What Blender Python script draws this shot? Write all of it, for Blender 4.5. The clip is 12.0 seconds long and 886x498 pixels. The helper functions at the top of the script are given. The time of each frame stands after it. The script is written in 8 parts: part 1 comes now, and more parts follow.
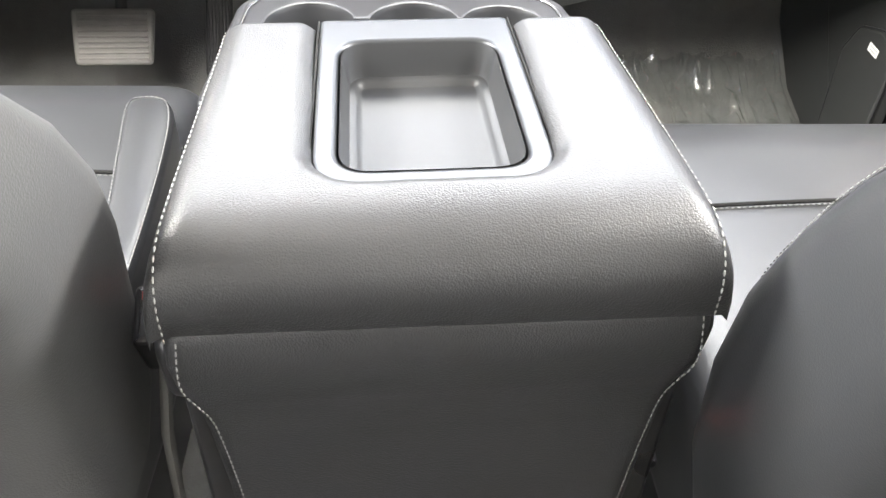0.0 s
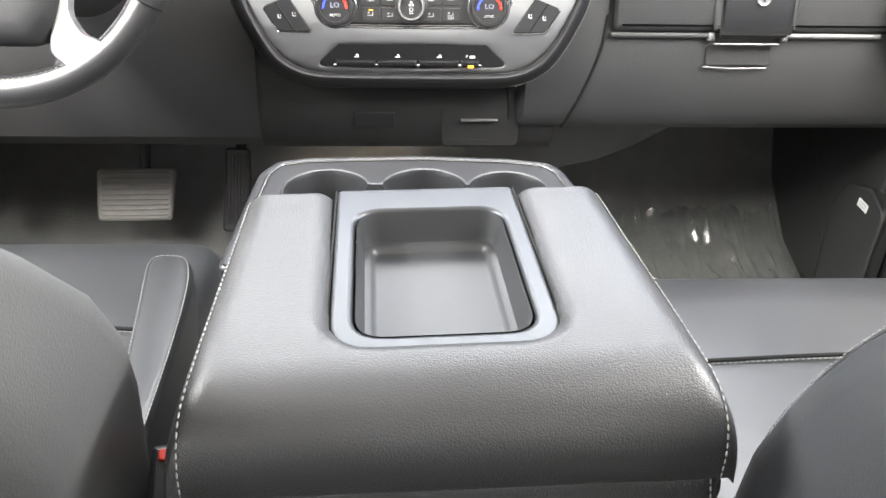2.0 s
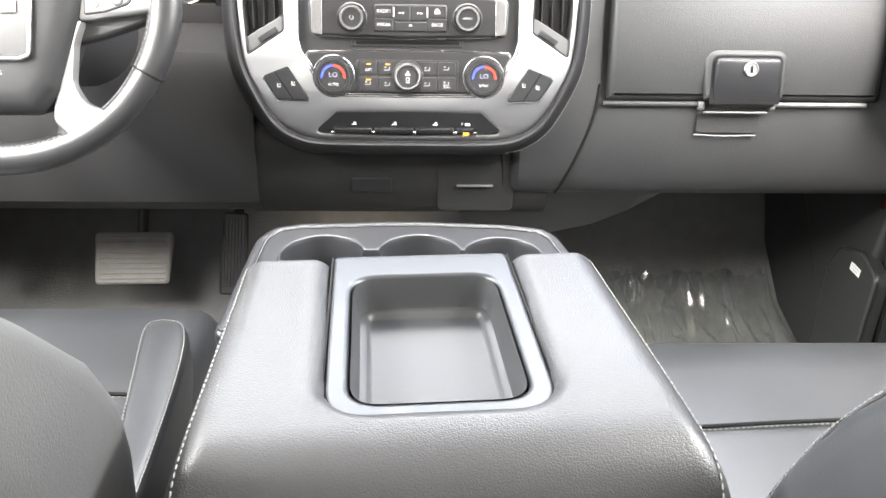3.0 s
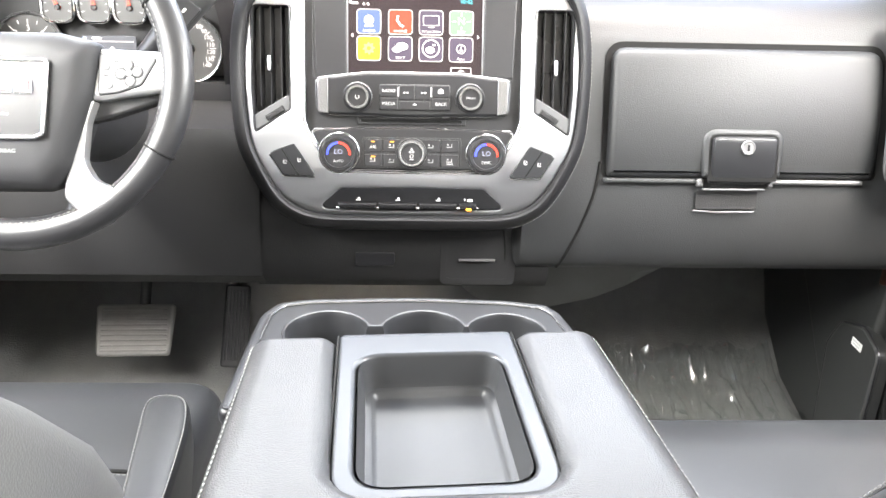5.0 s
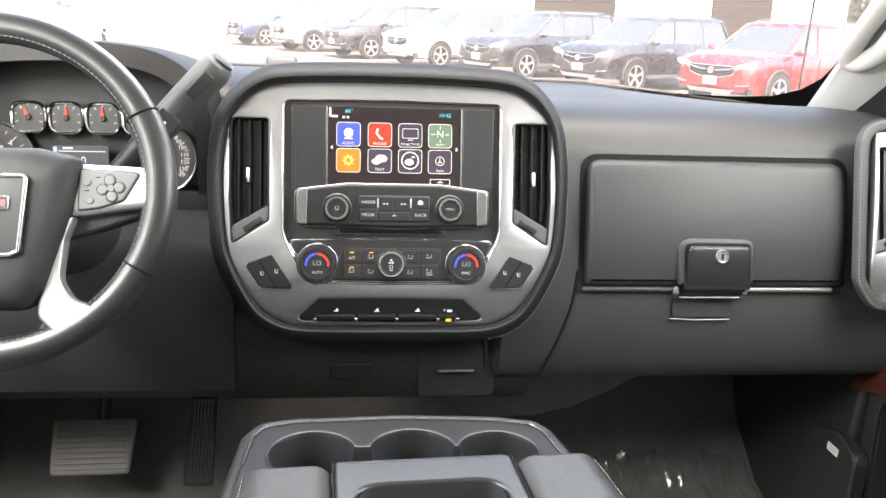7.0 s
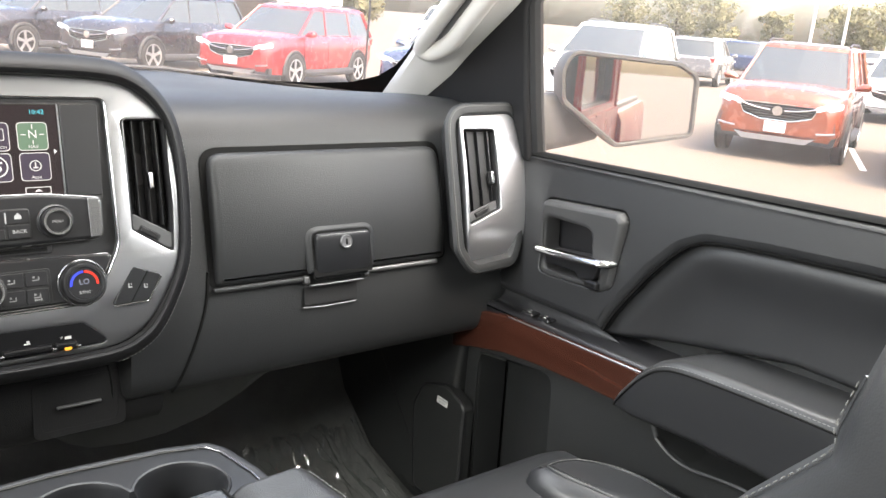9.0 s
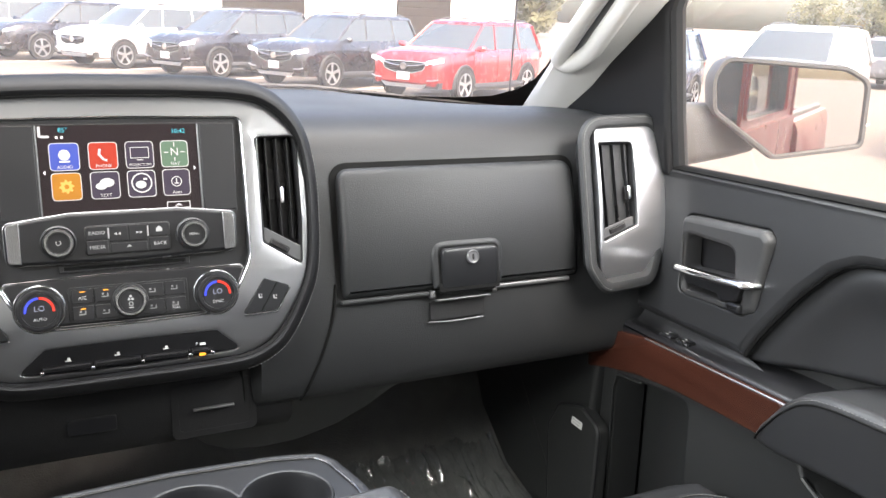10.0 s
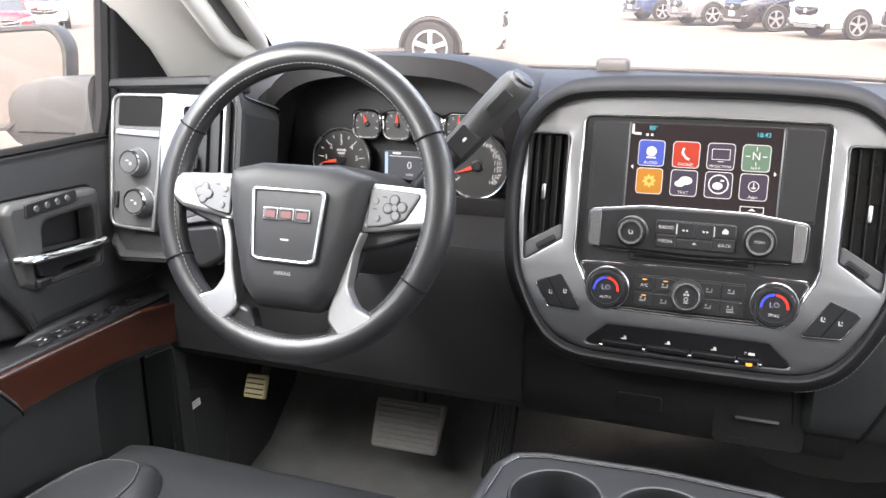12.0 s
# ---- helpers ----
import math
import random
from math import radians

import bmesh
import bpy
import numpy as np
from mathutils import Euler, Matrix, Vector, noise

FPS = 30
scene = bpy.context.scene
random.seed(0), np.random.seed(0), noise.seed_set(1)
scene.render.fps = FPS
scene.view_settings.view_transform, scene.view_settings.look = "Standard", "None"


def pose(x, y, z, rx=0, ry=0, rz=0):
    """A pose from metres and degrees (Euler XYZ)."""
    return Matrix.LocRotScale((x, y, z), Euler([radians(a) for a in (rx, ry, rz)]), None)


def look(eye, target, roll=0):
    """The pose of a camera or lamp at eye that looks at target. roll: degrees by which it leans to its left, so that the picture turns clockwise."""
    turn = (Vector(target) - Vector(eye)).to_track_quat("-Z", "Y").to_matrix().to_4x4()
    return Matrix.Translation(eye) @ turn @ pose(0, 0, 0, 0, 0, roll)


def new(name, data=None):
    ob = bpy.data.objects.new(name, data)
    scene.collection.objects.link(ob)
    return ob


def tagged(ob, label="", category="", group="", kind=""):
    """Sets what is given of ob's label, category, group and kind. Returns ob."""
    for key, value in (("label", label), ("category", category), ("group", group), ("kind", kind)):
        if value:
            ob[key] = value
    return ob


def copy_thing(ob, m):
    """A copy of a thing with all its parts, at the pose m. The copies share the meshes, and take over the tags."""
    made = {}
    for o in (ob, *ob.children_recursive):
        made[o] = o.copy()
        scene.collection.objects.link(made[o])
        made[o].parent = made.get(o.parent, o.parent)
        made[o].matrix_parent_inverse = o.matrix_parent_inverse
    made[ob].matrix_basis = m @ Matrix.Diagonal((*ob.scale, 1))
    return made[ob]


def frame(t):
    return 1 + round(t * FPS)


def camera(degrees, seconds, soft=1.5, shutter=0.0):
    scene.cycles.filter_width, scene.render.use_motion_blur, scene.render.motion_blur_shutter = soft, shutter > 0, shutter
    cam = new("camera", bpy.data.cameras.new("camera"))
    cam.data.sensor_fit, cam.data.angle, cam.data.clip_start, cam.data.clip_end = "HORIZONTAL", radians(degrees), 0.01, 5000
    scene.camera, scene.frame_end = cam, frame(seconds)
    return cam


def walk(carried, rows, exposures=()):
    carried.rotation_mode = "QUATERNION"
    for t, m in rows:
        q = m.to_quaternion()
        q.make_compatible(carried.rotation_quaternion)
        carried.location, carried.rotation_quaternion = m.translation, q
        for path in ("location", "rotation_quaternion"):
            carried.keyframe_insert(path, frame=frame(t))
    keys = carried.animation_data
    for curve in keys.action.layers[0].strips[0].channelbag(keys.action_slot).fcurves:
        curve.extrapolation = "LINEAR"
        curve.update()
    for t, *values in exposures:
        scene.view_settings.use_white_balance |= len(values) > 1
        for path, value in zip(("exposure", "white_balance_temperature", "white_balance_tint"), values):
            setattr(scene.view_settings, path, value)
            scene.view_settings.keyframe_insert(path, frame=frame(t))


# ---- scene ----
cam = camera(56.1, 12.0)
PATH = [
    (0, (0.003, 0.159, 1.629), (0.085, 1.652, 0.301), 1.8),
    (0.5, (-0.001, 0.153, 1.638), (0.086, 1.709, 0.384), 2.0),
    (1, (0.001, 0.152, 1.648), (0.088, 1.755, 0.456), 1.8),
    (1.5, (0.002, 0.151, 1.653), (0.081, 1.798, 0.522), 1.4),
    (2, (-0.002, 0.147, 1.657), (0.069, 1.843, 0.6), 1.2),
    (2.5, (-0.001, 0.144, 1.659), (0.07, 1.878, 0.665), 1.2),
    (3, (-0.001, 0.143, 1.664), (0.078, 1.912, 0.735), 1.3),
    (5, (-0.007, 0.141, 1.675), (0.075, 1.98, 0.893), 1.5),
    (5.5, (-0.013, 0.144, 1.676), (0.075, 2.01, 0.963), 1.6),
    (6, (-0.019, 0.146, 1.677), (0.081, 2.037, 1.032), 1.7),
    (6.5, (-0.029, 0.148, 1.685), (0.075, 2.056, 1.093), 1.7),
    (7, (-0.046, 0.161, 1.689), (0.154, 2.07, 1.126), 2.2),
    (7.5, (-0.075, 0.18, 1.688), (0.402, 2.049, 1.16), 3.1),
    (9.5, (-0.154, 0.246, 1.694), (1.105, 1.698, 1.14), 5.1),
    (10, (-0.088, 0.226, 1.696), (0.77, 1.949, 1.155), 2.6),
    (10.5, (-0.052, 0.235, 1.704), (0.517, 2.076, 1.168), 2.0),
    (11, (-0.003, 0.251, 1.717), (0.091, 2.166, 1.149), 1.6),
    (11.5, (0.029, 0.244, 1.722), (-0.323, 2.124, 1.138), 0.7),
    (12, (0.057, 0.228, 1.734), (-0.624, 2.001, 1.108), -1.2),
]
EXPOSURES = [(0.0, 5.6, 7600, 16), (0.5, 4.75, 7450, 16), (1.5, 4.80, 7450, 16), (2.5, 5.38, 7450, 16), (5.0, 5.36, 7350, 16), (5.5, 5.10, 7250, 16), (6.0, 4.75, 7400, 15), (7.0, 4.18, 7450, 14), (7.5, 3.55, 7650, 14), (9.5, 3.85, 7250, 15), (12.0, 3.85, 7100, 17)]
walk(cam, [(t, look(eye, target, roll)) for t, eye, target, roll in PATH], EXPOSURES)

# ---------------------------------------------------------------- light
WINDSHIELD_WATTS, WINDOW_WATTS, REAR_WINDOW_WATTS = 0.72, 1.08, 0.44
SUN_AZIMUTH, SUN_HEIGHT = 172.0, 58.0   # degrees clockwise from ahead (+y), degrees above the ground

world = bpy.data.worlds.new("sky")
scene.world = world
world.use_nodes = True
wn = world.node_tree.nodes
sky = wn.new("ShaderNodeTexSky")
sky.sky_type = 'NISHITA'
sky.sun_disc = False
sky.sun_elevation = radians(SUN_HEIGHT)
sky.sun_rotation = radians(SUN_AZIMUTH)
sky.air_density, sky.dust_density, sky.ozone_density = 1.0, 5.0, 0.6
wn["Background"].inputs["Strength"].default_value = 0.08
world.node_tree.links.new(sky.outputs[0], wn["Background"].inputs["Color"])

sun = new("sun", bpy.data.lights.new("sun", 'SUN'))
sun.data.energy, sun.data.angle, sun.data.color = 0.22, radians(16.0), (1.0, 0.96, 0.90)
sa, sh = radians(SUN_AZIMUTH), radians(SUN_HEIGHT)
sun.matrix_world = look((math.sin(sa) * math.cos(sh) * 30, math.cos(sa) * math.cos(sh) * 30, math.sin(sh) * 30), (0, 0, 0))


def sky_lamp(name, at, to, w, h, watts):
    """Adds an unseen fill lamp in a window's upper opening to stand in for daylight."""
    a = new(name, bpy.data.lights.new(name, 'AREA'))
    a.data.shape, a.data.size, a.data.size_y, a.data.energy = 'RECTANGLE', w, h, watts
    a.data.color = (0.88, 0.97, 1.0)
    a.matrix_world = look(at, to)


sky_lamp("windshield_fill", (0.0, 1.26, 1.84), (0.0, 0.75, 1.30), 1.15, 0.16, WINDSHIELD_WATTS)
sky_lamp("window_fill", (0.755, 0.72, 1.875), (0.0, 0.85, 1.35), 0.70, 0.12, WINDOW_WATTS)
sky_lamp("window_fill", (-0.80, 0.72, 1.885), (0.0, 0.85, 1.35), 0.70, 0.12, WINDOW_WATTS * 1.6)

# added fill lamps, aimed up to brighten the headliner
for side_x in (0.79, -0.79):
    sky_lamp("rear_window_fill", (side_x, -0.40, 1.68), (0.0, -0.40, 1.90), 1.0, 0.26, REAR_WINDOW_WATTS)

# ---------------------------------------------------------------- materials


def mat(name, color, rough=0.5, metal=0.0, grain=0.0, grain_size=0.002, cells=False, vary=0.12, vary_size=0.15,
        coat=0.0, spec=0.5, stretch=None, rough_vary=0.08):
    """A surface with a fine relief (grain metres apart) and a broad, faint unevenness of tone and gloss."""
    m = bpy.data.materials.new(name)
    m.use_nodes = True
    nt = m.node_tree
    n, link = nt.nodes, nt.links.new
    b = n["Principled BSDF"]
    b.inputs["Metallic"].default_value = metal
    b.inputs["Coat Weight"].default_value = coat
    b.inputs["Coat Roughness"].default_value = 0.08
    b.inputs["Specular IOR Level"].default_value = spec
    co = n.new("ShaderNodeTexCoord")
    src = co.outputs["Object"]
    if stretch:
        mp = n.new("ShaderNodeMapping")
        mp.inputs["Scale"].default_value = stretch
        link(src, mp.inputs["Vector"])
        src = mp.outputs[0]
    big = n.new("ShaderNodeTexNoise")
    big.inputs["Scale"].default_value = 1.0 / vary_size
    big.inputs["Detail"].default_value = 5.0
    link(src, big.inputs["Vector"])
    ramp = n.new("ShaderNodeMix")
    ramp.data_type = 'RGBA'
    ramp.inputs["A"].default_value = (*[max(0.0, c * (1 - vary)) for c in color], 1)
    ramp.inputs["B"].default_value = (*[min(1.0, c * (1 + vary)) for c in color], 1)
    link(big.outputs["Fac"], ramp.inputs["Factor"])
    link(ramp.outputs["Result"], b.inputs["Base Color"])
    rr = n.new("ShaderNodeMapRange")
    rr.inputs["To Min"].default_value = max(0.02, rough - rough_vary)
    rr.inputs["To Max"].default_value = min(1.0, rough + rough_vary)
    link(big.outputs["Fac"], rr.inputs["Value"])
    link(rr.outputs[0], b.inputs["Roughness"])
    if grain > 0:
        bump = n.new("ShaderNodeBump")
        bump.inputs["Strength"].default_value = grain
        bump.inputs["Distance"].default_value = grain_size * 0.35
        if cells:
            g = n.new("ShaderNodeTexVoronoi")
            g.feature = 'SMOOTH_F1'
            g.inputs["Scale"].default_value = 1.0 / grain_size
            g.inputs["Smoothness"].default_value = 0.35
            wob = n.new("ShaderNodeTexNoise")
            wob.inputs["Scale"].default_value = 0.4 / grain_size
            mixv = n.new("ShaderNodeMix")
            mixv.data_type = 'VECTOR'
            mixv.inputs["Factor"].default_value = grain_size * 0.5
            link(src, wob.inputs["Vector"])
            link(src, mixv.inputs["A"])
            link(wob.outputs["Color"], mixv.inputs["B"])
            link(mixv.outputs["Result"], g.inputs["Vector"])
            link(g.outputs["Distance"], bump.inputs["Height"])
            bump.invert = True
        else:
            g = n.new("ShaderNodeTexNoise")
            g.inputs["Scale"].default_value = 1.0 / grain_size
            g.inputs["Detail"].default_value = 3.0
            link(src, g.inputs["Vector"])
            link(g.outputs["Fac"], bump.inputs["Height"])
        link(bump.outputs[0], b.inputs["Normal"])
    return m


def glow(name, color, strength):
    m = bpy.data.materials.new(name)
    m.use_nodes = True
    b = m.node_tree.nodes["Principled BSDF"]
    b.inputs["Base Color"].default_value = (*[c * 0.2 for c in color], 1)
    b.inputs["Roughness"].default_value = 0.25
    b.inputs["Emission Color"].default_value = (*color, 1)
    b.inputs["Emission Strength"].default_value = strength
    return m


def clear(name, tint, ior, rough=0.0, bump=0.0, veil=0.0):
    """Thin clear sheet: lets light straight through and mirrors by the Fresnel law."""
    m = bpy.data.materials.new(name)
    m.use_nodes = True
    nt = m.node_tree
    n, link = nt.nodes, nt.links.new
    n.remove(n["Principled BSDF"])
    tr, gl, lw, mx = (n.new("ShaderNodeBsdfTransparent"), n.new("ShaderNodeBsdfGlossy"), n.new("ShaderNodeLayerWeight"), n.new("ShaderNodeMixShader"))
    pw, ml = n.new("ShaderNodeMath"), n.new("ShaderNodeMath")
    pw.operation, ml.operation = 'POWER', 'MULTIPLY_ADD'
    lw.inputs["Blend"].default_value, pw.inputs[1].default_value = 0.5, 5.0
    f0 = ((ior - 1) / (ior + 1)) ** 2
    ml.inputs[1].default_value, ml.inputs[2].default_value = 1 - 2 * f0, 2 * f0
    link(lw.outputs["Facing"], pw.inputs[0])
    link(pw.outputs[0], ml.inputs[0])
    tr.inputs["Color"].default_value = (*tint, 1)
    gl.inputs["Roughness"].default_value = rough
    link(ml.outputs[0], mx.inputs[0])
    link(tr.outputs[0], mx.inputs[1])
    link(gl.outputs[0], mx.inputs[2])
    if bump:
        no = n.new("ShaderNodeTexNoise")
        no.inputs["Scale"].default_value = 28.0
        no.inputs["Detail"].default_value = 4.0
        bp = n.new("ShaderNodeBump")
        bp.inputs["Strength"].default_value = bump
        link(no.outputs["Fac"], bp.inputs["Height"])
        link(bp.outputs[0], gl.inputs["Normal"])
        link(bp.outputs[0], lw.inputs["Normal"])
    top = mx
    if veil:
        # an uneven translucent veil that imitates glare and haze over the view outside
        veil_shader, top = n.new("ShaderNodeBsdfTranslucent"), n.new("ShaderNodeMixShader")
        veil_shader.inputs["Color"].default_value = (0.80, 0.78, 0.74, 1)
        co, no, mr = n.new("ShaderNodeTexCoord"), n.new("ShaderNodeTexNoise"), n.new("ShaderNodeMapRange")
        no.inputs["Scale"].default_value, no.inputs["Detail"].default_value = 3.5, 6.0
        mr.inputs["To Min"].default_value, mr.inputs["To Max"].default_value = veil * 0.6, veil * 1.4
        link(co.outputs["Object"], no.inputs["Vector"])
        link(no.outputs["Fac"], mr.inputs["Value"])
        link(mr.outputs[0], top.inputs[0])
        link(mx.outputs[0], top.inputs[1])
        link(veil_shader.outputs[0], top.inputs[2])
    link(top.outputs[0], n["Material Output"].inputs[0])
    return m


LEATHER = mat("black_leather", (0.020, 0.0203, 0.0215), 0.42, grain=0.55, grain_size=0.0012, cells=True, vary=0.08, spec=0.36)
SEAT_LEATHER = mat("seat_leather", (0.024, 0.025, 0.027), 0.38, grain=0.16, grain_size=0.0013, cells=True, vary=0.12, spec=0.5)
# lighter than SEAT_LEATHER; only the driver's backrest takes it
SEAT_BACK = mat("lighter_seat_back", (0.050, 0.050, 0.050), 0.50, grain=0.30, grain_size=0.0016, cells=True, spec=0.4)
DOOR_LEATHER = mat("door_leather", (0.025, 0.0255, 0.027), 0.38, grain=0.16, grain_size=0.0013, cells=True, vary=0.1, spec=0.5)
GAUGE_FACE = mat("gauge_face", (0.022, 0.022, 0.0215), 0.4, vary=0.08)
HOOD_BLACK = mat("matte_black_hood", (0.011, 0.011, 0.012), 0.50, spec=0.2, grain=0.2, grain_size=0.0012, cells=True)
WHEEL_LEATHER = mat("wheel_leather", (0.017, 0.017, 0.0185), 0.36, grain=0.20, grain_size=0.0012, cells=True, spec=0.45)
CAB_VINYL = mat("rear_cab_vinyl", (0.030, 0.030, 0.031), 0.6, grain=0.2, grain_size=0.002)
LEVER_BLACK = mat("satin_lever_plastic", (0.040, 0.040, 0.041), 0.52, grain=0.15, grain_size=0.0009)
DASH_VINYL = mat("dash_vinyl", (0.021, 0.022, 0.023), 0.50, grain=0.45, grain_size=0.0014, cells=True, vary=0.1, spec=0.36)
PLASTIC = mat("black_plastic", (0.018, 0.018, 0.019), 0.38, grain=0.25, grain_size=0.0009)
SMOOTH_PLASTIC = mat("satin_black_plastic", (0.014, 0.014, 0.0155), 0.30, vary=0.08)
# darker copy of LOWER_PLASTIC that deepens shaded panels and hollows
KNEE_PLASTIC = mat("knee_panel_plastic", (0.012, 0.012, 0.0125), 0.58, grain=0.4, grain_size=0.0014, cells=True, spec=0.3)
LOWER_PLASTIC = mat("lower_dash_plastic", (0.023, 0.024, 0.024), 0.46, grain=0.4, grain_size=0.0014, cells=True)
GLOSS_BLACK = mat("gloss_black", (0.009, 0.009, 0.010), 0.42, vary=0.05, rough_vary=0.03, spec=0.25)
# near black puts the shade inside vents and slots into the colour
VENT_DARK = mat("vent_interior", (0.004, 0.004, 0.004), 0.7, spec=0.2)
SLAT_BLACK = mat("vent_slat_black", (0.010, 0.010, 0.011), 0.28, spec=0.5)
STACK_GREY = mat("satin_charcoal_surround", (0.015, 0.015, 0.0165), 0.38, vary=0.06)
SWITCH_GREY = mat("satin_grey_switch_panel", (0.075, 0.077, 0.080), 0.40, vary=0.06)
SILVER = mat("satin_silver_trim", (0.43, 0.435, 0.45), 0.32, metal=0.90, vary=0.02, rough_vary=0.01)
TRAY_METAL = mat("dark_satin_tray", (0.030, 0.031, 0.033), 0.46, metal=0.35, spec=0.3, grain=0.05, grain_size=0.0008, vary=0.07)
TRAY_RIM = mat("brushed_tray_rim", (0.045, 0.047, 0.050), 0.40, metal=0.85, spec=0.4, grain=0.07, grain_size=0.0006, vary=0.06, stretch=(6, 1, 1))
CUP_PLASTIC = mat("cupholder_plastic", (0.014, 0.0145, 0.016), 0.36, spec=0.32, vary=0.08)
DIAL_PLATE = mat("vent_wheel_plate", (0.075, 0.076, 0.079), 0.34, vary=0.05)
CHROME = mat("chrome", (0.75, 0.75, 0.76), 0.10, metal=1.0, vary=0.03, rough_vary=0.04)
WHITE_SPOKE = mat("bright_silver_spoke", (0.56, 0.56, 0.565), 0.28, metal=0.82, vary=0.03, rough_vary=0.02)
RED_ENAMEL = mat("red_enamel", (0.12, 0.032, 0.036), 0.35, vary=0.05)
DULL_SILVER = mat("dull_silver_strip", (0.13, 0.13, 0.133), 0.40, metal=0.6, vary=0.06)
KNOB_RING = mat("dull_chrome_ring", (0.26, 0.26, 0.265), 0.26, metal=0.9, vary=0.05)
THREAD = mat("grey_thread", (0.14, 0.14, 0.136), 0.8, vary=0.2, vary_size=0.01)
SEAM = mat("dark_seam", (0.006, 0.006, 0.006), 0.8, spec=0.15)
WOOD = mat("red_brown_wood_trim", (0.050, 0.016, 0.010), 0.22, vary=0.45, vary_size=0.03, coat=0.6, stretch=(1, 0.18, 2.2))
PILLAR_TRIM = mat("light_grey_pillar_trim", (0.62, 0.61, 0.59), 0.68, grain=0.25, grain_size=0.0012, vary=0.05)
HEADLINER = mat("grey_headliner", (0.60, 0.59, 0.565), 0.9, grain=0.3, grain_size=0.002)
CARPET = mat("charcoal_carpet", (0.12, 0.12, 0.116), 0.95, grain=1.0, grain_size=0.003, vary=0.25, vary_size=0.04, spec=0.1)
HORN_COVER = mat("horn_cover_vinyl", (0.020, 0.020, 0.0215), 0.55, grain=0.25, grain_size=0.0012, cells=True, vary=0.06, spec=0.3)
BUTTON_GREY = mat("silver_grey_buttons", (0.125, 0.126, 0.13), 0.42, vary=0.05)
RUBBER = mat("pedal_rubber", (0.17, 0.165, 0.155), 0.62, grain=0.3, grain_size=0.001, vary=0.2, vary_size=0.02)
DARK_STEEL = mat("dark_steel", (0.05, 0.05, 0.05), 0.5, metal=0.6)
LABEL_YELLOW = mat("yellow_label", (0.42, 0.36, 0.20), 0.7)
WHITE_LABEL = mat("white_print", (0.62, 0.62, 0.60), 0.6, vary=0.05)
GREY_PRINT = mat("grey_print", (0.40, 0.40, 0.40), 0.6, vary=0.05)
DIM_PRINT = mat("dim_grey_print", (0.22, 0.22, 0.22), 0.6, vary=0.05)
BUCKLE_RED = mat("red_button", (0.45, 0.03, 0.02), 0.4)
BELT = mat("grey_belt_webbing", (0.16, 0.16, 0.155), 0.8, grain=0.5, grain_size=0.0015)
MIRROR = mat("mirror_glass", (0.55, 0.55, 0.55), 0.02, metal=1.0, vary=0.01, rough_vary=0.0)
TRUCK_PAINT = mat("deep_red_truck_paint", (0.26, 0.020, 0.022), 0.30, vary=0.04, coat=0.25, metal=0.0, spec=0.35)
# tint of the unseen rear windows, set to balance light from behind
PRIVACY_GLASS = clear("privacy_glass", (0.74, 0.76, 0.75), 1.4)
GLASS = clear("window_glass", (0.95, 0.97, 0.96), 1.35, veil=0.058)
WINDSHIELD_GLASS = clear("windshield_glass", (0.95, 0.97, 0.96), 1.35, veil=0.062)
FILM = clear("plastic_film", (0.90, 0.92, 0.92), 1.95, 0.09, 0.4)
LCD_BLACK = glow("lcd_black", (0.042, 0.026, 0.031), 0.022)
LCD_WHITE = glow("lcd_white", (0.9, 0.9, 0.92), 0.050)
LCD_CYAN = glow("lcd_cyan", (0.10, 0.70, 0.85), 0.055)
LCD_BLUE = glow("lcd_blue", (0.09, 0.14, 0.62), 0.048)
LCD_RED = glow("lcd_red", (0.66, 0.075, 0.045), 0.042)
LCD_ORANGE = glow("lcd_orange", (0.80, 0.34, 0.05), 0.032)
LCD_GREEN = glow("lcd_green", (0.20, 0.33, 0.23), 0.034)
LCD_DARK = glow("lcd_dark_tile", (0.10, 0.08, 0.12), 0.031)
DIAL_LCD = glow("dial_lcd", (0.55, 0.60, 0.80), 0.030)
LAMP_RED = glow("red_ring_light", (1.0, 0.06, 0.04), 0.070)
LAMP_BLUE = glow("blue_ring_light", (0.06, 0.10, 1.0), 0.070)
LAMP_AMBER = glow("amber_lamp", (1.0, 0.42, 0.05), 0.125)
NEEDLE = glow("red_needle", (1.0, 0.10, 0.06), 0.085)
LCD_AMBER = glow("lcd_amber", (1.0, 0.62, 0.16), 0.06)
ASPHALT = mat("pale_concrete_lot", (0.142, 0.115, 0.090), 0.9, grain=0.5, grain_size=0.02, vary=0.16, vary_size=3.0)
PAINT_LINE = mat("white_road_paint", (0.72, 0.72, 0.70), 0.8)

# ---------------------------------------------------------------- building tools
WORLD_OF = {}


def thing(name, at, label, category, group="", kind=""):
    ob = new(name)
    ob.empty_display_size = 0.05
    ob.location = at
    WORLD_OF[ob] = Matrix.Translation(at)
    return tagged(ob, label, category, group, kind)


def finish(bm, mat_, name, sharp=40, every=False):
    bmesh.ops.remove_doubles(bm, verts=bm.verts, dist=1e-6)
    bmesh.ops.recalc_face_normals(bm, faces=bm.faces)
    lim = radians(sharp)
    for f in bm.faces:
        f.smooth = every or 3 < len(f.verts) < 7
    for e in bm.edges:
        if len(e.link_faces) == 2 and e.calc_face_angle(0) > lim:
            e.smooth = False
    me = bpy.data.meshes.new(name)
    bm.to_mesh(me)
    bm.free()
    me.materials.append(mat_)
    return me


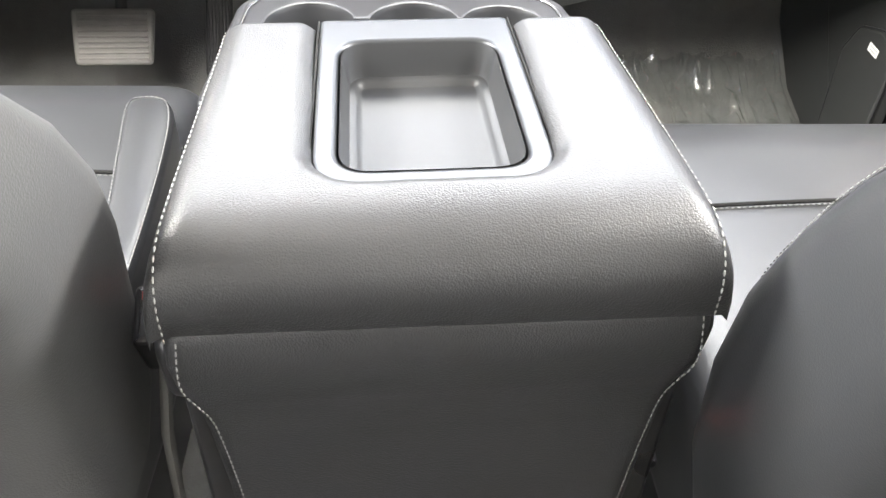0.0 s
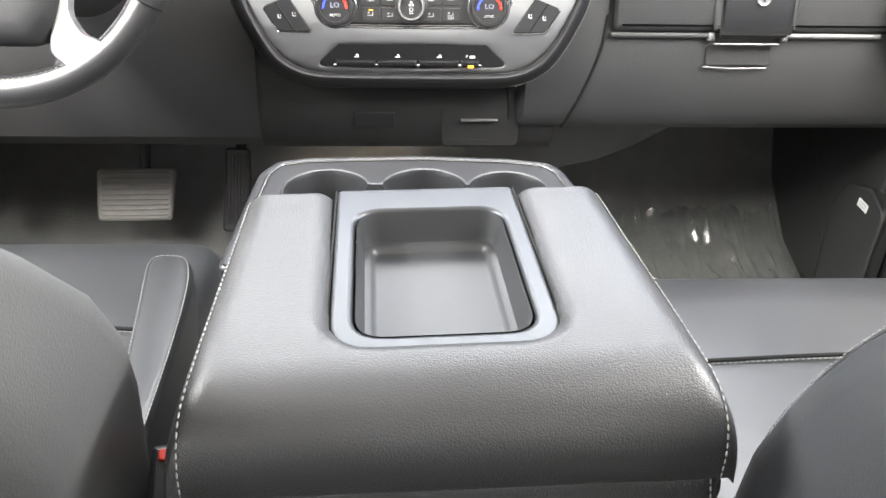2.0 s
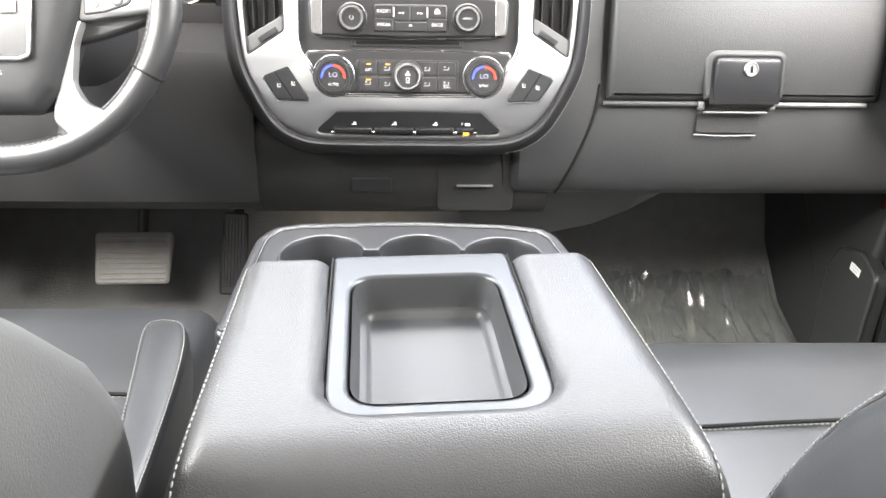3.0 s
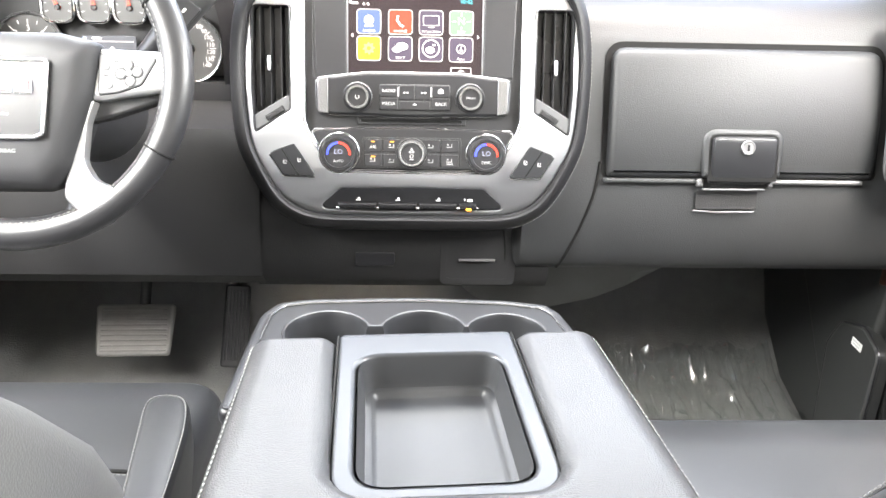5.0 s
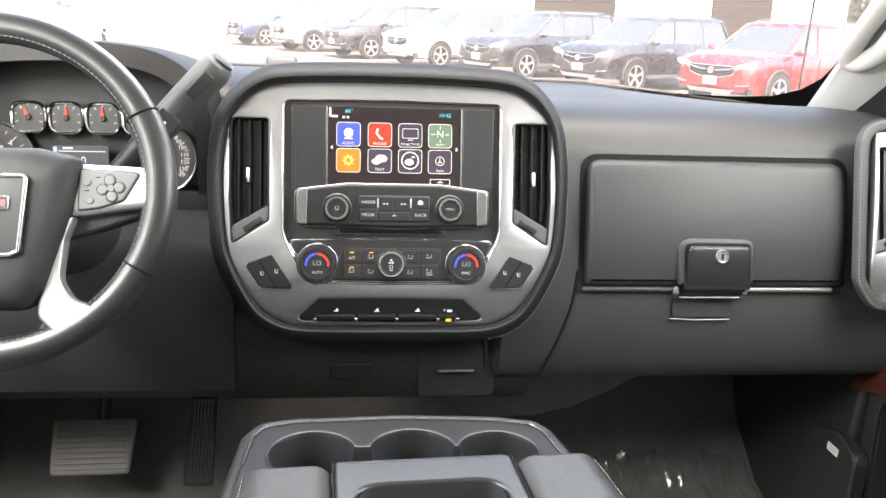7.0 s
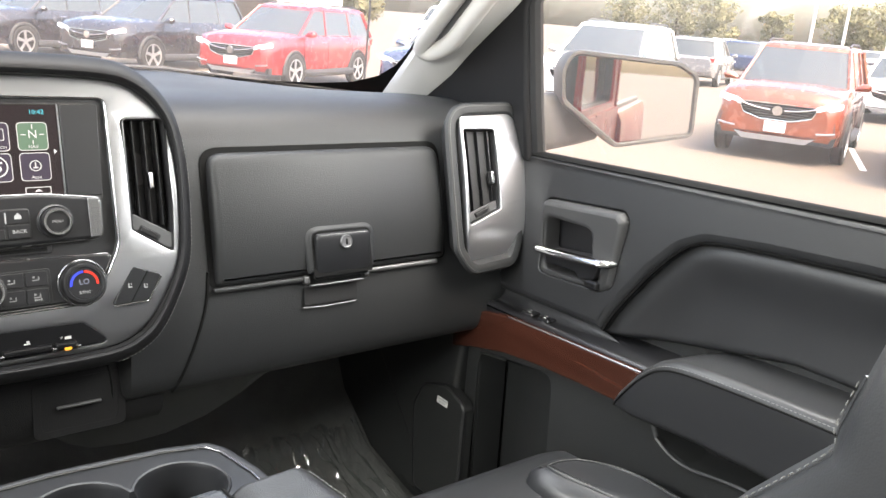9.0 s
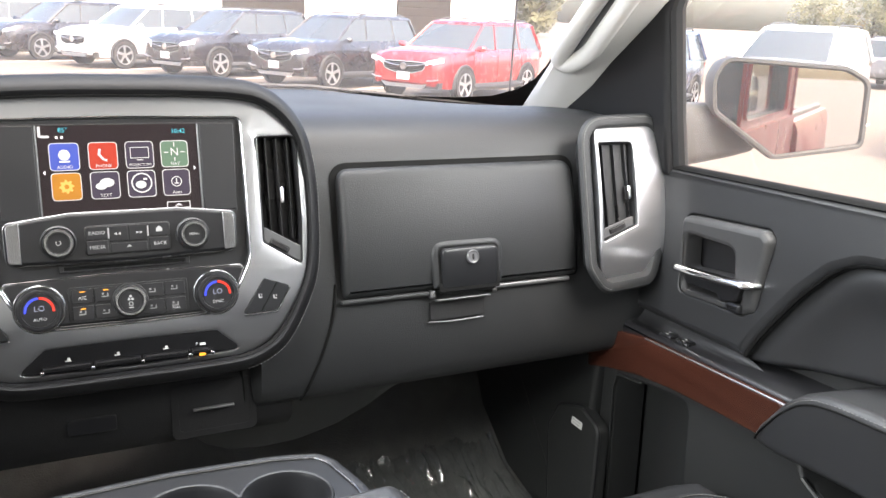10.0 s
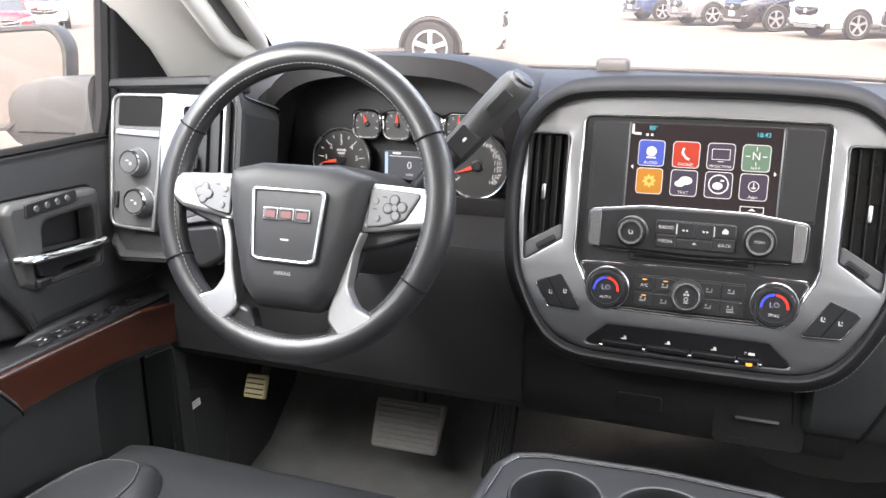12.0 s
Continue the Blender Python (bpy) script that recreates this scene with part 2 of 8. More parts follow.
def part(name, bm, mat_, parent, label="", sharp=40, every=False):
    """One mesh, written in world places, under a thing or a part."""
    ob = new(name, finish(bm, mat_, name, sharp, every))
    ob.parent = parent
    ob.matrix_parent_inverse = WORLD_OF[parent].inverted()
    WORLD_OF[ob] = Matrix.Identity(4)
    if label:
        tagged(ob, label)
    return ob


def single(name, bm, mat_, label, category, group="", kind="", sharp=40):
    ob = new(name, finish(bm, mat_, name, sharp))
    WORLD_OF[ob] = Matrix.Identity(4)
    return tagged(ob, label, category, group, kind)


def fr(o, u, v):
    """A frame at o with axes u, v and their normal."""
    u, v = Vector(u).normalized(), Vector(v).normalized()
    n = u.cross(v).normalized()
    v = n.cross(u)
    m = Matrix((u, v, n)).transposed().to_4x4()
    m.translation = o
    return m


def rounded(pts, r, n=5):
    """A polygon with its corners rounded; r is one radius or one for each corner."""
    out, k = [], len(pts)
    for i in range(k):
        p, a, b = Vector(pts[i]), Vector(pts[i - 1]), Vector(pts[(i + 1) % k])
        ra = r[i] if isinstance(r, (list, tuple)) else r
        da, db = (a - p), (b - p)
        la, lb = da.length, db.length
        da, db = da / la, db / lb
        ang = math.acos(max(-1, min(1, da.dot(db))))
        if ra <= 0 or ang > 3.1:
            out.append(p)
            continue
        d = min(ra / math.tan(ang / 2), la * 0.49, lb * 0.49)
        s, e = p + da * d, p + db * d
        for j in range(n + 1):
            t = j / n
            out.append((1 - t) ** 2 * s + 2 * t * (1 - t) * p + t * t * e)
    return out


def rrect(cx, cy, w, h, r, n=5):
    return rounded([(cx - w / 2, cy - h / 2), (cx + w / 2, cy - h / 2), (cx + w / 2, cy + h / 2), (cx - w / 2, cy + h / 2)], r, n)


def circle(cx, cy, r, n=32, ry=None):
    ry = ry or r
    return [Vector((cx + r * math.cos(2 * math.pi * i / n), cy + ry * math.sin(2 * math.pi * i / n))) for i in range(n)]


def area2(p):
    return sum(p[i - 1][0] * p[i][1] - p[i][0] * p[i - 1][1] for i in range(len(p))) / 2


def ccw(p):
    p = [Vector(q) for q in p]
    return p if area2(p) > 0 else p[::-1]


def inset(p, d):
    """The polygon p (counter-clockwise) moved inwards by d."""
    out, k = [], len(p)
    for i in range(k):
        e1, e2 = (p[i] - p[i - 1]), (p[(i + 1) % k] - p[i])
        if e1.length < 1e-9:
            e1 = p[i - 1] - p[i - 2]
        if e2.length < 1e-9:
            e2 = p[(i + 2) % k] - p[(i + 1) % k]
        e1, e2 = e1.normalized(), e2.normalized()
        n1, n2 = Vector((-e1.y, e1.x)), Vector((-e2.y, e2.x))
        m = n1 + n2
        m = m / max(0.35, m.dot(m) / 2) if m.length > 1e-6 else n1
        out.append(p[i] + m * d)
    return out


def steps(b, n=3):
    """Offsets (inset, drop) of a rounded edge of radius b."""
    return [(b * (1 - math.cos(math.pi / 2 * j / n)), b * (1 - math.sin(math.pi / 2 * j / n))) for j in range(n + 1)]


def wall(bm, lo, hi, flip=False):
    k = len(lo)
    for i in range(k):
        j = (i + 1) % k
        q = (lo[i], lo[j], hi[j], hi[i])
        try:
            bm.faces.new(q[::-1] if flip else q)
        except ValueError:
            pass


def plate(outline, depth, bevel, m, base=0.0, holes=(), hole_bevel=None, back=True, bm=None):
    """A plate of that outline in the plane of m, from base to base + depth along its normal, with rounded front edges."""
    bm = bm or bmesh.new()
    hole_bevel = bevel * 0.5 if hole_bevel is None else hole_bevel
    top = base + depth

    def ring(p, h):
        return [bm.verts.new(m @ Vector((q[0], q[1], h))) for q in p]
    edges = []
    loops = [(ccw(outline), bevel, 1)] + [(ccw(h), hole_bevel, -1) for h in holes]
    backs = []
    for p, b, sign in loops:
        prev = ring(p, base)
        backs.append(prev)
        prof = steps(b) if b > 0 else [(0, 0)]
        for ins, drop in prof:
            cur = ring(inset(p, ins * sign) if ins > 0 else p, top - drop)
            wall(bm, prev, cur, sign < 0)
            prev = cur
        for i in range(len(prev)):
            edges.append(bm.edges.get((prev[i], prev[(i + 1) % len(prev)])) or bm.edges.new((prev[i], prev[(i + 1) % len(prev)])))
        last = prev
    if holes:
        bmesh.ops.triangle_fill(bm, use_beauty=True, use_dissolve=False, edges=edges)
    else:
        bm.faces.new(last)
        if back:
            bm.faces.new(backs[0][::-1])
    return bm


def bowed(bm, m, v0, v1, drop, cuts=16):
    """Cuts a plate of the frame m into bands and bends its ends back by drop."""
    n_v, inv = m.to_3x3() @ Vector((0, 1, 0)), m.inverted()
    for k in range(cuts + 1):
        co = m @ Vector((0, lerp(v0, v1, k / cuts), 0))
        bmesh.ops.bisect_plane(bm, geom=bm.verts[:] + bm.edges[:] + bm.faces[:], dist=1e-5, plane_co=co, plane_no=n_v)
    mid, half, n_h = (v0 + v1) / 2, (v1 - v0) / 2, m.to_3x3() @ Vector((0, 0, 1))
    for v in bm.verts:
        v.co -= n_h * drop * (((inv @ v.co).y - mid) / half) ** 2
    return bm


def box(c, s, bevel=0.004, m=None, bm=None):
    """A block with rounded front edges: centre c, size s, in the frame m (the world's if none)."""
    m = m or Matrix.Identity(4)
    r = min(bevel, s[0] * 0.45, s[1] * 0.45)
    return plate(rrect(c[0], c[1], s[0], s[1], r, 3), s[2], min(bevel, s[2] * 0.45), m, c[2] - s[2] / 2, bm=bm)


def loft(rings, closed=True, caps=True, bm=None, first=True):
    bm = bm or bmesh.new()
    vs = [[bm.verts.new(p) for p in r] for r in rings]
    for a, b in zip(vs, vs[1:]):
        k = len(a)
        for i in range(k if closed else k - 1):
            j = (i + 1) % k
            try:
                bm.faces.new((a[i], a[j], b[j], b[i]))
            except ValueError:
                pass
    if caps and closed:
        if first:
            bm.faces.new(vs[0][::-1])
        bm.faces.new(vs[-1])
    return bm


def lathe(profile, m, n=36, bm=None, caps=True):
    """Turns (radius, height) pairs round the normal of m."""
    rings = [[m @ Vector((max(r, 1e-5) * math.cos(2 * math.pi * i / n), max(r, 1e-5) * math.sin(2 * math.pi * i / n), h)) for i in range(n)] for r, h in profile]
    return loft(rings, True, caps, bm)


def smooth_path(pts, per=8, closed=False):
    """A Catmull-Rom curve through pts."""
    p = [Vector(q) for q in pts]
    out, k = [], len(p)
    for i in range(k if closed else k - 1):
        a, b = p[i], p[(i + 1) % k]
        z = p[i - 1] if (closed or i > 0) else a
        c = p[(i + 2) % k] if (closed or i + 2 < k) else b
        for j in range(per):
            t = j / per
            out.append(0.5 * (2 * a + (b - z) * t + (2 * z - 5 * a + 4 * b - c) * t * t + (3 * a - z - 3 * b + c) * t ** 3))
    if not closed:
        out.append(p[-1])
    return out


def tube(pts, r, n=8, closed=False, bm=None, flat=1.0, up=None):
    """A round (or flattened) bar along pts; r is a number or one for each point."""
    pts = [Vector(p) for p in pts]
    k = len(pts)
    rings, ref = [], Vector(up) if up else Vector((0.13, 0.31, 0.94)).normalized()
    for i, p in enumerate(pts):
        a = pts[i - 1] if (closed or i > 0) else p
        b = pts[(i + 1) % k] if (closed or i < k - 1) else p
        t = (b - a).normalized()
        s = t.cross(ref)
        s = s.normalized() if s.length > 1e-6 else Vector((1, 0, 0))
        w = s.cross(t).normalized()
        if not up:
            ref = w
        rad = r[i] if isinstance(r, (list, tuple)) else r
        rings.append([p + s * rad * math.cos(2 * math.pi * j / n) + w * rad * flat * math.sin(2 * math.pi * j / n) for j in range(n)])
    if closed:
        rings.append(rings[0])
    return loft(rings, True, not closed, bm)


def stitches(pts, gap=0.0055, size=0.0008, length=0.62, lift=(0, 0, 0), bm=None):
    """A row of sewn stitches along pts."""
    bm = bm or bmesh.new()
    pts = [Vector(p) + Vector(lift) for p in pts]
    d, walked = [0.0], 0.0
    for a, b in zip(pts, pts[1:]):
        walked += (b - a).length
        d.append(walked)

    def at(s):
        i = 0
        while i < len(d) - 2 and d[i + 1] < s:
            i += 1
        return pts[i].lerp(pts[i + 1], (s - d[i]) / max(1e-9, d[i + 1] - d[i]))
    for i in range(int(walked / gap)):
        a, b = at(i * gap), at((i + length) * gap)
        tube([a, a.lerp(b, 0.5), b], [size * 0.6, size, size * 0.6], 5, bm=bm)
    return bm


def words(text, size, m, x=0.0, y=0.0, lift=0.0004, thick=0.0002, bold=0.0):
    """A bmesh of the text, centred at (x, y) in the plane of m."""
    cu = bpy.data.curves.new("text", 'FONT')
    cu.body, cu.size, cu.align_x, cu.align_y, cu.extrude, cu.offset = text, size, 'CENTER', 'CENTER', thick, bold
    cu.resolution_u = 2
    ob = bpy.data.objects.new("text", cu)
    scene.collection.objects.link(ob)
    me = bpy.data.meshes.new_from_object(ob.evaluated_get(bpy.context.evaluated_depsgraph_get()))
    bm = bmesh.new()
    bm.from_mesh(me)
    bmesh.ops.transform(bm, matrix=m @ Matrix.Translation((x, y, lift)), verts=bm.verts)
    bpy.data.objects.remove(ob)
    bpy.data.meshes.remove(me)
    bpy.data.curves.remove(cu)
    return bm


def bars(rows, m, lift=0.0004, bm=None):
    """Plain bars (x, y, width, height) that stand for small print and signs."""
    bm = bm or bmesh.new()
    for x, y, w, h in rows:
        plate([(x - w / 2, y - h / 2), (x + w / 2, y - h / 2), (x + w / 2, y + h / 2), (x - w / 2, y + h / 2)], 0.0004, 0, m, lift, bm=bm)
    return bm


def arc(cx, cy, r, w, a0, a1, m, lift, thick=0.0006, n=24):
    """A flat ring piece from angle a0 to a1 (degrees)."""
    a = [radians(a0 + (a1 - a0) * i / n) for i in range(n + 1)]
    o = [(cx + (r + w / 2) * math.cos(t), cy + (r + w / 2) * math.sin(t)) for t in a]
    i = [(cx + (r - w / 2) * math.cos(t), cy + (r - w / 2) * math.sin(t)) for t in reversed(a)]
    return plate(o + i, thick, 0, m, lift)


# ---------------------------------------------------------------- ground and cab shell
g = bmesh.new()
bmesh.ops.create_grid(g, x_segments=24, y_segments=24, size=600)
single("ground", g, ASPHALT, "pale sunlit concrete of a car dealer's lot", "ground", kind="structure")

FLOOR_Z = 0.80


def lerp(a, b, t):
    return a + (b - a) * t


# floor pan with its toe board and the tunnel under the seat in the middle
rows_ = []
for x in [-0.86 + 0.06 * i for i in range(30)]:
    hump = 0.09 * math.exp(-(x / 0.16) ** 4)
    rows_.append([Vector((x, y, z + hump * (1 if z < 1 else 0))) for y, z in ((-1.25, FLOOR_Z), (0.3, FLOOR_Z), (0.9, FLOOR_Z), (1.35, FLOOR_Z + 0.005), (1.5, FLOOR_Z + 0.035), (1.62, FLOOR_Z + 0.11), (1.72, FLOOR_Z + 0.26), (1.76, FLOOR_Z + 0.5), (1.77, 1.5))])
single("floor", loft(rows_, False, False), CARPET, "charcoal carpet on the floor and toe board", "floor", kind="structure")


def base_line(s):
    return Vector((0.80 * s, 1.76 - 0.15 * s * s, 1.530))


def head_line(s):
    return Vector((0.63 * s, 1.02 - 0.07 * s * s, 1.965))


def windshield(s, t, lift=0.0):
    a, b = base_line(s), head_line(s)
    p = a.lerp(b, t)
    return p + Vector((0, 0.62, 0.78)) * (0.02 * math.sin(math.pi * t) + lift)


rows_ = [[windshield(-1 + i / 12, j / 8) for i in range(25)] for j in range(9)]
ws = single("windshield", loft(rows_, False, False), WINDSHIELD_GLASS, "clear raked windshield over the dashboard", "windshield", kind="structure")
ws.visible_shadow = False

# black printed border of the windshield, with rounded lower corners
border = bmesh.new()
outer = [(-1, 0), (-1, 1), (1, 1), (1, 0)]
inner_pts = rounded([(-0.955, 0.045), (0.955, 0.045), (0.972, 0.965), (-0.972, 0.965)], [0.16, 0.16, 0.05, 0.05], 8)
n_ = 120


def along(poly, n):
    poly = [Vector(p) for p in poly]
    seg = [(poly[(i + 1) % len(poly)] - poly[i]).length for i in range(len(poly))]
    tot, out, i, acc = sum(seg), [], 0, 0.0
    for k in range(n):
        s = tot * k / n
        while acc + seg[i] < s:
            acc += seg[i]
            i += 1
        out.append(poly[i].lerp(poly[(i + 1) % len(poly)], (s - acc) / max(seg[i], 1e-9)))
    return out


def by_angle(poly, n, c=(0, 0.5)):
    """n points of the polygon, at even angles seen from c."""
    out, poly, c = [], [Vector(p) for p in poly], Vector(c)
    for k in range(n):
        a = 2 * math.pi * k / n
        d, best = Vector((math.cos(a), math.sin(a))), None
        for i in range(len(poly)):
            p, q = poly[i] - c, poly[(i + 1) % len(poly)] - c
            e = q - p
            den = d.x * -e.y + d.y * e.x
            if abs(den) < 1e-12:
                continue
            t = (p.x * -e.y + p.y * e.x) / den
            u = (d.x * p.y - d.y * p.x) / den
            if t > 0 and -1e-6 <= u <= 1 + 1e-6 and (best is None or t > best):
                best = t
        out.append(c + d * (best or 0))
    return out


ro = [windshield(p.x, p.y, -0.004) for p in by_angle(outer, n_)]
ri = [windshield(p.x, p.y, -0.004) for p in by_angle(inner_pts, n_)]
loft([ro + ro[:1], ri + ri[:1]], False, False, border)
single("windshield_border", border, SEAM, "black printed border round the windshield", "windshield border", kind="structure")

# roof, rear wall, sides behind the front doors (plain and unseen; they close the cab, their tones and openings steer
# its reflections)
roof = loft([[Vector((x, y, 2.0 - 0.05 * (x / 0.75) ** 4)) for x in [-0.78 + 0.12 * i for i in range(14)]] for y in (1.04, 0.6, 0.0, -0.6, -1.25)], False, False)
single("ceiling", roof, HEADLINER, "grey fabric headliner under the roof", "ceiling", kind="structure")
outer_roof = loft([[Vector((x, y, 2.05 - 0.05 * (x / 0.75) ** 4)) for x in [-0.86 + 0.132 * i for i in range(14)]] for y in (1.07, 0.6, 0.0, -0.6, -1.3)], False, False)
single("roof", outer_roof, TRUCK_PAINT, "deep red painted steel cab roof", "roof", kind="structure")
back = plate([(-0.88, FLOOR_Z - 0.3), (0.88, FLOOR_Z - 0.3), (0.80, 2.02), (-0.80, 2.02)], 0.06, 0, fr((0, -1.25, 0), (1, 0, 0), (0, 0, 1)), -0.06,
             holes=[rrect(0, 1.815, 1.25, 0.17, 0.05)])
single("wall_back", back, CAB_VINYL, "plain dark rear wall of the cab with its window opening", "wall", kind="structure")
for side, nm in ((1, "wall_right"), (-1, "wall_left")):
    m_ = fr((side * 0.87, 0, 0), (0, -side, 0), (0, 0, 1))
    sgn = -side
    quad = [(sgn * -1.28, 0.45), (sgn * 0.36, 0.45), (sgn * 0.36, 2.0), (sgn * -1.28, 2.0)]
    hole = rounded([(sgn * -1.02, 1.47), (sgn * 0.20, 1.47), (sgn * 0.16, 1.90), (sgn * -0.92, 1.90)], 0.06)
    single(nm, plate(quad, 0.06, 0, m_, -0.03, holes=[hole]), CAB_VINYL, "dark side wall of the rear cab with its window opening", "wall", kind="structure")
    skin = [(sgn * -1.28, 1.42), (sgn * 0.30, 1.42), (sgn * 0.28, 2.0), (sgn * -1.28, 2.0)]
    single("outer_panel", plate(skin, 0.012, 0, m_, -0.046, holes=[hole]), TRUCK_PAINT, "deep red painted panel round the rear side window", "body panel", kind="structure")
    single("window_rear", plate(inset(ccw(hole), -0.01), 0.004, 0, m_, 0.0), PRIVACY_GLASS, "dark tinted rear side window", "window", kind="structure")

single("window_back", plate(rrect(0, 1.815, 1.27, 0.19, 0.05), 0.004, 0, fr((0, -1.25, 0), (1, 0, 0), (0, 0, 1)), -0.03), PRIVACY_GLASS, "dark tinted back window", "window", kind="structure")

# pickup bed behind the cab, seen in the door mirrors
bed = thing("pickup_bed", (0, -2.4, 0.5), "deep red painted pickup bed behind the cab", "pickup bed", kind="structure")
for side in (1, -1):
    ys = [-1.32 - 0.155 * i for i in range(15)]
    rings = []
    for y in ys:
        k = max(0.0, 1 - ((y + 2.35) / 0.62) ** 2) ** 0.5      # the bulge over the rear wheel
        low = 0.55 + 0.42 * k
        rings.append([Vector((side * x, y, z)) for x, z in ((0.80, 1.36), (0.81, 1.405), (0.86, 1.415), (0.925, 1.405), (0.945, 1.36), (0.950 + 0.02 * k, 1.18), (0.955 + 0.04 * k, low + 0.12), (0.94 + 0.05 * k, low), (0.84, low))])
    part("side_panel", loft(rings, False, False), TRUCK_PAINT, bed)
    part("bed_rail", tube([(side * 0.87, y, 1.418) for y in ys], 0.022, 8), PLASTIC, bed, "black rail cap")
    wb = fr((side * 0.90, -2.35, 0.40), (0, side, 0), (0, 0, 1))
    part("rear_tyre", lathe([(0.24, -0.20), (0.37, -0.19), (0.40, -0.16), (0.40, -0.02), (0.37, 0.0), (0.24, 0.0), (0.22, -0.05)], wb, 36), PLASTIC, bed, "black tyre")
part("front_panel", box((0, -1.36, 0.98), (1.62, 0.05, 0.80), 0.01), TRUCK_PAINT, bed)
part("tailgate", box((0, -3.47, 0.98), (1.66, 0.06, 0.84), 0.015), TRUCK_PAINT, bed)
part("bed_floor", box((0, -2.4, 0.72), (1.64, 2.08, 0.06), 0.01), PLASTIC, bed)

# firewall and hood in front of the glass, wiper and the sensor box on the cowl
cowl = loft([[Vector((x, y - 0.15 * (x / 0.8) ** 2, z)) for x in [-0.86 + 0.132 * i for i in range(14)]] for y, z in ((1.76, 1.515), (1.86, 1.50), (1.98, 1.47), (2.1, 1.47), (3.0, 1.36), (3.12, 1.28), (3.15, 0.9))], False, False)
single("hood", cowl, TRUCK_PAINT, "deep red painted truck hood beyond the windshield", "hood", kind="structure")
front_end = thing("front_end", (0, 2.4, 0.5), "deep red painted fenders below the truck hood", "fenders", kind="structure")
for side in (1, -1):
    rings = []
    for y in [1.47 + 0.12 * i for i in range(15)]:
        k = max(0.0, 1 - ((y - 2.35) / 0.58) ** 2) ** 0.5
        top = lerp(1.355, 1.25, max(0.0, (y - 2.7) / 0.5))
        x1 = 0.915 - 0.06 * max(0.0, (y - 2.6) / 0.55) ** 2
        rings.append([Vector((side * x, y, z)) for x, z in ((x1 - 0.10, top), (x1 - 0.03, top - 0.015), (x1, top - 0.08), (x1 + 0.01, 1.05), (x1 + 0.015 * k, lerp(0.52, 0.98, k)), (x1 - 0.10, lerp(0.52, 0.98, k)))])
    part("fender", loft(rings, False, False), TRUCK_PAINT, front_end)
    part("front_tyre", lathe([(0.24, -0.20), (0.37, -0.19), (0.40, -0.16), (0.40, -0.02), (0.37, 0.0), (0.24, 0.0), (0.22, -0.05)], fr((side * 0.90, 2.35, 0.40), (0, side, 0), (0, 0, 1)), 36), PLASTIC, front_end, "black tyre")
part("grille_panel", box((0, 3.12, 0.85), (1.66, 0.10, 0.70), 0.03), PLASTIC, front_end, "plain dark front panel")
wiper = thing("windshield_wiper", (0.35, 1.80, 1.52), "thin black wiper arm resting below the glass", "wiper")
part("wiper_blade", tube([(0.10, 1.792, 1.522), (0.40, 1.775, 1.523), (0.68, 1.70, 1.524)], 0.006, 6), SMOOTH_PLASTIC, wiper)
part("wiper_arm", tube([(0.20, 1.86, 1.512), (0.36, 1.81, 1.532), (0.52, 1.765, 1.530)], [0.010, 0.007, 0.004], 6), SMOOTH_PLASTIC, wiper)
part("pivot", lathe([(0.018, 0), (0.018, 0.02), (0.010, 0.028)], fr((0.20, 1.86, 1.495), (1, 0, 0), (0, 1, 0)), 16), SMOOTH_PLASTIC, wiper)
single("sensor_box", box((-0.188, 1.71, 1.580), (0.056, 0.040, 0.024), 0.009), LOWER_PLASTIC, "small dark sensor dome on the dash top near the glass", "sensor")
ant = thing("antenna_mast", (0.86, 1.84, 1.36), "thin black antenna mast on the fender", "antenna")
part("mast", tube([(0.86, 1.84, 1.40), (0.862, 1.83, 1.8), (0.866, 1.80, 2.2)], [0.003, 0.0022, 0.0016], 6), SMOOTH_PLASTIC, ant)
part("antenna_base", lathe([(0.022, 0), (0.02, 0.03), (0.008, 0.05)], fr((0.86, 1.84, 1.355), (1, 0, 0), (0, 1, 0)), 14), SMOOTH_PLASTIC, ant)

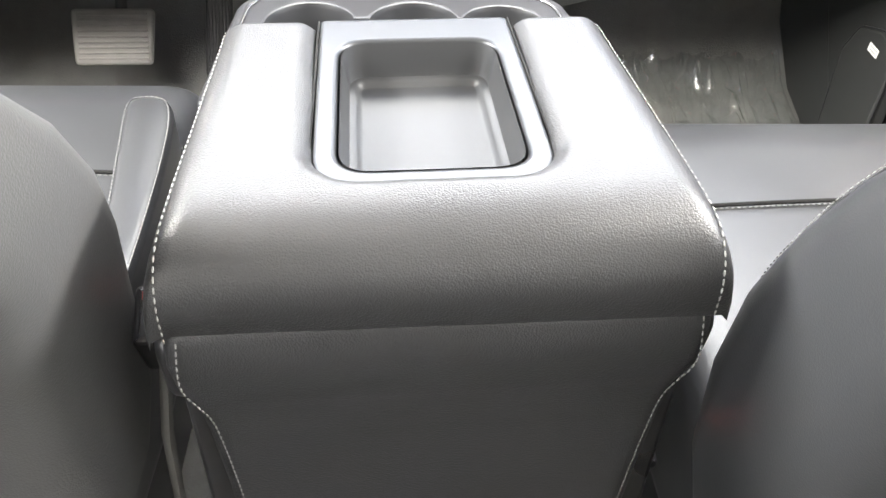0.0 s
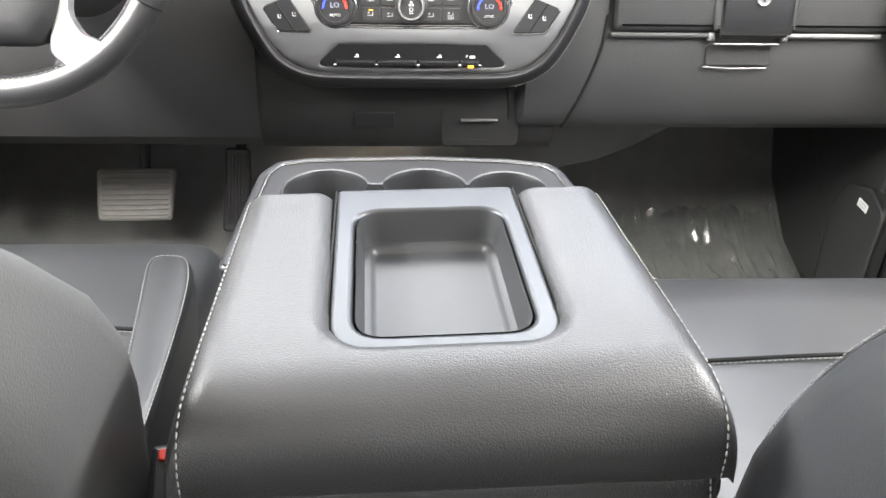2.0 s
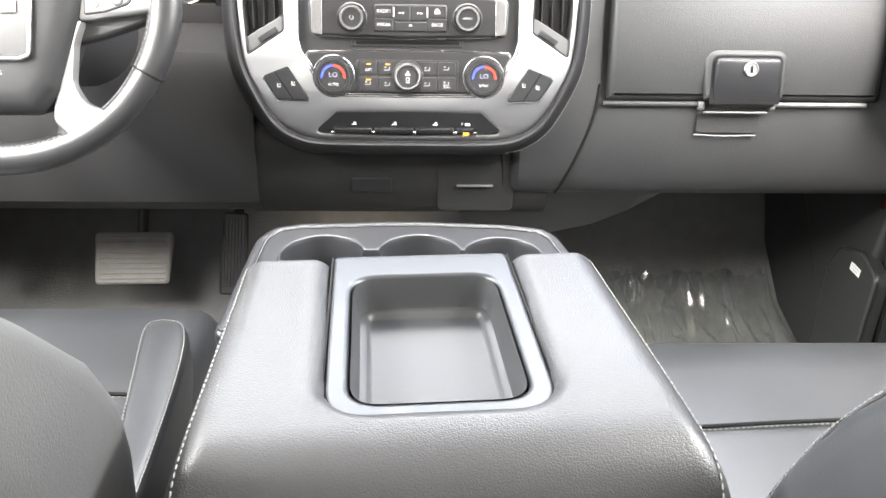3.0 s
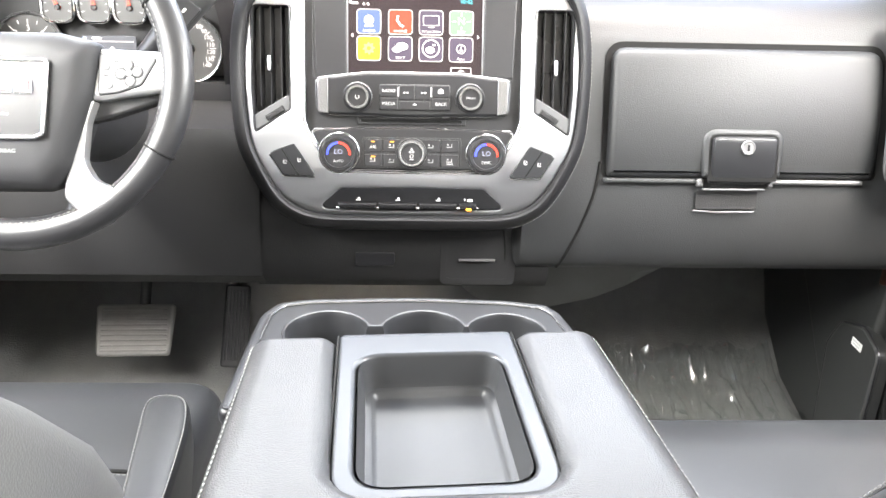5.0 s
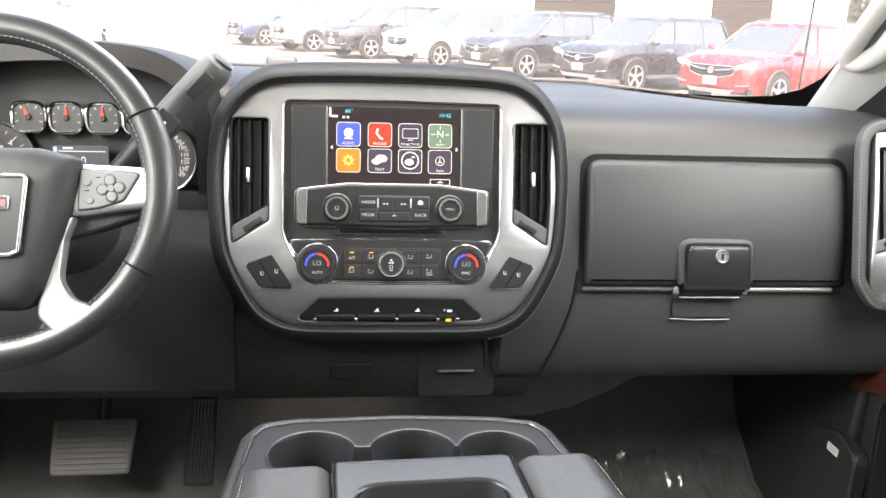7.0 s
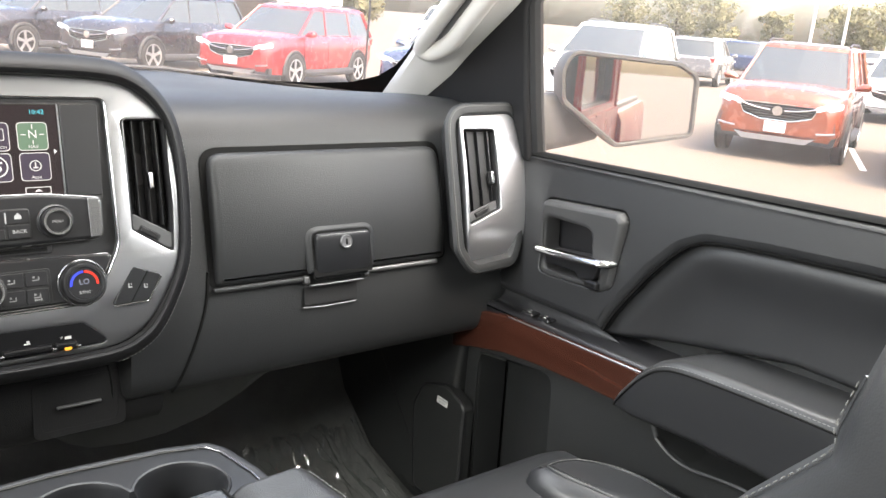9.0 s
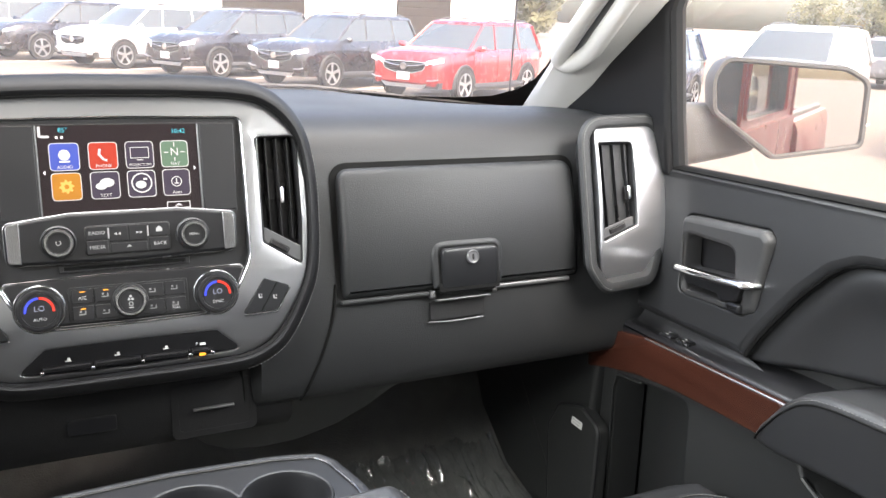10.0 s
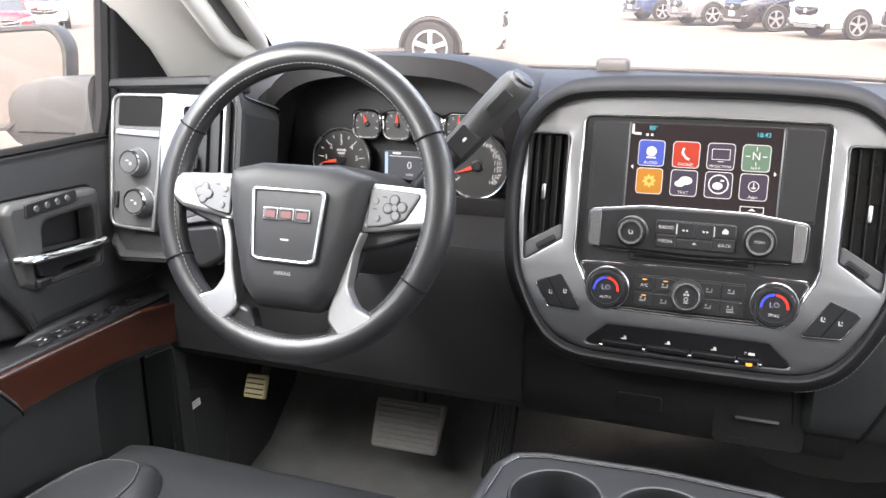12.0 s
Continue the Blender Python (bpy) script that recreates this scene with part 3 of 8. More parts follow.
# windshield pillars with their grab handles
for side, nm in ((1, "pillar_right"), (-1, "pillar_left")):
    rings = []
    for t, w in ((-0.06, 0.19), (0.06, 0.165), (0.2, 0.14), (0.4, 0.125), (0.7, 0.115), (1.02, 0.11)):
        w *= 1.0 if side > 0 else 1.4
        a = base_line(1).lerp(head_line(1), t)
        a.x = lerp(0.775, 0.625, t)
        ring = []
        for u, off in ((0.0, 0.012), (0.05, 0.034), (0.25, 0.052), (0.55, 0.052), (0.85, 0.038), (1.0, 0.01), (1.0, -0.05), (0.0, -0.04)):
            p = a + Vector((0.30 * w * u, -w * u * 1.0, 0.02 * u)) + Vector((-off, -off * 0.25, 0))
            ring.append(Vector((side * p.x, p.y, p.z)))
        rings.append(ring)
    single(nm, loft(rings), PILLAR_TRIM, "light grey moulded trim of the windshield pillar", "pillar", kind="structure", sharp=50)
    grab = thing("grab_handle", (side * 0.70, 1.33, 1.65), "light grey grab handle on the windshield pillar", "grab handle")

    def on_pillar(t, u, off):
        a = base_line(1).lerp(head_line(1), t)
        a.x = lerp(0.775, 0.625, t)
        w = 0.125 * (1.0 if side > 0 else 1.15)
        p = a + Vector((0.30 * w * u - off, -w * u - off * 0.25, 0.02 * u))
        return Vector((side * p.x, p.y, p.z))
    leg = [(0.95, 0.34, 0.056), (0.75, 0.34, 0.060), (0.5, 0.33, 0.061), (0.32, 0.32, 0.060), (0.235, 0.34, 0.058)]
    far = [(t, 1.12 - u, off) for t, u, off in reversed(leg)]
    part("grip", tube(smooth_path([on_pillar(*q) for q in leg + [(0.205, 0.46, 0.058), (0.200, 0.62, 0.058)] + far], 5), 0.0155, 12, flat=0.8), PILLAR_TRIM, grab)
    # a darker grey sheet carries the shade of the hollow inside the grip
    recess = loft([[on_pillar(t, u, off) for u, off in ((0.36, 0.054), (0.46, 0.0545), (0.58, 0.0545), (0.68, 0.053))] for t in (0.235, 0.3, 0.5, 0.75, 0.95)], False, False)
    part("finger_recess", recess, BUTTON_GREY, grab, "finger recess with its shade put into darker grey")

# ---------------------------------------------------------------- dashboard
dash = thing("dashboard", (0.1, 1.5, 1.15), "black grained dashboard with a padded top and stitched seams", "dashboard")


def wind_y(x):
    return 1.735 - 0.15 * (x / 0.8) ** 2


def face_y(z):
    return 1.225 + 0.25 * (z - 1.33)


LOW_FACE = [(1.325, 1.2238), (1.30, 1.2190), (1.27, 1.2150), (1.24, 1.2138), (1.215, 1.2155), (1.197, 1.2200), (1.186, 1.2290), (1.182, 1.2420)]


def low_y(z):
    """The face below the glove box, which rolls under at its lower edge."""
    for (za, ya), (zb, yb) in zip(LOW_FACE, LOW_FACE[1:]):
        if zb <= z <= za:
            return lerp(ya, yb, (za - z) / (za - zb))
    return face_y(z)


def dash_profile(x, zt=1.557):
    yb = wind_y(x)
    side = max(0.0, (abs(x) - 0.62) / 0.2)
    zt = zt - 0.018 * side ** 2
    zf = zt + 0.003 - 0.085 * max(0.0, x - 0.36)
    pts = [(yb + 0.03, 1.45), (yb + 0.02, zf - 0.008), (yb - 0.02, zf - 0.002), (1.50, lerp(zt, zf, 0.45) + 0.001), (1.40, zt + 0.002), (1.350, zt - 0.001), (1.322, zt - 0.007), (1.303, zt - 0.017),
           (1.291, zt - 0.028), (1.283, zt - 0.040), (1.276, zt - 0.050), (face_y(1.497), 1.495), (face_y(1.45), 1.45), (face_y(1.40), 1.40), (face_y(1.36), 1.36)]
    pts += [(y, z) for z, y in LOW_FACE] + [(1.28, 1.184), (1.40, 1.20), (1.62, 1.25)]
    return [Vector((x, y, z)) for y, z in pts]


xs = [0.138, 0.1395, 0.143, 0.150] + [0.1655 + 0.0201 * i for i in range(35)]
part("dash_body", loft([[p + Vector((0, 0.020 * max(0.0, (0.150 - x) / 0.012) ** 2, 0)) for p in dash_profile(x)] for x in xs], False, False), DASH_VINYL, dash, "black grained dashboard face before the passenger")
# top pad before the driver and behind the screen, a little higher on the driver's side


def rise(x):
    return 0.013 * min(1.2, max(0.0, (0.2 - x) / 0.63))


xs = [-0.86 + 0.035 * i for i in range(31)]
part("dash_top", loft([[Vector((x, y, z)) for y, z in ((wind_y(x) + 0.02, 1.45), (wind_y(x) + 0.01, 1.556 + rise(x)), (wind_y(x) - 0.03, 1.563 + rise(x)), (1.56, 1.563 + rise(x)), (1.50, 1.560), (1.485, 1.553), (1.478, 1.54), (1.478, 1.40))] for x in xs], False, False), DASH_VINYL, dash)
part("edge_strip", tube([(x, wind_y(x) - 0.004, ((1.5615 - 0.085 * max(0.0, x - 0.36)) if x > 0.2 else 1.564) + rise(x)) for x in [-0.78 + 0.06 * i for i in range(27)]], 0.0045, 6), SMOOTH_PLASTIC, dash)
# knee panel below the wheel and the panel below the screen
xs = [-0.86 + 0.034 * i for i in range(20)]
part("knee_panel", loft([[Vector((x, y, z)) for y, z in ((1.40, 1.385), (1.32, 1.383), (1.268, 1.372), (1.252, 1.35), (1.235, 1.29), (1.222, 1.22), (1.225, 1.17), (1.245, 1.15), (1.45, 1.16), (1.62, 1.2))] for x in xs], False, False), KNEE_PLASTIC, dash)
xs = [-0.225 + 0.0221 * i for i in range(20)]
part("lower_panel", loft([[Vector((x, y, z)) for y, z in ((1.26, 1.30), (1.236, 1.265), (1.232, 1.24), (1.230, 1.20), (1.232, 1.165), (1.25, 1.145), (1.5, 1.15))] for x in xs], False, False), KNEE_PLASTIC, dash)
LOW = fr((0, 1.230, 1.20), (1, 0, 0), (0, 0.03, 1))
part("cover_seam", tube(smooth_path([(-0.185, 1.2335, 1.262), (-0.10, 1.2325, 1.259), (0.02, 1.2322, 1.257), (0.105, 1.2322, 1.255), (0.124, 1.2318, 1.246), (0.130, 1.2305, 1.215), (0.131, 1.2315, 1.172)], 8), 0.0016, 6), SEAM, dash)
part("coin_tray_frame", plate(rrect(0.092, -0.006, 0.108, 0.074, 0.010), 0.0007, 0.0003, LOW, 0.0, holes=[rrect(0.092, -0.008, 0.090, 0.052, 0.008)]), KNEE_PLASTIC, dash)
part("coin_tray_slot", plate(rrect(0.092, -0.008, 0.096, 0.058, 0.006), 0.0004, 0, LOW, 0.0), KNEE_PLASTIC, dash)
part("coin_tray_lip", box((0.090, -0.003, 0.006), (0.052, 0.0035, 0.004), 0.0015, LOW), DULL_SILVER, dash, "thin bright lip of the tray")
part("blank_cover", plate(rrect(-0.055, -0.004, 0.056, 0.020, 0.004), 0.0025, 0.001, LOW, 0.0), SMOOTH_PLASTIC, dash)
part("hush_panel", loft([[Vector((x, y, z)) for y, z in ((1.236, 1.188), (1.262, lerp(1.183, k, 0.35)), (1.295, k), (1.304, k + 0.003), (1.42, k + 0.035), (1.60, 1.16))] for x, k in ((0.03, 1.160), (0.06, 1.135), (0.09, 1.108), (0.12, 1.094), (0.17, 1.088), (0.22, 1.090), (0.28, 1.104), (0.33, 1.126), (0.37, 1.150), (0.40, 1.170), (0.43, 1.182))], False, False), LOWER_PLASTIC, dash)
# curved seam where the middle meets the glove box side
seam = smooth_path([(0.254, face_y(1.345) - 0.0010, 1.345), (0.247, low_y(1.30) - 0.0008, 1.30), (0.230, low_y(1.25) - 0.0008, 1.25), (0.214, low_y(1.21) - 0.0008, 1.21), (0.205, low_y(1.188) - 0.0005, 1.187)], 8)
part("panel_seam", tube(seam, 0.0022, 6), SEAM, dash)

G = fr((0, 1.225, 1.33), (1, 0, 0), (0, 0.25, 1))
GK = math.sqrt(1 + 0.25 ** 2)


def gz(z):
    return (z - 1.33) * GK


glove_out = rounded([(0.255, gz(1.3238)), (0.640, gz(1.3238)), (0.640, gz(1.501)), (0.255, gz(1.501))], [0.010, 0.010, 0.026, 0.026], 8)
glove = thing("glove_box", (0.45, 1.24, 1.32), "black grained glove box door with a lock and a push latch", "glove box")
part("shadow_gap", plate(glove_out, 0.0012, 0, G, 0.0004), SEAM, glove)
door_out = rounded([(0.2615, gz(1.3245)), (0.6345, gz(1.3245)), (0.633, gz(1.494)), (0.263, gz(1.494))], [0.008, 0.008, 0.022, 0.022], 8)
part("door_panel", bowed(plate(door_out, 0.0190, 0.010, G, 0.0005), G, gz(1.326), gz(1.494), 0.0100, 14), DASH_VINYL, glove, "softly bowed grained door", sharp=50, every=True)
brow = rounded([(0.391, gz(1.3265)), (0.498, gz(1.3265)), (0.503, gz(1.392)), (0.386, gz(1.392))], [0.003, 0.003, 0.022, 0.022], 6)
part("latch_surround", plate(brow, 0.0075, 0.0072, G, 0.0138), DASH_VINYL, glove, "soft fold pressed round the latch")
niche = rounded([(0.397, gz(1.322)), (0.492, gz(1.322)), (0.492, gz(1.3835)), (0.397, gz(1.3835))], [0.003, 0.003, 0.011, 0.011], 6)
# flat near-black plate in place of the shade round the latch
part("latch_recess", plate(niche, 0.0008, 0, G, 0.0208), SEAM, glove)
grip = rounded([(0.4005, gz(1.318)), (0.4885, gz(1.318)), (0.4885, gz(1.3805)), (0.4005, gz(1.3805))], [0.006, 0.006, 0.009, 0.009], 6)
grip_b = bowed(plate(grip, 0.0085, 0.004, G, 0.0185), G, gz(1.318), gz(1.3805), 0.0030, 8)
for v in grip_b.verts:
    v.co += (G.to_3x3() @ Vector((0, 0, 1))) * 0.17 * ((G.inverted() @ v.co).y - gz(1.349))
latch = part("latch", grip_b, CUP_PLASTIC, glove, "rounded black push latch", sharp=50, every=True)
part("lock_cylinder", lathe([(0.0098, 0), (0.0098, 0.003), (0.0085, 0.0042), (0.0065, 0.0036)], G @ Matrix.Translation((0.4465, gz(1.3665), 0.0281)), 28), DULL_SILVER, latch, "round metal key lock")
part("key_slot", plate(rrect(0.4465, gz(1.3665), 0.0022, 0.008, 0.0008), 0.0012, 0, G, 0.0319), SEAM, latch)
part("latch_lip", box((0.437, gz(1.3105), 0.0125), (0.086, 0.0028, 0.006), 0.0012, G), DULL_SILVER, glove)
# flat dark plate stands in for the shaded finger hollow
part("pull_recess", plate(rrect(0.432, gz(1.296), 0.086, 0.026, 0.004), 0.0012, 0, G, 0.0002), KNEE_PLASTIC, glove)
part("pull_lip", tube([G @ Vector((0.386, gz(1.2805), 0.001)), G @ Vector((0.42, gz(1.2788), 0.003)), G @ Vector((0.472, gz(1.2795), 0.001))], 0.0013, 6), DULL_SILVER, glove)
# the left strip, in dash vinyl, stands in for the ledge's edge highlight
for a, b in ((0.257, 0.394), (0.488, 0.620)):
    part("bright_strip", box(((a + b) / 2, gz(1.3205), 0.0060), (b - a, 0.0070, 0.007), 0.0025, G), DULL_SILVER if a > 0.4 else DASH_VINYL, glove, "satin silver strip" if a > 0.4 else "")
for x in (0.391, 0.488):
    part("strip_end", box((x, gz(1.319), 0.008), (0.009, 0.012, 0.010), 0.003, G), DULL_SILVER, glove)

# ---------------------------------------------------------------- middle of the dash
ST = fr((-0.003, 1.205, 1.33), (1, 0, 0), (0, 0.25, 1))


def sz(z):
    return (z - 1.33) * GK


def mirrored(half):
    """A closed outline from its right half, top to bottom."""
    return [Vector((x, sz(z))) for x, z in half] + [Vector((-x, sz(z))) for x, z in reversed(half) if x > 1e-6]


stack = thing("center_stack", (0, 1.25, 1.26), "silver framed dash console with touch screen, radio and climate controls", "center console")
rim_in = mirrored([(0, 1.590), (0.07, 1.5895), (0.140, 1.586), (0.171, 1.578), (0.195, 1.560), (0.211, 1.533), (0.218, 1.49), (0.2185, 1.44), (0.2145, 1.385), (0.204, 1.351), (0.178, 1.306), (0.154, 1.286), (0.122, 1.2768), (0.06, 1.275), (0, 1.275)])
rim_in = smooth_path(rim_in, 4, True)


def ring_of(p, d, h):
    """The outline p grown by d at height h; the roll is fullest along the top."""
    out_ = []
    for a, c in zip(inset(ccw(p), -d), ccw(p)):
        n = (Vector((a.x, a.y)) - Vector((c.x, c.y))).normalized()
        k = n.y ** 2 * (0.85 if n.y > 0 else 0.62) + n.x ** 2 * (0.60 if n.x > 0 else 0.72)
        out_.append(ST @ Vector((c.x + (a.x - c.x) * k, c.y + (a.y - c.y) * k, h)))
    return out_


# padded rim: a soft roll from the silver frame outwards and back into the dash
prof = [(-0.002, -0.004), (0.000, 0.006), (0.002, 0.0110), (0.0055, 0.0130), (0.010, 0.0125), (0.017, 0.0085), (0.0235, 0.0035), (0.028, -0.0015), (0.0305, -0.008), (0.0325, -0.022), (0.035, -0.05), (0.040, -0.10)]
part("padded_rim", loft([ring_of(rim_in, d, h) for d, h in prof], True, False), HOOD_BLACK, stack, "soft black padded rim")
lip = [Vector(p) for p in ring_of(rim_in, 0.0012, 0.0075)]
part("rim_seam", tube(lip, 0.0012, 6, True), SEAM, stack)
right_seam = [p for p in ring_of(rim_in, 0.0290, -0.0020) if p.x > 0.12 and p.z < 1.52]
right_seam.sort(key=lambda p: -p.z)
part("stitching", stitches(right_seam, 0.0052, 0.0007), THREAD, stack, "grey stitching along the rim")

# silver frame with its openings
vent_r = [(0.160, 1.541), (0.2100, 1.5405), (0.2115, 1.44), (0.2080, 1.3815), (0.160, 1.412)]
vents = []
for sgn in (1, -1):
    vents.append(rounded([(sgn * x, sz(z)) for x, z in vent_r], [0.006, 0.01, 0.02, 0.004, 0.004], 4))
core = mirrored([(0, 1.565), (0.142, 1.563), (0.1415, 1.40), (0.138, 1.388), (0.112, 1.338), (0.104, 1.334), (0, 1.333)])
core = rounded(core, [0, 0.008, 0.01, 0.01, 0.012, 0.008, 0, 0, 0.008, 0.012, 0.01, 0.01, 0.008][:len(core)], 4)
row = mirrored([(0, 1.3125), (0.096, 1.3115), (0.128, 1.284), (0, 1.281)])
row = rounded(row, 0.006, 4)
silver_out = inset(ccw(rim_in), 0.0004)
frame_b = bowed(plate(silver_out, 0.010, 0.002, ST, -0.004, holes=[vents[0], vents[1], core, row], hole_bevel=0.0025), ST, sz(1.279), sz(1.590), 0.0105)
for v in frame_b.verts:      # the lower end rolls under
    v.co -= (ST.to_3x3() @ Vector((0, 0, 1))) * 1.2 * max(0.0, sz(1.36) - (ST.inverted() @ v.co).y) ** 2
part("silver_frame", frame_b, SILVER, stack, "satin silver frame", sharp=30, every=True)
part("backing", plate(inset(ccw(rim_in), 0.001), 0.004, 0, ST, -0.020), SMOOTH_PLASTIC, stack)
part("core_panel", plate(core, 0.004, 0, ST, -0.009), STACK_GREY, stack)
part("core_edge", tube([ST @ Vector((p[0], p[1], 0.0062 - 0.0105 * ((p[1] - sz(1.4345)) / 0.16) ** 2)) for p in inset(ccw(core), -0.0012)], 0.0012, 6, True), KNOB_RING, stack, "thin bright bead")

# screen
screen = part("screen_panel", plate(rrect(0.0, sz(1.5045), 0.264, 0.112, 0.004), 0.003, 0.001, ST, -0.005), STACK_GREY, stack, "dark surround of the screen")
SC = ST @ Matrix.Translation((0.002, sz(1.5055), -0.002))
part("display", plate(rrect(0, 0, 0.174, 0.106, 0.001), 0.0008, 0, SC), LCD_BLACK, screen, "lit touch screen showing a menu of icons")
for sgn in (1, -1):
    part("side_strip", box((sgn * 0.0885, 0, 0.0012), (0.0020, 0.107, 0.002), 0.0008, SC), DULL_SILVER, screen)
    side_pl = rounded([(sgn * 0.0905, -0.052), (sgn * 0.129, -0.052), (sgn * 0.132, 0.053), (sgn * 0.0905, 0.053)], 0.003, 3)
    part("side_panel", plate(side_pl, 0.0015, 0.0008, SC, 0.0012), STACK_GREY, screen)
tile_cols = ((LCD_BLUE, LCD_RED, LCD_DARK, LCD_GREEN), (LCD_ORANGE, LCD_DARK, LCD_DARK, LCD_DARK))
names_ = (("AUDIO", "PHONE", "PROJECTION", "NAV"), ("", "TEXT", "", "Apps"))
tile_x, tile_y, tile = (-0.0605, -0.0195, 0.0205, 0.0600), (0.0175, -0.0165), 0.0300
for r in range(2):
    for c in range(4):
        x, y = tile_x[c], tile_y[r]
        ic = part("menu_icon", plate(rrect(x, y, tile + 0.0018, tile + 0.0018, 0.0052), 0.0003, 0, SC, 0.0009), LCD_WHITE, screen, "app icon on the screen")
        part("icon_face", plate(rrect(x, y, tile, tile, 0.0045), 0.0003, 0, SC, 0.0011), tile_cols[r][c], ic)
        if names_[r][c]:
            part("icon_name", words(names_[r][c], 0.0052 if len(names_[r][c]) < 8 else 0.0042, SC, x, y - 0.0118, 0.0016), LCD_WHITE, ic)
        gb = bmesh.new()
        if (r, c) == (0, 0):
            plate(circle(x, y + 0.002, 0.0062, 20), 0.0002, 0, SC, 0.0015, bm=gb)
            bars([(x, y - 0.0055, 0.011, 0.002)], SC, 0.0015, gb)
        elif (r, c) == (0, 1):
            tube([SC @ Vector(p) for p in ((x - 0.003, y + 0.008, 0.0016), (x - 0.0045, y + 0.002, 0.0016), (x, y - 0.004, 0.0016), (x + 0.004, y - 0.0055, 0.0016))], 0.0014, 6, bm=gb)
        elif (r, c) == (0, 2):
            plate(rrect(x, y + 0.0025, 0.021, 0.013, 0.001), 0.0002, 0, SC, 0.0015, holes=[rrect(x, y + 0.0025, 0.0195, 0.0115, 0.001)], bm=gb)
            bars([(x, y - 0.0060, 0.007, 0.001)], SC, 0.0015, gb)
        elif (r, c) == (0, 3):
            gb.free()
            gb = words("N", 0.0130, SC, x, y + 0.002, 0.0016)
            bars([(x, y + 0.011, 0.0011, 0.005), (x, y - 0.0065, 0.0011, 0.004), (x - 0.0095, y + 0.002, 0.005, 0.0011), (x + 0.0095, y + 0.002, 0.005, 0.0011)], SC, 0.0015, gb)
        elif (r, c) == (1, 0):
            teeth = [(0.0080 if k % 4 < 2 else 0.0060, 2 * math.pi * k / 32) for k in range(32)]
            plate([(x + r_ * math.cos(a), y + r_ * math.sin(a)) for r_, a in teeth], 0.0002, 0, SC, 0.0016, holes=[circle(x, y, 0.0026, 14)], bm=gb)
        elif (r, c) == (1, 1):
            plate(circle(x + 0.002, y + 0.003, 0.008, 20, 0.0052), 0.0002, 0, SC, 0.0015, bm=gb)
            plate(circle(x - 0.0045, y - 0.001, 0.0062, 18, 0.0040), 0.0002, 0, SC, 0.0015, bm=gb)
        elif (r, c) == (1, 2):
            plate(circle(x, y + 0.001, 0.0118, 28), 0.0002, 0, SC, 0.0015, holes=[circle(x, y + 0.001, 0.0102, 24)], bm=gb)
            plate(circle(x - 0.001, y - 0.001, 0.006, 16, 0.0045), 0.0002, 0, SC, 0.0015, bm=gb)
            bars([(x + 0.004, y + 0.0055, 0.004, 0.0022)], SC, 0.0015, gb)
        else:
            plate(circle(x, y + 0.001, 0.0062, 20), 0.0002, 0, SC, 0.0015, holes=[circle(x, y + 0.001, 0.0052, 18)], bm=gb)
            bars([(x, y + 0.002, 0.0012, 0.006), (x, y - 0.001, 0.005, 0.0016)], SC, 0.0017, gb)
        part("icon_sign", gb, LCD_AMBER if (r, c) == (1, 0) else LCD_WHITE, ic)
part("temperature", words("85°", 0.0075, SC, -0.060, 0.0475, 0.0012), LCD_CYAN, screen)
part("clock", words("10:42", 0.0075, SC, 0.066, 0.0445, 0.0012), LCD_CYAN, screen)
part("status_bar", bars([(-0.0845, 0.046, 0.003, 0.012), (-0.079, 0.0405, 0.009, 0.003), (-0.067, 0.0395, 0.003, 0.003), (-0.0615, 0.0395, 0.003, 0.003)], SC, 0.0012), LCD_WHITE, screen)
part("arrow_left", plate([(-0.084, 0.0), (-0.081, 0.003), (-0.081, -0.003)], 0.0003, 0, SC, 0.001), LCD_WHITE, screen)
part("arrow_right", plate([(0.084, 0.0), (0.081, 0.003), (0.081, -0.003)], 0.0003, 0, SC, 0.001), LCD_WHITE, screen)
part("tray_button", plate(rrect(0.0605, -0.0435, 0.027, 0.0085, 0.001), 0.0003, 0, SC, 0.001, holes=[rrect(0.0605, -0.0435, 0.025, 0.0066, 0.0008)]), LCD_WHITE, screen)
part("tray_arrow", plate([(0.056, -0.0445), (0.065, -0.0445), (0.0605, -0.0415)], 0.0003, 0, SC, 0.001), LCD_WHITE, screen)

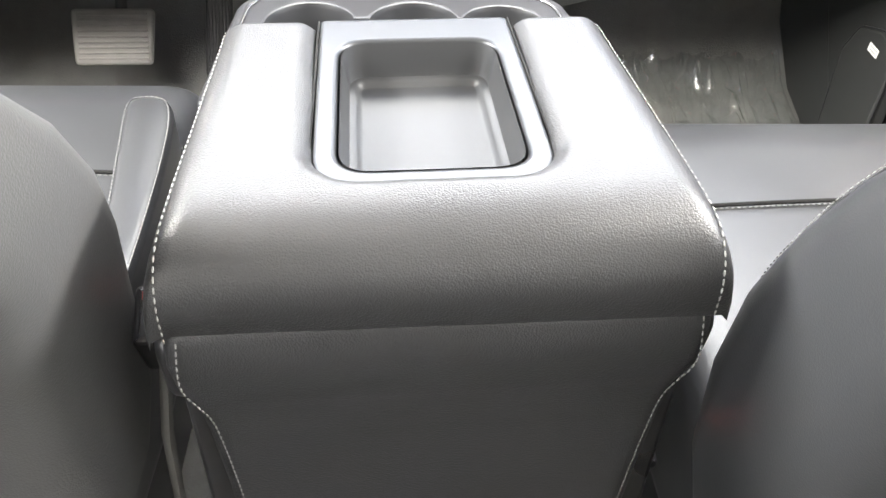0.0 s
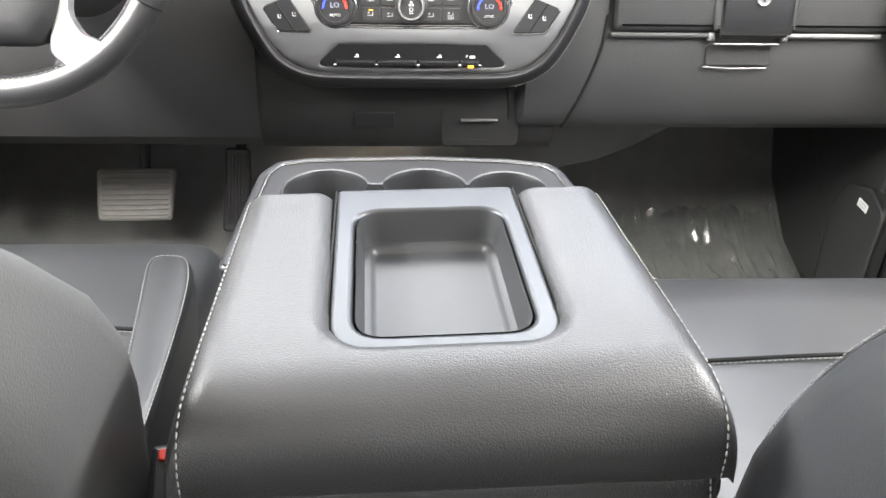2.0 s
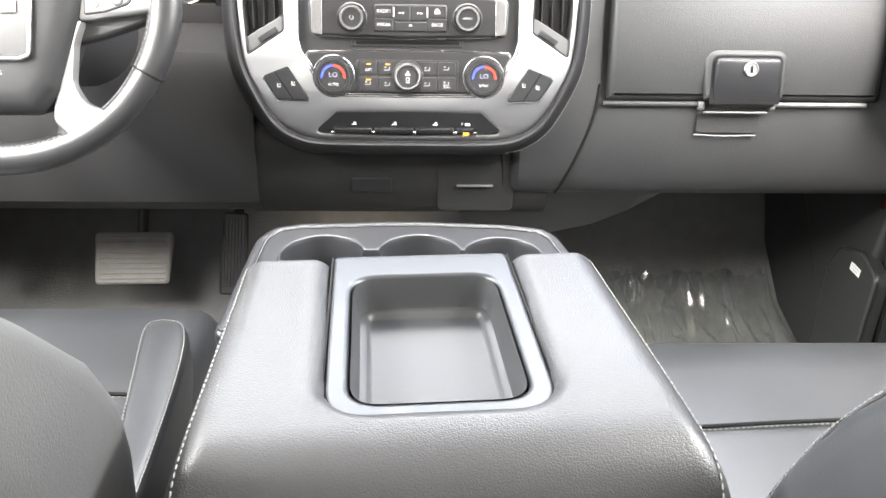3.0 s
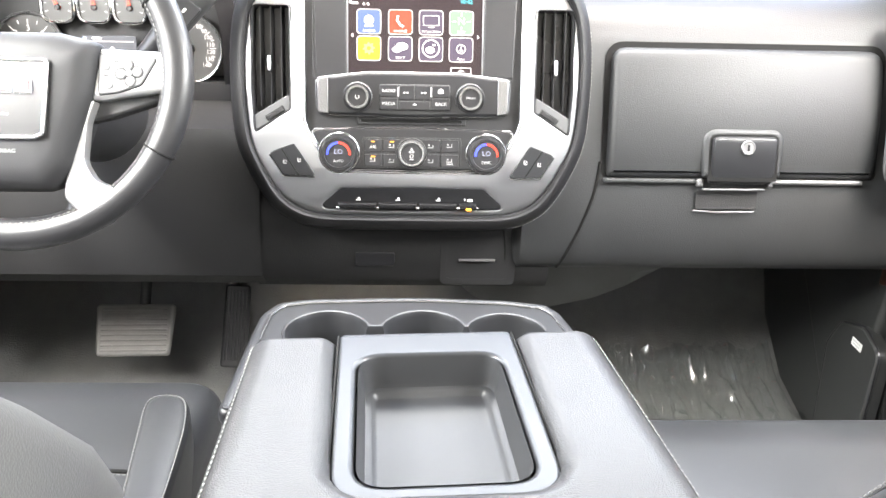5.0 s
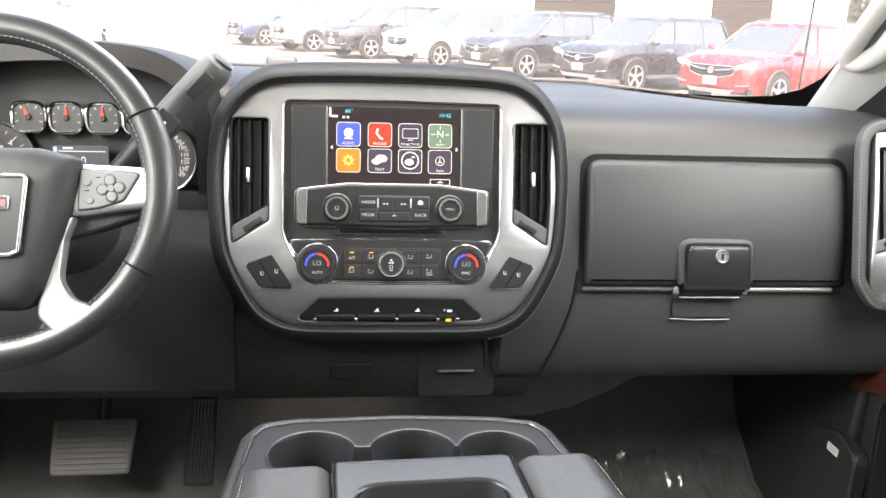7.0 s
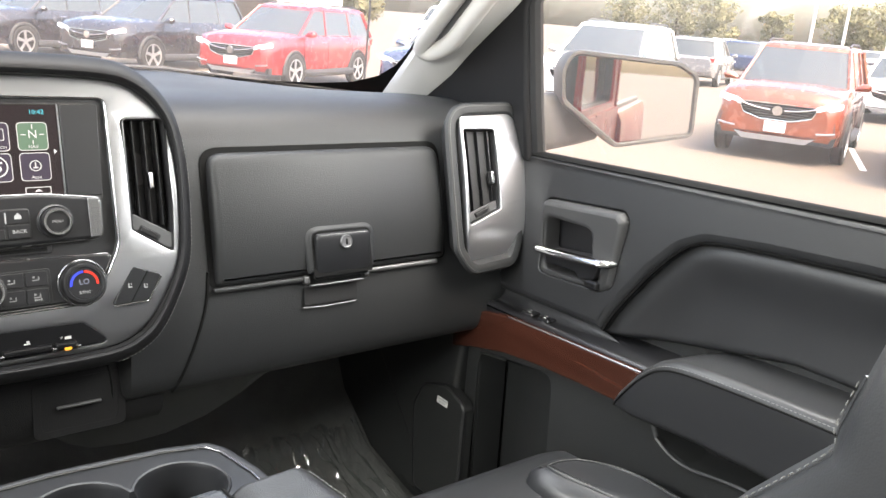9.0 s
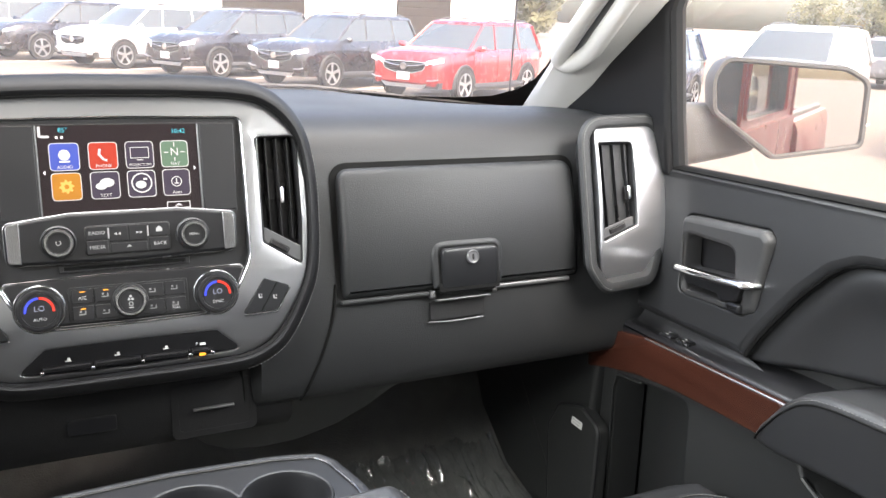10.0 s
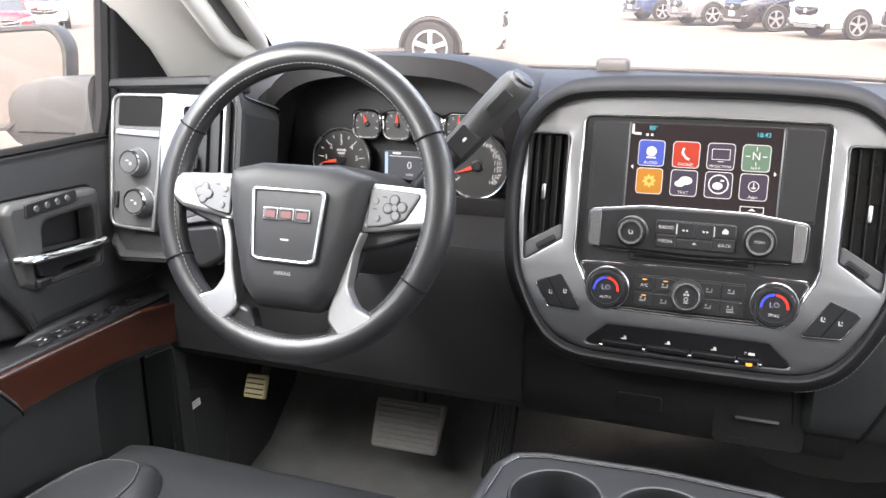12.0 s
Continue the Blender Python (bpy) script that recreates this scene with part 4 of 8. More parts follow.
# radio bar
bar_top = [(-0.127, 1.4515), (-0.126, 1.4065), (0.0, 1.4035), (0.126, 1.4065), (0.127, 1.4515), (0.06, 1.4595), (-0.06, 1.4595)]
bar_out = rounded([(x, sz(z)) for x, z in bar_top], [0.008, 0.01, 0, 0.01, 0.008, 0.03, 0.03], 5)
radio = part("radio_bar", plate(bar_out, 0.012, 0.004, ST, -0.004), SMOOTH_PLASTIC, stack, "black radio control bar")
part("radio_bead", tube([ST @ Vector((p[0], p[1], 0.004)) for p in ccw(bar_out)], 0.0011, 6, True), KNOB_RING, radio)
for sgn in (1, -1):
    cap = rounded([(sgn * 0.1245, sz(1.4085)), (sgn * 0.1105, sz(1.4075)), (sgn * 0.1105, sz(1.4525)), (sgn * 0.125, sz(1.4500))], [0.005, 0.001, 0.001, 0.005], 4)
    part("silver_cap", plate(cap, 0.003, 0.0012, ST, 0.0075), KNOB_RING, radio)
    kx = sgn * 0.0735
    K = ST @ Matrix.Translation((kx + 0.001, sz(1.4285), 0.008))
    part("knob_collar", lathe([(0.0195, 0), (0.0195, 0.002), (0.0175, 0.004), (0.0165, 0.0035)], K, 36), PLASTIC, radio)
    kn = part("radio_knob", lathe([(0.0162, 0.002), (0.0160, 0.012), (0.0150, 0.0135), (0.0118, 0.0138), (0.0116, 0.0125)], K, 36), SMOOTH_PLASTIC, radio, "round black radio knob with a chrome ring")
    part("knob_ring", lathe([(0.0150, 0.0130), (0.0148, 0.0150), (0.0122, 0.0150), (0.0120, 0.0130)], K, 36, caps=False), KNOB_RING, kn)
    if sgn > 0:
        part("knob_word", words("MENU", 0.0042, K, 0, 0, 0.0128), GREY_PRINT, kn)
    else:
        part("knob_sign", arc(0, 0, 0.0024, 0.0006, -240, 60, K, 0.0128, 0.0003), WHITE_LABEL, kn)
part("radio_keys", plate(rrect(0.002, sz(1.4285), 0.093, 0.034, 0.004), 0.0025, 0.001, ST, 0.008), PLASTIC, radio)
for cx, cz, w, h in ((-0.032, 1.4365, 0.023, 0.015), (-0.032, 1.4205, 0.023, 0.015), (-0.0085, 1.4345, 0.020, 0.018), (0.0125, 1.4345, 0.020, 0.018), (0.002, 1.4185, 0.040, 0.011), (0.036, 1.4365, 0.023, 0.015), (0.036, 1.4205, 0.023, 0.015)):
    part("key", plate(rrect(cx, sz(cz), w, h, 0.0012), 0.0016, 0.0006, ST, 0.0102), SMOOTH_PLASTIC, radio)
for x in (-0.0195, 0.0235):
    part("key_divider", box((x, sz(1.4355), 0.0118), (0.0014, 0.012, 0.001), 0.0004, ST), GREY_PRINT, radio)
for txt, x, z in (("RADIO", -0.032, 1.4365), ("MEDIA", -0.032, 1.4205), ("BACK", 0.0365, 1.4205)):
    part("key_word", words(txt, 0.0058, ST, x, sz(z), 0.0121), GREY_PRINT, radio)
for x0, d in ((-0.0105, -1), (-0.0065, -1), (0.0105, 1), (0.0145, 1)):
    part("key_sign", plate([(x0, sz(1.4345) - 0.0016), (x0 + d * 0.0032, sz(1.4345)), (x0, sz(1.4345) + 0.0016)], 0.0003, 0, ST, 0.0119), GREY_PRINT, radio)
part("key_sign", plate([(-0.001, sz(1.419)), (0.005, sz(1.419)), (0.002, sz(1.4215))], 0.0003, 0, ST, 0.0119), GREY_PRINT, radio)
part("key_sign", plate([(0.0325, sz(1.434)), (0.0395, sz(1.434)), (0.0395, sz(1.4375)), (0.036, sz(1.4405)), (0.0325, sz(1.4375))], 0.0003, 0, ST, 0.0119), GREY_PRINT, radio)
part("disc_slot", plate(rrect(-0.002, sz(1.3985), 0.134, 0.0042, 0.0012), 0.0012, 0, ST, -0.0046), VENT_DARK, stack)
part("slot_frame", plate(rrect(-0.002, sz(1.3985), 0.145, 0.0095, 0.002), 0.003, 0.001, ST, -0.0052, holes=[rrect(-0.002, sz(1.3985), 0.134, 0.0042, 0.001)]), SMOOTH_PLASTIC, stack)

# climate panel
cl_out = mirrored([(0, 1.3905), (0.130, 1.3875), (0.134, 1.3835), (0.111, 1.3395), (0.104, 1.336), (0, 1.335)])
cl_out = rounded(cl_out, 0.004, 3)
climate = part("climate_panel", plate(cl_out, 0.008, 0.003, ST, -0.0055), SMOOTH_PLASTIC, stack, "black climate control panel")
part("climate_bead", tube([ST @ Vector((p[0], p[1], 0.0005)) for p in ccw(cl_out) if True], 0.0010, 6, True), KNOB_RING, climate)
for sgn in (1, -1):
    K = ST @ Matrix.Translation((sgn * 0.0975, sz(1.3575), 0.002))
    part("dial_ring", lathe([(0.0275, 0), (0.0275, 0.003), (0.0262, 0.0042), (0.0245, 0.0038)], K, 44), KNOB_RING, climate)
    dial = part("temperature_dial", lathe([(0.0248, 0.002), (0.0240, 0.011), (0.0225, 0.0128), (0.0190, 0.0130), (0.0185, 0.0115)], K, 44), SMOOTH_PLASTIC, climate, "round black temperature dial with a lit red and blue arc")
    part("cold_arc", arc(0, -0.001, 0.0145, 0.0028, 185, 92, K, 0.0118), LAMP_BLUE, dial)
    part("warm_arc", arc(0, -0.001, 0.0145, 0.0028, 88, -5, K, 0.0118), LAMP_RED, dial)
    part("dial_value", words("LO", 0.0090, K, 0, 0.0015, 0.0119), DIAL_LCD, dial)
    part("dial_word", words("SYNC" if sgn > 0 else "AUTO", 0.0050, K, 0, -0.0105, 0.0119), GREY_PRINT, dial)
cells = [(-0.0525, 1.3675, 0.023, 0.0165), (-0.0525, 1.3485, 0.023, 0.0165), (0.0495, 1.3675, 0.023, 0.0165), (0.0495, 1.3485, 0.023, 0.0165),
         (-0.0275, 1.3675, 0.024, 0.0165), (-0.0275, 1.3485, 0.024, 0.0165), (0.0245, 1.3675, 0.024, 0.0165), (0.0245, 1.3485, 0.024, 0.0165)]
part("key_field", plate(rrect(-0.0015, sz(1.358), 0.132, 0.041, 0.004), 0.0015, 0.0006, ST, 0.0022), PLASTIC, climate)
for x, z, w, h in cells:
    part("climate_key", plate(rrect(x, sz(z), w, h, 0.0016), 0.0016, 0.0006, ST, 0.0034), SMOOTH_PLASTIC, climate)
K = ST @ Matrix.Translation((-0.0015, sz(1.358), 0.0034))
part("fan_collar", lathe([(0.0205, 0), (0.0200, 0.003), (0.0180, 0.0035)], K, 36), PLASTIC, climate)
fan = part("fan_dial", lathe([(0.0180, 0.001), (0.0170, 0.0095), (0.0155, 0.0105), (0.0128, 0.0105), (0.0122, 0.0092)], K, 40), SMOOTH_PLASTIC, climate, "round fan speed dial")
part("fan_ring", lathe([(0.0168, 0.0092), (0.0164, 0.0110), (0.0142, 0.0110), (0.0140, 0.0092)], K, 40, caps=False), KNOB_RING, fan)
fs = bmesh.new()
for a in (90, 210, 330):
    plate(circle(0.0022 * math.cos(radians(a)), 0.0032 + 0.0022 * math.sin(radians(a)), 0.0015, 10), 0.0003, 0, K, 0.0095, bm=fs)
plate(circle(0, -0.0035, 0.0026, 14), 0.0003, 0, K, 0.0095, holes=[circle(0, -0.0035, 0.0018, 12)], bm=fs)
bars([(0, -0.0078, 0.005, 0.0010)], K, 0.0095, fs)
part("fan_signs", fs, GREY_PRINT, fan)
part("ac_word", words("A/C", 0.0056, ST, -0.0525, sz(1.3655), 0.0052), GREY_PRINT, climate)
for x, z in ((-0.0525, 1.3485), (0.0495, 1.3675), (0.0495, 1.3485), (-0.0275, 1.3665), (-0.0275, 1.3475), (0.0245, 1.3665), (0.0245, 1.3475)):
    v = sz(z)
    sg = bmesh.new()
    bars([(x - 0.0015, v - 0.0012, 0.0065, 0.0012), (x + 0.0022, v + 0.0006, 0.0012, 0.0045), (x - 0.0030, v + 0.0022, 0.0022, 0.0022)], ST, 0.0051, sg)
    part("key_sign", sg, DIM_PRINT, climate)
part("rear_word", words("REAR", 0.0036, ST, 0.0495, sz(1.3445), 0.0052), GREY_PRINT, climate)
for x, z in ((-0.0525, 1.3725), (-0.0525, 1.3535), (-0.0275, 1.3725)):
    part("key_light", bars([(x, sz(z), 0.0055, 0.0011)], ST, 0.0051), LAMP_AMBER, climate)

# seat heater buttons on the lower corners of the silver frame
for sgn in (1, -1):
    q = [(0.1565, 1.3695), (0.1905, 1.3570), (0.1715, 1.3280), (0.1275, 1.3265)]
    pts = rounded([(sgn * x, sz(z)) for x, z in q], [0.003, 0.005, 0.004, 0.004], 4)
    sb = part("seat_heater_switch", plate(pts, 0.0065, 0.0014, ST, -0.0020), CUP_PLASTIC, stack, "black seat heater buttons")
    part("switch_edge", tube(smooth_path([ST @ Vector((sgn * x, sz(z), 0.0028)) for x, z in ((0.1895, 1.3545), (0.1725, 1.3285), (0.1680, 1.3270), (0.1300, 1.3258))], 6), 0.0009, 6), KNOB_RING, sb, "thin bright lower edge")
    a, b = ST @ Vector((sgn * 0.1735, sz(1.3630), 0.0042)), ST @ Vector((sgn * 0.1505, sz(1.3280), 0.0042))
    part("button_gap", tube([a, b], 0.0009, 6), SEAM, sb)
    for x, z in ((0.1505, 1.348), (0.1690, 1.3455)):
        v = sz(z)
        sg = bmesh.new()
        bars([(sgn * x - 0.0012, v, 0.0014, 0.0048), (sgn * x + 0.0006, v - 0.0022, 0.0040, 0.0014), (sgn * x + 0.0018, v + 0.0010, 0.0010, 0.0022)], ST, 0.0046, sg)
        part("seat_sign", sg, GREY_PRINT, sb)

# switch row at the bottom, leaning with the frame
RW = ST @ pose(0, sz(1.3125), -0.003, 11) @ pose(0, -sz(1.3125), 0)
row_p = part("switch_strip", plate(row, 0.004, 0.001, RW, -0.006), GLOSS_BLACK, stack, "gloss black row of toggle switches")
for k, (a, b) in enumerate(((-0.101, -0.0475), (-0.0465, 0.007), (0.008, 0.0615), (0.0625, 0.088))):
    part("toggle", box(((a + b) / 2, sz(1.2885), 0.001), (b - a - 0.002, 0.0075, 0.008), 0.002, RW), GLOSS_BLACK, row_p)
for x in (-0.1005, -0.047, 0.0075, 0.062, 0.0885):
    part("toggle_end", box((x, sz(1.2865), 0.003), (0.0048, 0.0046, 0.009), 0.0015, RW), CHROME, row_p)
for x in (-0.073, -0.0195, 0.035):
    part("switch_sign", bars([(x, sz(1.2955), 0.0065, 0.0014), (x + 0.001, sz(1.2975), 0.0030, 0.0030)], RW, -0.0018), WHITE_LABEL, row_p)
part("parking_word", words("P", 0.0052, RW, 0.0715, sz(1.2965), -0.0015), WHITE_LABEL, row_p)
part("parking_bars", bars([(0.0785, sz(1.296), 0.007, 0.0034)], RW, -0.0018), WHITE_LABEL, row_p)
part("warning_light", plate(rrect(0.0765, sz(1.2855), 0.0075, 0.0034, 0.001), 0.0008, 0, RW, 0.0052), LAMP_AMBER, row_p, "small lit amber lamp")


# ---------------------------------------------------------------- air vents
def air_vent(m, outline, x0, x1, y0, y1, knob, dial, slope, n=3):
    """A vent with upright slats in the frame m: opening outline, slat span, tab place, wheel plate and wheel ends."""
    c = m @ Vector(((x0 + x1) / 2, y0, 0))
    v = thing("air_vent", c, "black dashboard air vent with upright slats and a silver tab", "air vent", "dashboard air vents")
    p = ccw(outline)

    def rg(d, h):
        return [m @ Vector((a.x, a.y, h)) for a in inset(p, d)]
    part("housing", loft([rg(-0.0005, 0.004), rg(0.0008, 0.005), rg(0.002, 0.002), rg(0.004, -0.045)], True, False), PLASTIC, v)
    part("vent_back", plate(inset(p, 0.004), 0.001, 0, m, -0.046), VENT_DARK, v)
    for i in range(n):
        x = lerp(x0, x1, (i + 0.5) / n)
        sl = loft([[m @ Vector((x - 0.0006, y, 0.0005)), m @ Vector((x + 0.0006, y, 0.0005)), m @ Vector((x + 0.0028, y, -0.012)), m @ Vector((x + 0.0028, y, -0.028)), m @ Vector((x + 0.0012, y, -0.028)), m @ Vector((x - 0.0018, y, -0.012))] for y in (y0, y1)])
        part("slat", sl, SLAT_BLACK, v)
    for k in range(3):
        y = lerp(y0, y1, (k + 1) / 4)
        part("cross_vane", box(((x0 + x1) / 2, y, -0.034), (x1 - x0, 0.0016, 0.012), 0.0005, m), SMOOTH_PLASTIC, v)
    part("tab", box((knob[0], knob[1], 0.004), (0.0055, 0.021, 0.010), 0.0024, m), CHROME, v, "bright silver vent tab")
    part("wheel_plate", plate(dial, 0.003, 0.001, m, -0.001), DIAL_PLATE, v)
    # ribbed wheel lying along the lower edge of the plate
    a, b = Vector(slope[0]), Vector(slope[1])
    u = (b - a).normalized()
    W = m @ Matrix(((u.x, -u.y, 0, (a.x + b.x) / 2), (u.y, u.x, 0, (a.y + b.y) / 2), (0, 0, 1, 0.0015), (0, 0, 0, 1)))
    ln = (b - a).length
    part("wheel_slot", plate(rrect(0, 0, ln, 0.0078, 0.0015), 0.0006, 0, W, 0.0004), VENT_DARK, v)
    wheel_ = part("thumb_wheel", plate(rrect(0, 0, ln - 0.002, 0.0060, 0.0012), 0.0022, 0.0008, W, 0.0010), PLASTIC, v)
    part("wheel_ribs", bars([(-ln / 2 + 0.003 + 0.0022 * k, 0, 0.0008, 0.0052) for k in range(int((ln - 0.005) / 0.0022))], W, 0.0032), SMOOTH_PLASTIC, wheel_)
    return v


for sgn in (1, -1):
    dial = rounded([(sgn * 0.1612, sz(1.4315)), (sgn * 0.1612, sz(1.4130)), (sgn * 0.2065, sz(1.3845)), (sgn * 0.2090, sz(1.4035))], 0.003, 3)
    ends = sorted(((sgn * 0.1690, sz(1.4135)), (sgn * 0.1920, sz(1.3995))))
    air_vent(ST, vents[0] if sgn > 0 else vents[1], min(sgn * 0.165, sgn * 0.206), max(sgn * 0.165, sgn * 0.206), sz(1.415), sz(1.539), (sgn * 0.187, sz(1.468)), dial, ends)

# outboard vent pod before the passenger
RV = fr((0.713, 1.211, 1.44), (1, 0, 0), (0, 0.30, 1))
pod = thing("vent_pod", (0.70, 1.22, 1.31), "padded black vent pod with a bright silver frame by the door", "vent pod")
pod_out = rounded([(-0.084, 0.127), (0.056, 0.130), (0.076, 0.10), (0.067, -0.060), (0.034, -0.134), (-0.062, -0.141), (-0.088, -0.10)], [0.050, 0.045, 0.03, 0.06, 0.035, 0.035, 0.04], 7)


def pod_ring(m, p, d, h):
    return [m @ Vector((a.x, a.y, h)) for a in inset(ccw(p), d)]


part("pod_body", loft([pod_ring(RV, pod_out, d, h) for d, h in ((0.050, -0.12), (0.030, -0.05), (0.006, -0.010), (0.0, 0.000), (0.003, 0.005), (0.010, 0.007), (0.016, 0.006), (0.020, 0.001), (0.024, -0.006))], True, True), DASH_VINYL, pod)
sil = rounded([(-0.0560, 0.108), (0.050, 0.111), (0.0705, 0.090), (0.0685, -0.030), (0.054, -0.092), (0.026, -0.121), (-0.058, -0.127), (-0.0640, -0.074)], [0.006, 0.040, 0.03, 0.05, 0.05, 0.03, 0.016, 0.05], 7)
rv_open = rounded([(-0.0520, 0.087), (0.011, 0.086), (0.006, -0.040), (-0.0590, -0.062)], [0.004, 0.008, 0.004, 0.004], 4)
sil_b = bowed(plate(sil, 0.015, 0.0035, RV, -0.004, holes=[rv_open], hole_bevel=0.0015), RV, -0.127, 0.111, 0.0085, 18)
for v in sil_b.verts:      # the lower end rolls under
    y = (RV.inverted() @ v.co).y
    v.co -= (RV.to_3x3() @ Vector((0, 0, 1))) * 2.6 * max(0.0, -0.058 - y) ** 2
part("silver_frame", sil_b, SILVER, pod, "bright satin silver frame", sharp=40, every=True)
edge = [p for p in pod_ring(RV, pod_out, 0.006, 0.0066) if (p.x < 0.67 or p.z > 1.55)]
edge = sorted(edge, key=lambda p: math.atan2(p.z - 1.44, p.x - 0.74) % (2 * math.pi))
part("stitching", stitches(edge, 0.0048, 0.0007), THREAD, pod)
dial = rounded([(-0.056, -0.058), (0.004, -0.040), (0.004, -0.026), (-0.055, -0.043)], 0.002, 3)
air_vent(RV, rv_open, -0.052, 0.009, -0.042, 0.083, (-0.003, 0.010), dial, ((-0.042, -0.0475), (-0.012, -0.0385)))

# driver's outboard pod: light switch panel and vent
LV = fr((-0.73, 1.19, 1.47), (1, 0, 0), (0, 0.25, 1))
pod2 = thing("switch_pod", (-0.73, 1.2, 1.34), "padded pod with silver framed light switches by the door", "switch pod")


def lv(x, z):
    return (x + 0.73, (z - 1.47) * GK)


pod_l = rounded([lv(-0.848, 1.592), lv(-0.626, 1.602), lv(-0.612, 1.56), lv(-0.612, 1.37), lv(-0.64, 1.345), lv(-0.82, 1.335), lv(-0.848, 1.37)], 0.018, 5)
part("pod_body", loft([pod_ring(LV, pod_l, d, h) for d, h in ((0.03, -0.14), (0.02, -0.04), (0.003, -0.008), (0.003, 0.002), (0.009, 0.004), (0.014, 0.0), (0.018, -0.006))], True, True), DASH_VINYL, pod2)
part("top_pad", loft([pod_ring(LV, rounded([lv(-0.835, 1.597), lv(-0.66, 1.605), lv(-0.655, 1.59), lv(-0.84, 1.583)], 0.006, 4), d, h) for d, h in ((0.0, -0.08), (0.0, 0.012), (0.003, 0.016))], True, True), LEATHER, pod2)
p_out = rounded([lv(-0.838, 1.578), lv(-0.738, 1.579), lv(-0.752, 1.384), lv(-0.834, 1.386)], [0.020, 0.004, 0.006, 0.022], 6)
part("silver_frame", plate(p_out, 0.012, 0.003, LV, -0.003, holes=[inset(ccw(p_out), 0.0055)], hole_bevel=0.002), SILVER, pod2)
panel = part("switch_panel", plate(inset(ccw(p_out), 0.0050), 0.008, 0.002, LV, -0.003), SWITCH_GREY, pod2, "satin grey panel with light switches")
part("slot", plate(rounded([lv(-0.823, 1.572), lv(-0.748, 1.573), lv(-0.748, 1.533), lv(-0.824, 1.532)], 0.004, 4), 0.001, 0, LV, 0.0052), VENT_DARK, panel)
part("slot_lip", plate(rounded([lv(-0.826, 1.528), lv(-0.748, 1.526), lv(-0.748, 1.517), lv(-0.826, 1.519)], 0.002, 4), 0.005, 0.002, LV, 0.004), SILVER, panel)
for x, z, r in ((-0.786, 1.481, 0.0195), (-0.775, 1.426, 0.0210)):
    K = LV @ Matrix.Translation((*lv(x, z), 0.005))
    kn = part("switch_knob", lathe([(r + 0.003, 0), (r + 0.002, 0.003), (r, 0.004), (r * 0.93, 0.018), (r * 0.82, 0.021), (r * 0.6, 0.0205)], K, 32), SWITCH_GREY, panel, "round grey light switch knob")
    part("knob_ring", lathe([(r * 0.92, 0.0185), (r * 0.86, 0.0215), (r * 0.74, 0.0212), (r * 0.72, 0.02)], K, 32, caps=False), CHROME, kn)
    part("knob_sign", bars([(-0.003, 0.002, 0.005, 0.002), (0.003, -0.002, 0.004, 0.004)], K, 0.0208), GREY_PRINT, kn)
part("thumb_wheel", box((*lv(-0.822, 1.427), 0.006), (0.007, 0.024, 0.008), 0.002, LV), PLASTIC, panel)
vent_l = rounded([lv(-0.706, 1.562), lv(-0.640, 1.562), lv(-0.640, 1.425), lv(-0.706, 1.405)], 0.006, 4)
vf = rounded([lv(-0.742, 1.580), lv(-0.636, 1.576), lv(-0.636, 1.412), lv(-0.745, 1.392)], 0.008, 4)
part("vent_frame", plate(vf, 0.012, 0.0015, LV, -0.002, holes=[vent_l], hole_bevel=0.001), SILVER, pod2)
edge = [LV @ Vector((*lv(-0.6225, z), 0.0052)) for z in (1.575, 1.53, 1.48, 1.43, 1.38)]
part("stitching", stitches(edge, 0.0048, 0.0007), THREAD, pod2)
dial = rounded([lv(-0.704, 1.421), lv(-0.642, 1.438), lv(-0.642, 1.427), lv(-0.704, 1.408)], 0.002, 3)
air_vent(LV, vent_l, -0.704 + 0.73, -0.642 + 0.73, lv(0, 1.425)[1], lv(0, 1.56)[1], (-0.69 + 0.73, lv(0, 1.487)[1]), dial, (lv(-0.690, 1.4185), lv(-0.660, 1.4270)))
part("knee_pocket", plate(rounded([lv(-0.705, 1.395), lv(-0.640, 1.405), lv(-0.628, 1.36), lv(-0.66, 1.342), lv(-0.72, 1.345)], 0.012, 4), 0.014, 0.006, LV, -0.004), SMOOTH_PLASTIC, pod2)

# ---------------------------------------------------------------- instrument cluster
cluster = thing("instrument_cluster", (-0.46, 1.36, 1.42), "black hooded instrument cluster with round gauges and a small display", "instrument cluster")
arch_o = [(-0.705, 1.415), (-0.700, 1.50), (-0.672, 1.565), (-0.62, 1.602), (-0.55, 1.620), (-0.46, 1.627), (-0.38, 1.624), (-0.325, 1.614), (-0.285, 1.59), (-0.262, 1.55), (-0.255, 1.49), (-0.255, 1.415)]
arch_i = [(-0.682, 1.415), (-0.678, 1.49), (-0.655, 1.545), (-0.60, 1.578), (-0.54, 1.592), (-0.46, 1.598), (-0.39, 1.596), (-0.335, 1.586), (-0.30, 1.565), (-0.282, 1.53), (-0.276, 1.48), (-0.276, 1.415)]
ao, ai = smooth_path([(a, 0, b) for a, b in arch_o], 4), smooth_path([(a, 0, b) for a, b in arch_i], 4)
rings = []
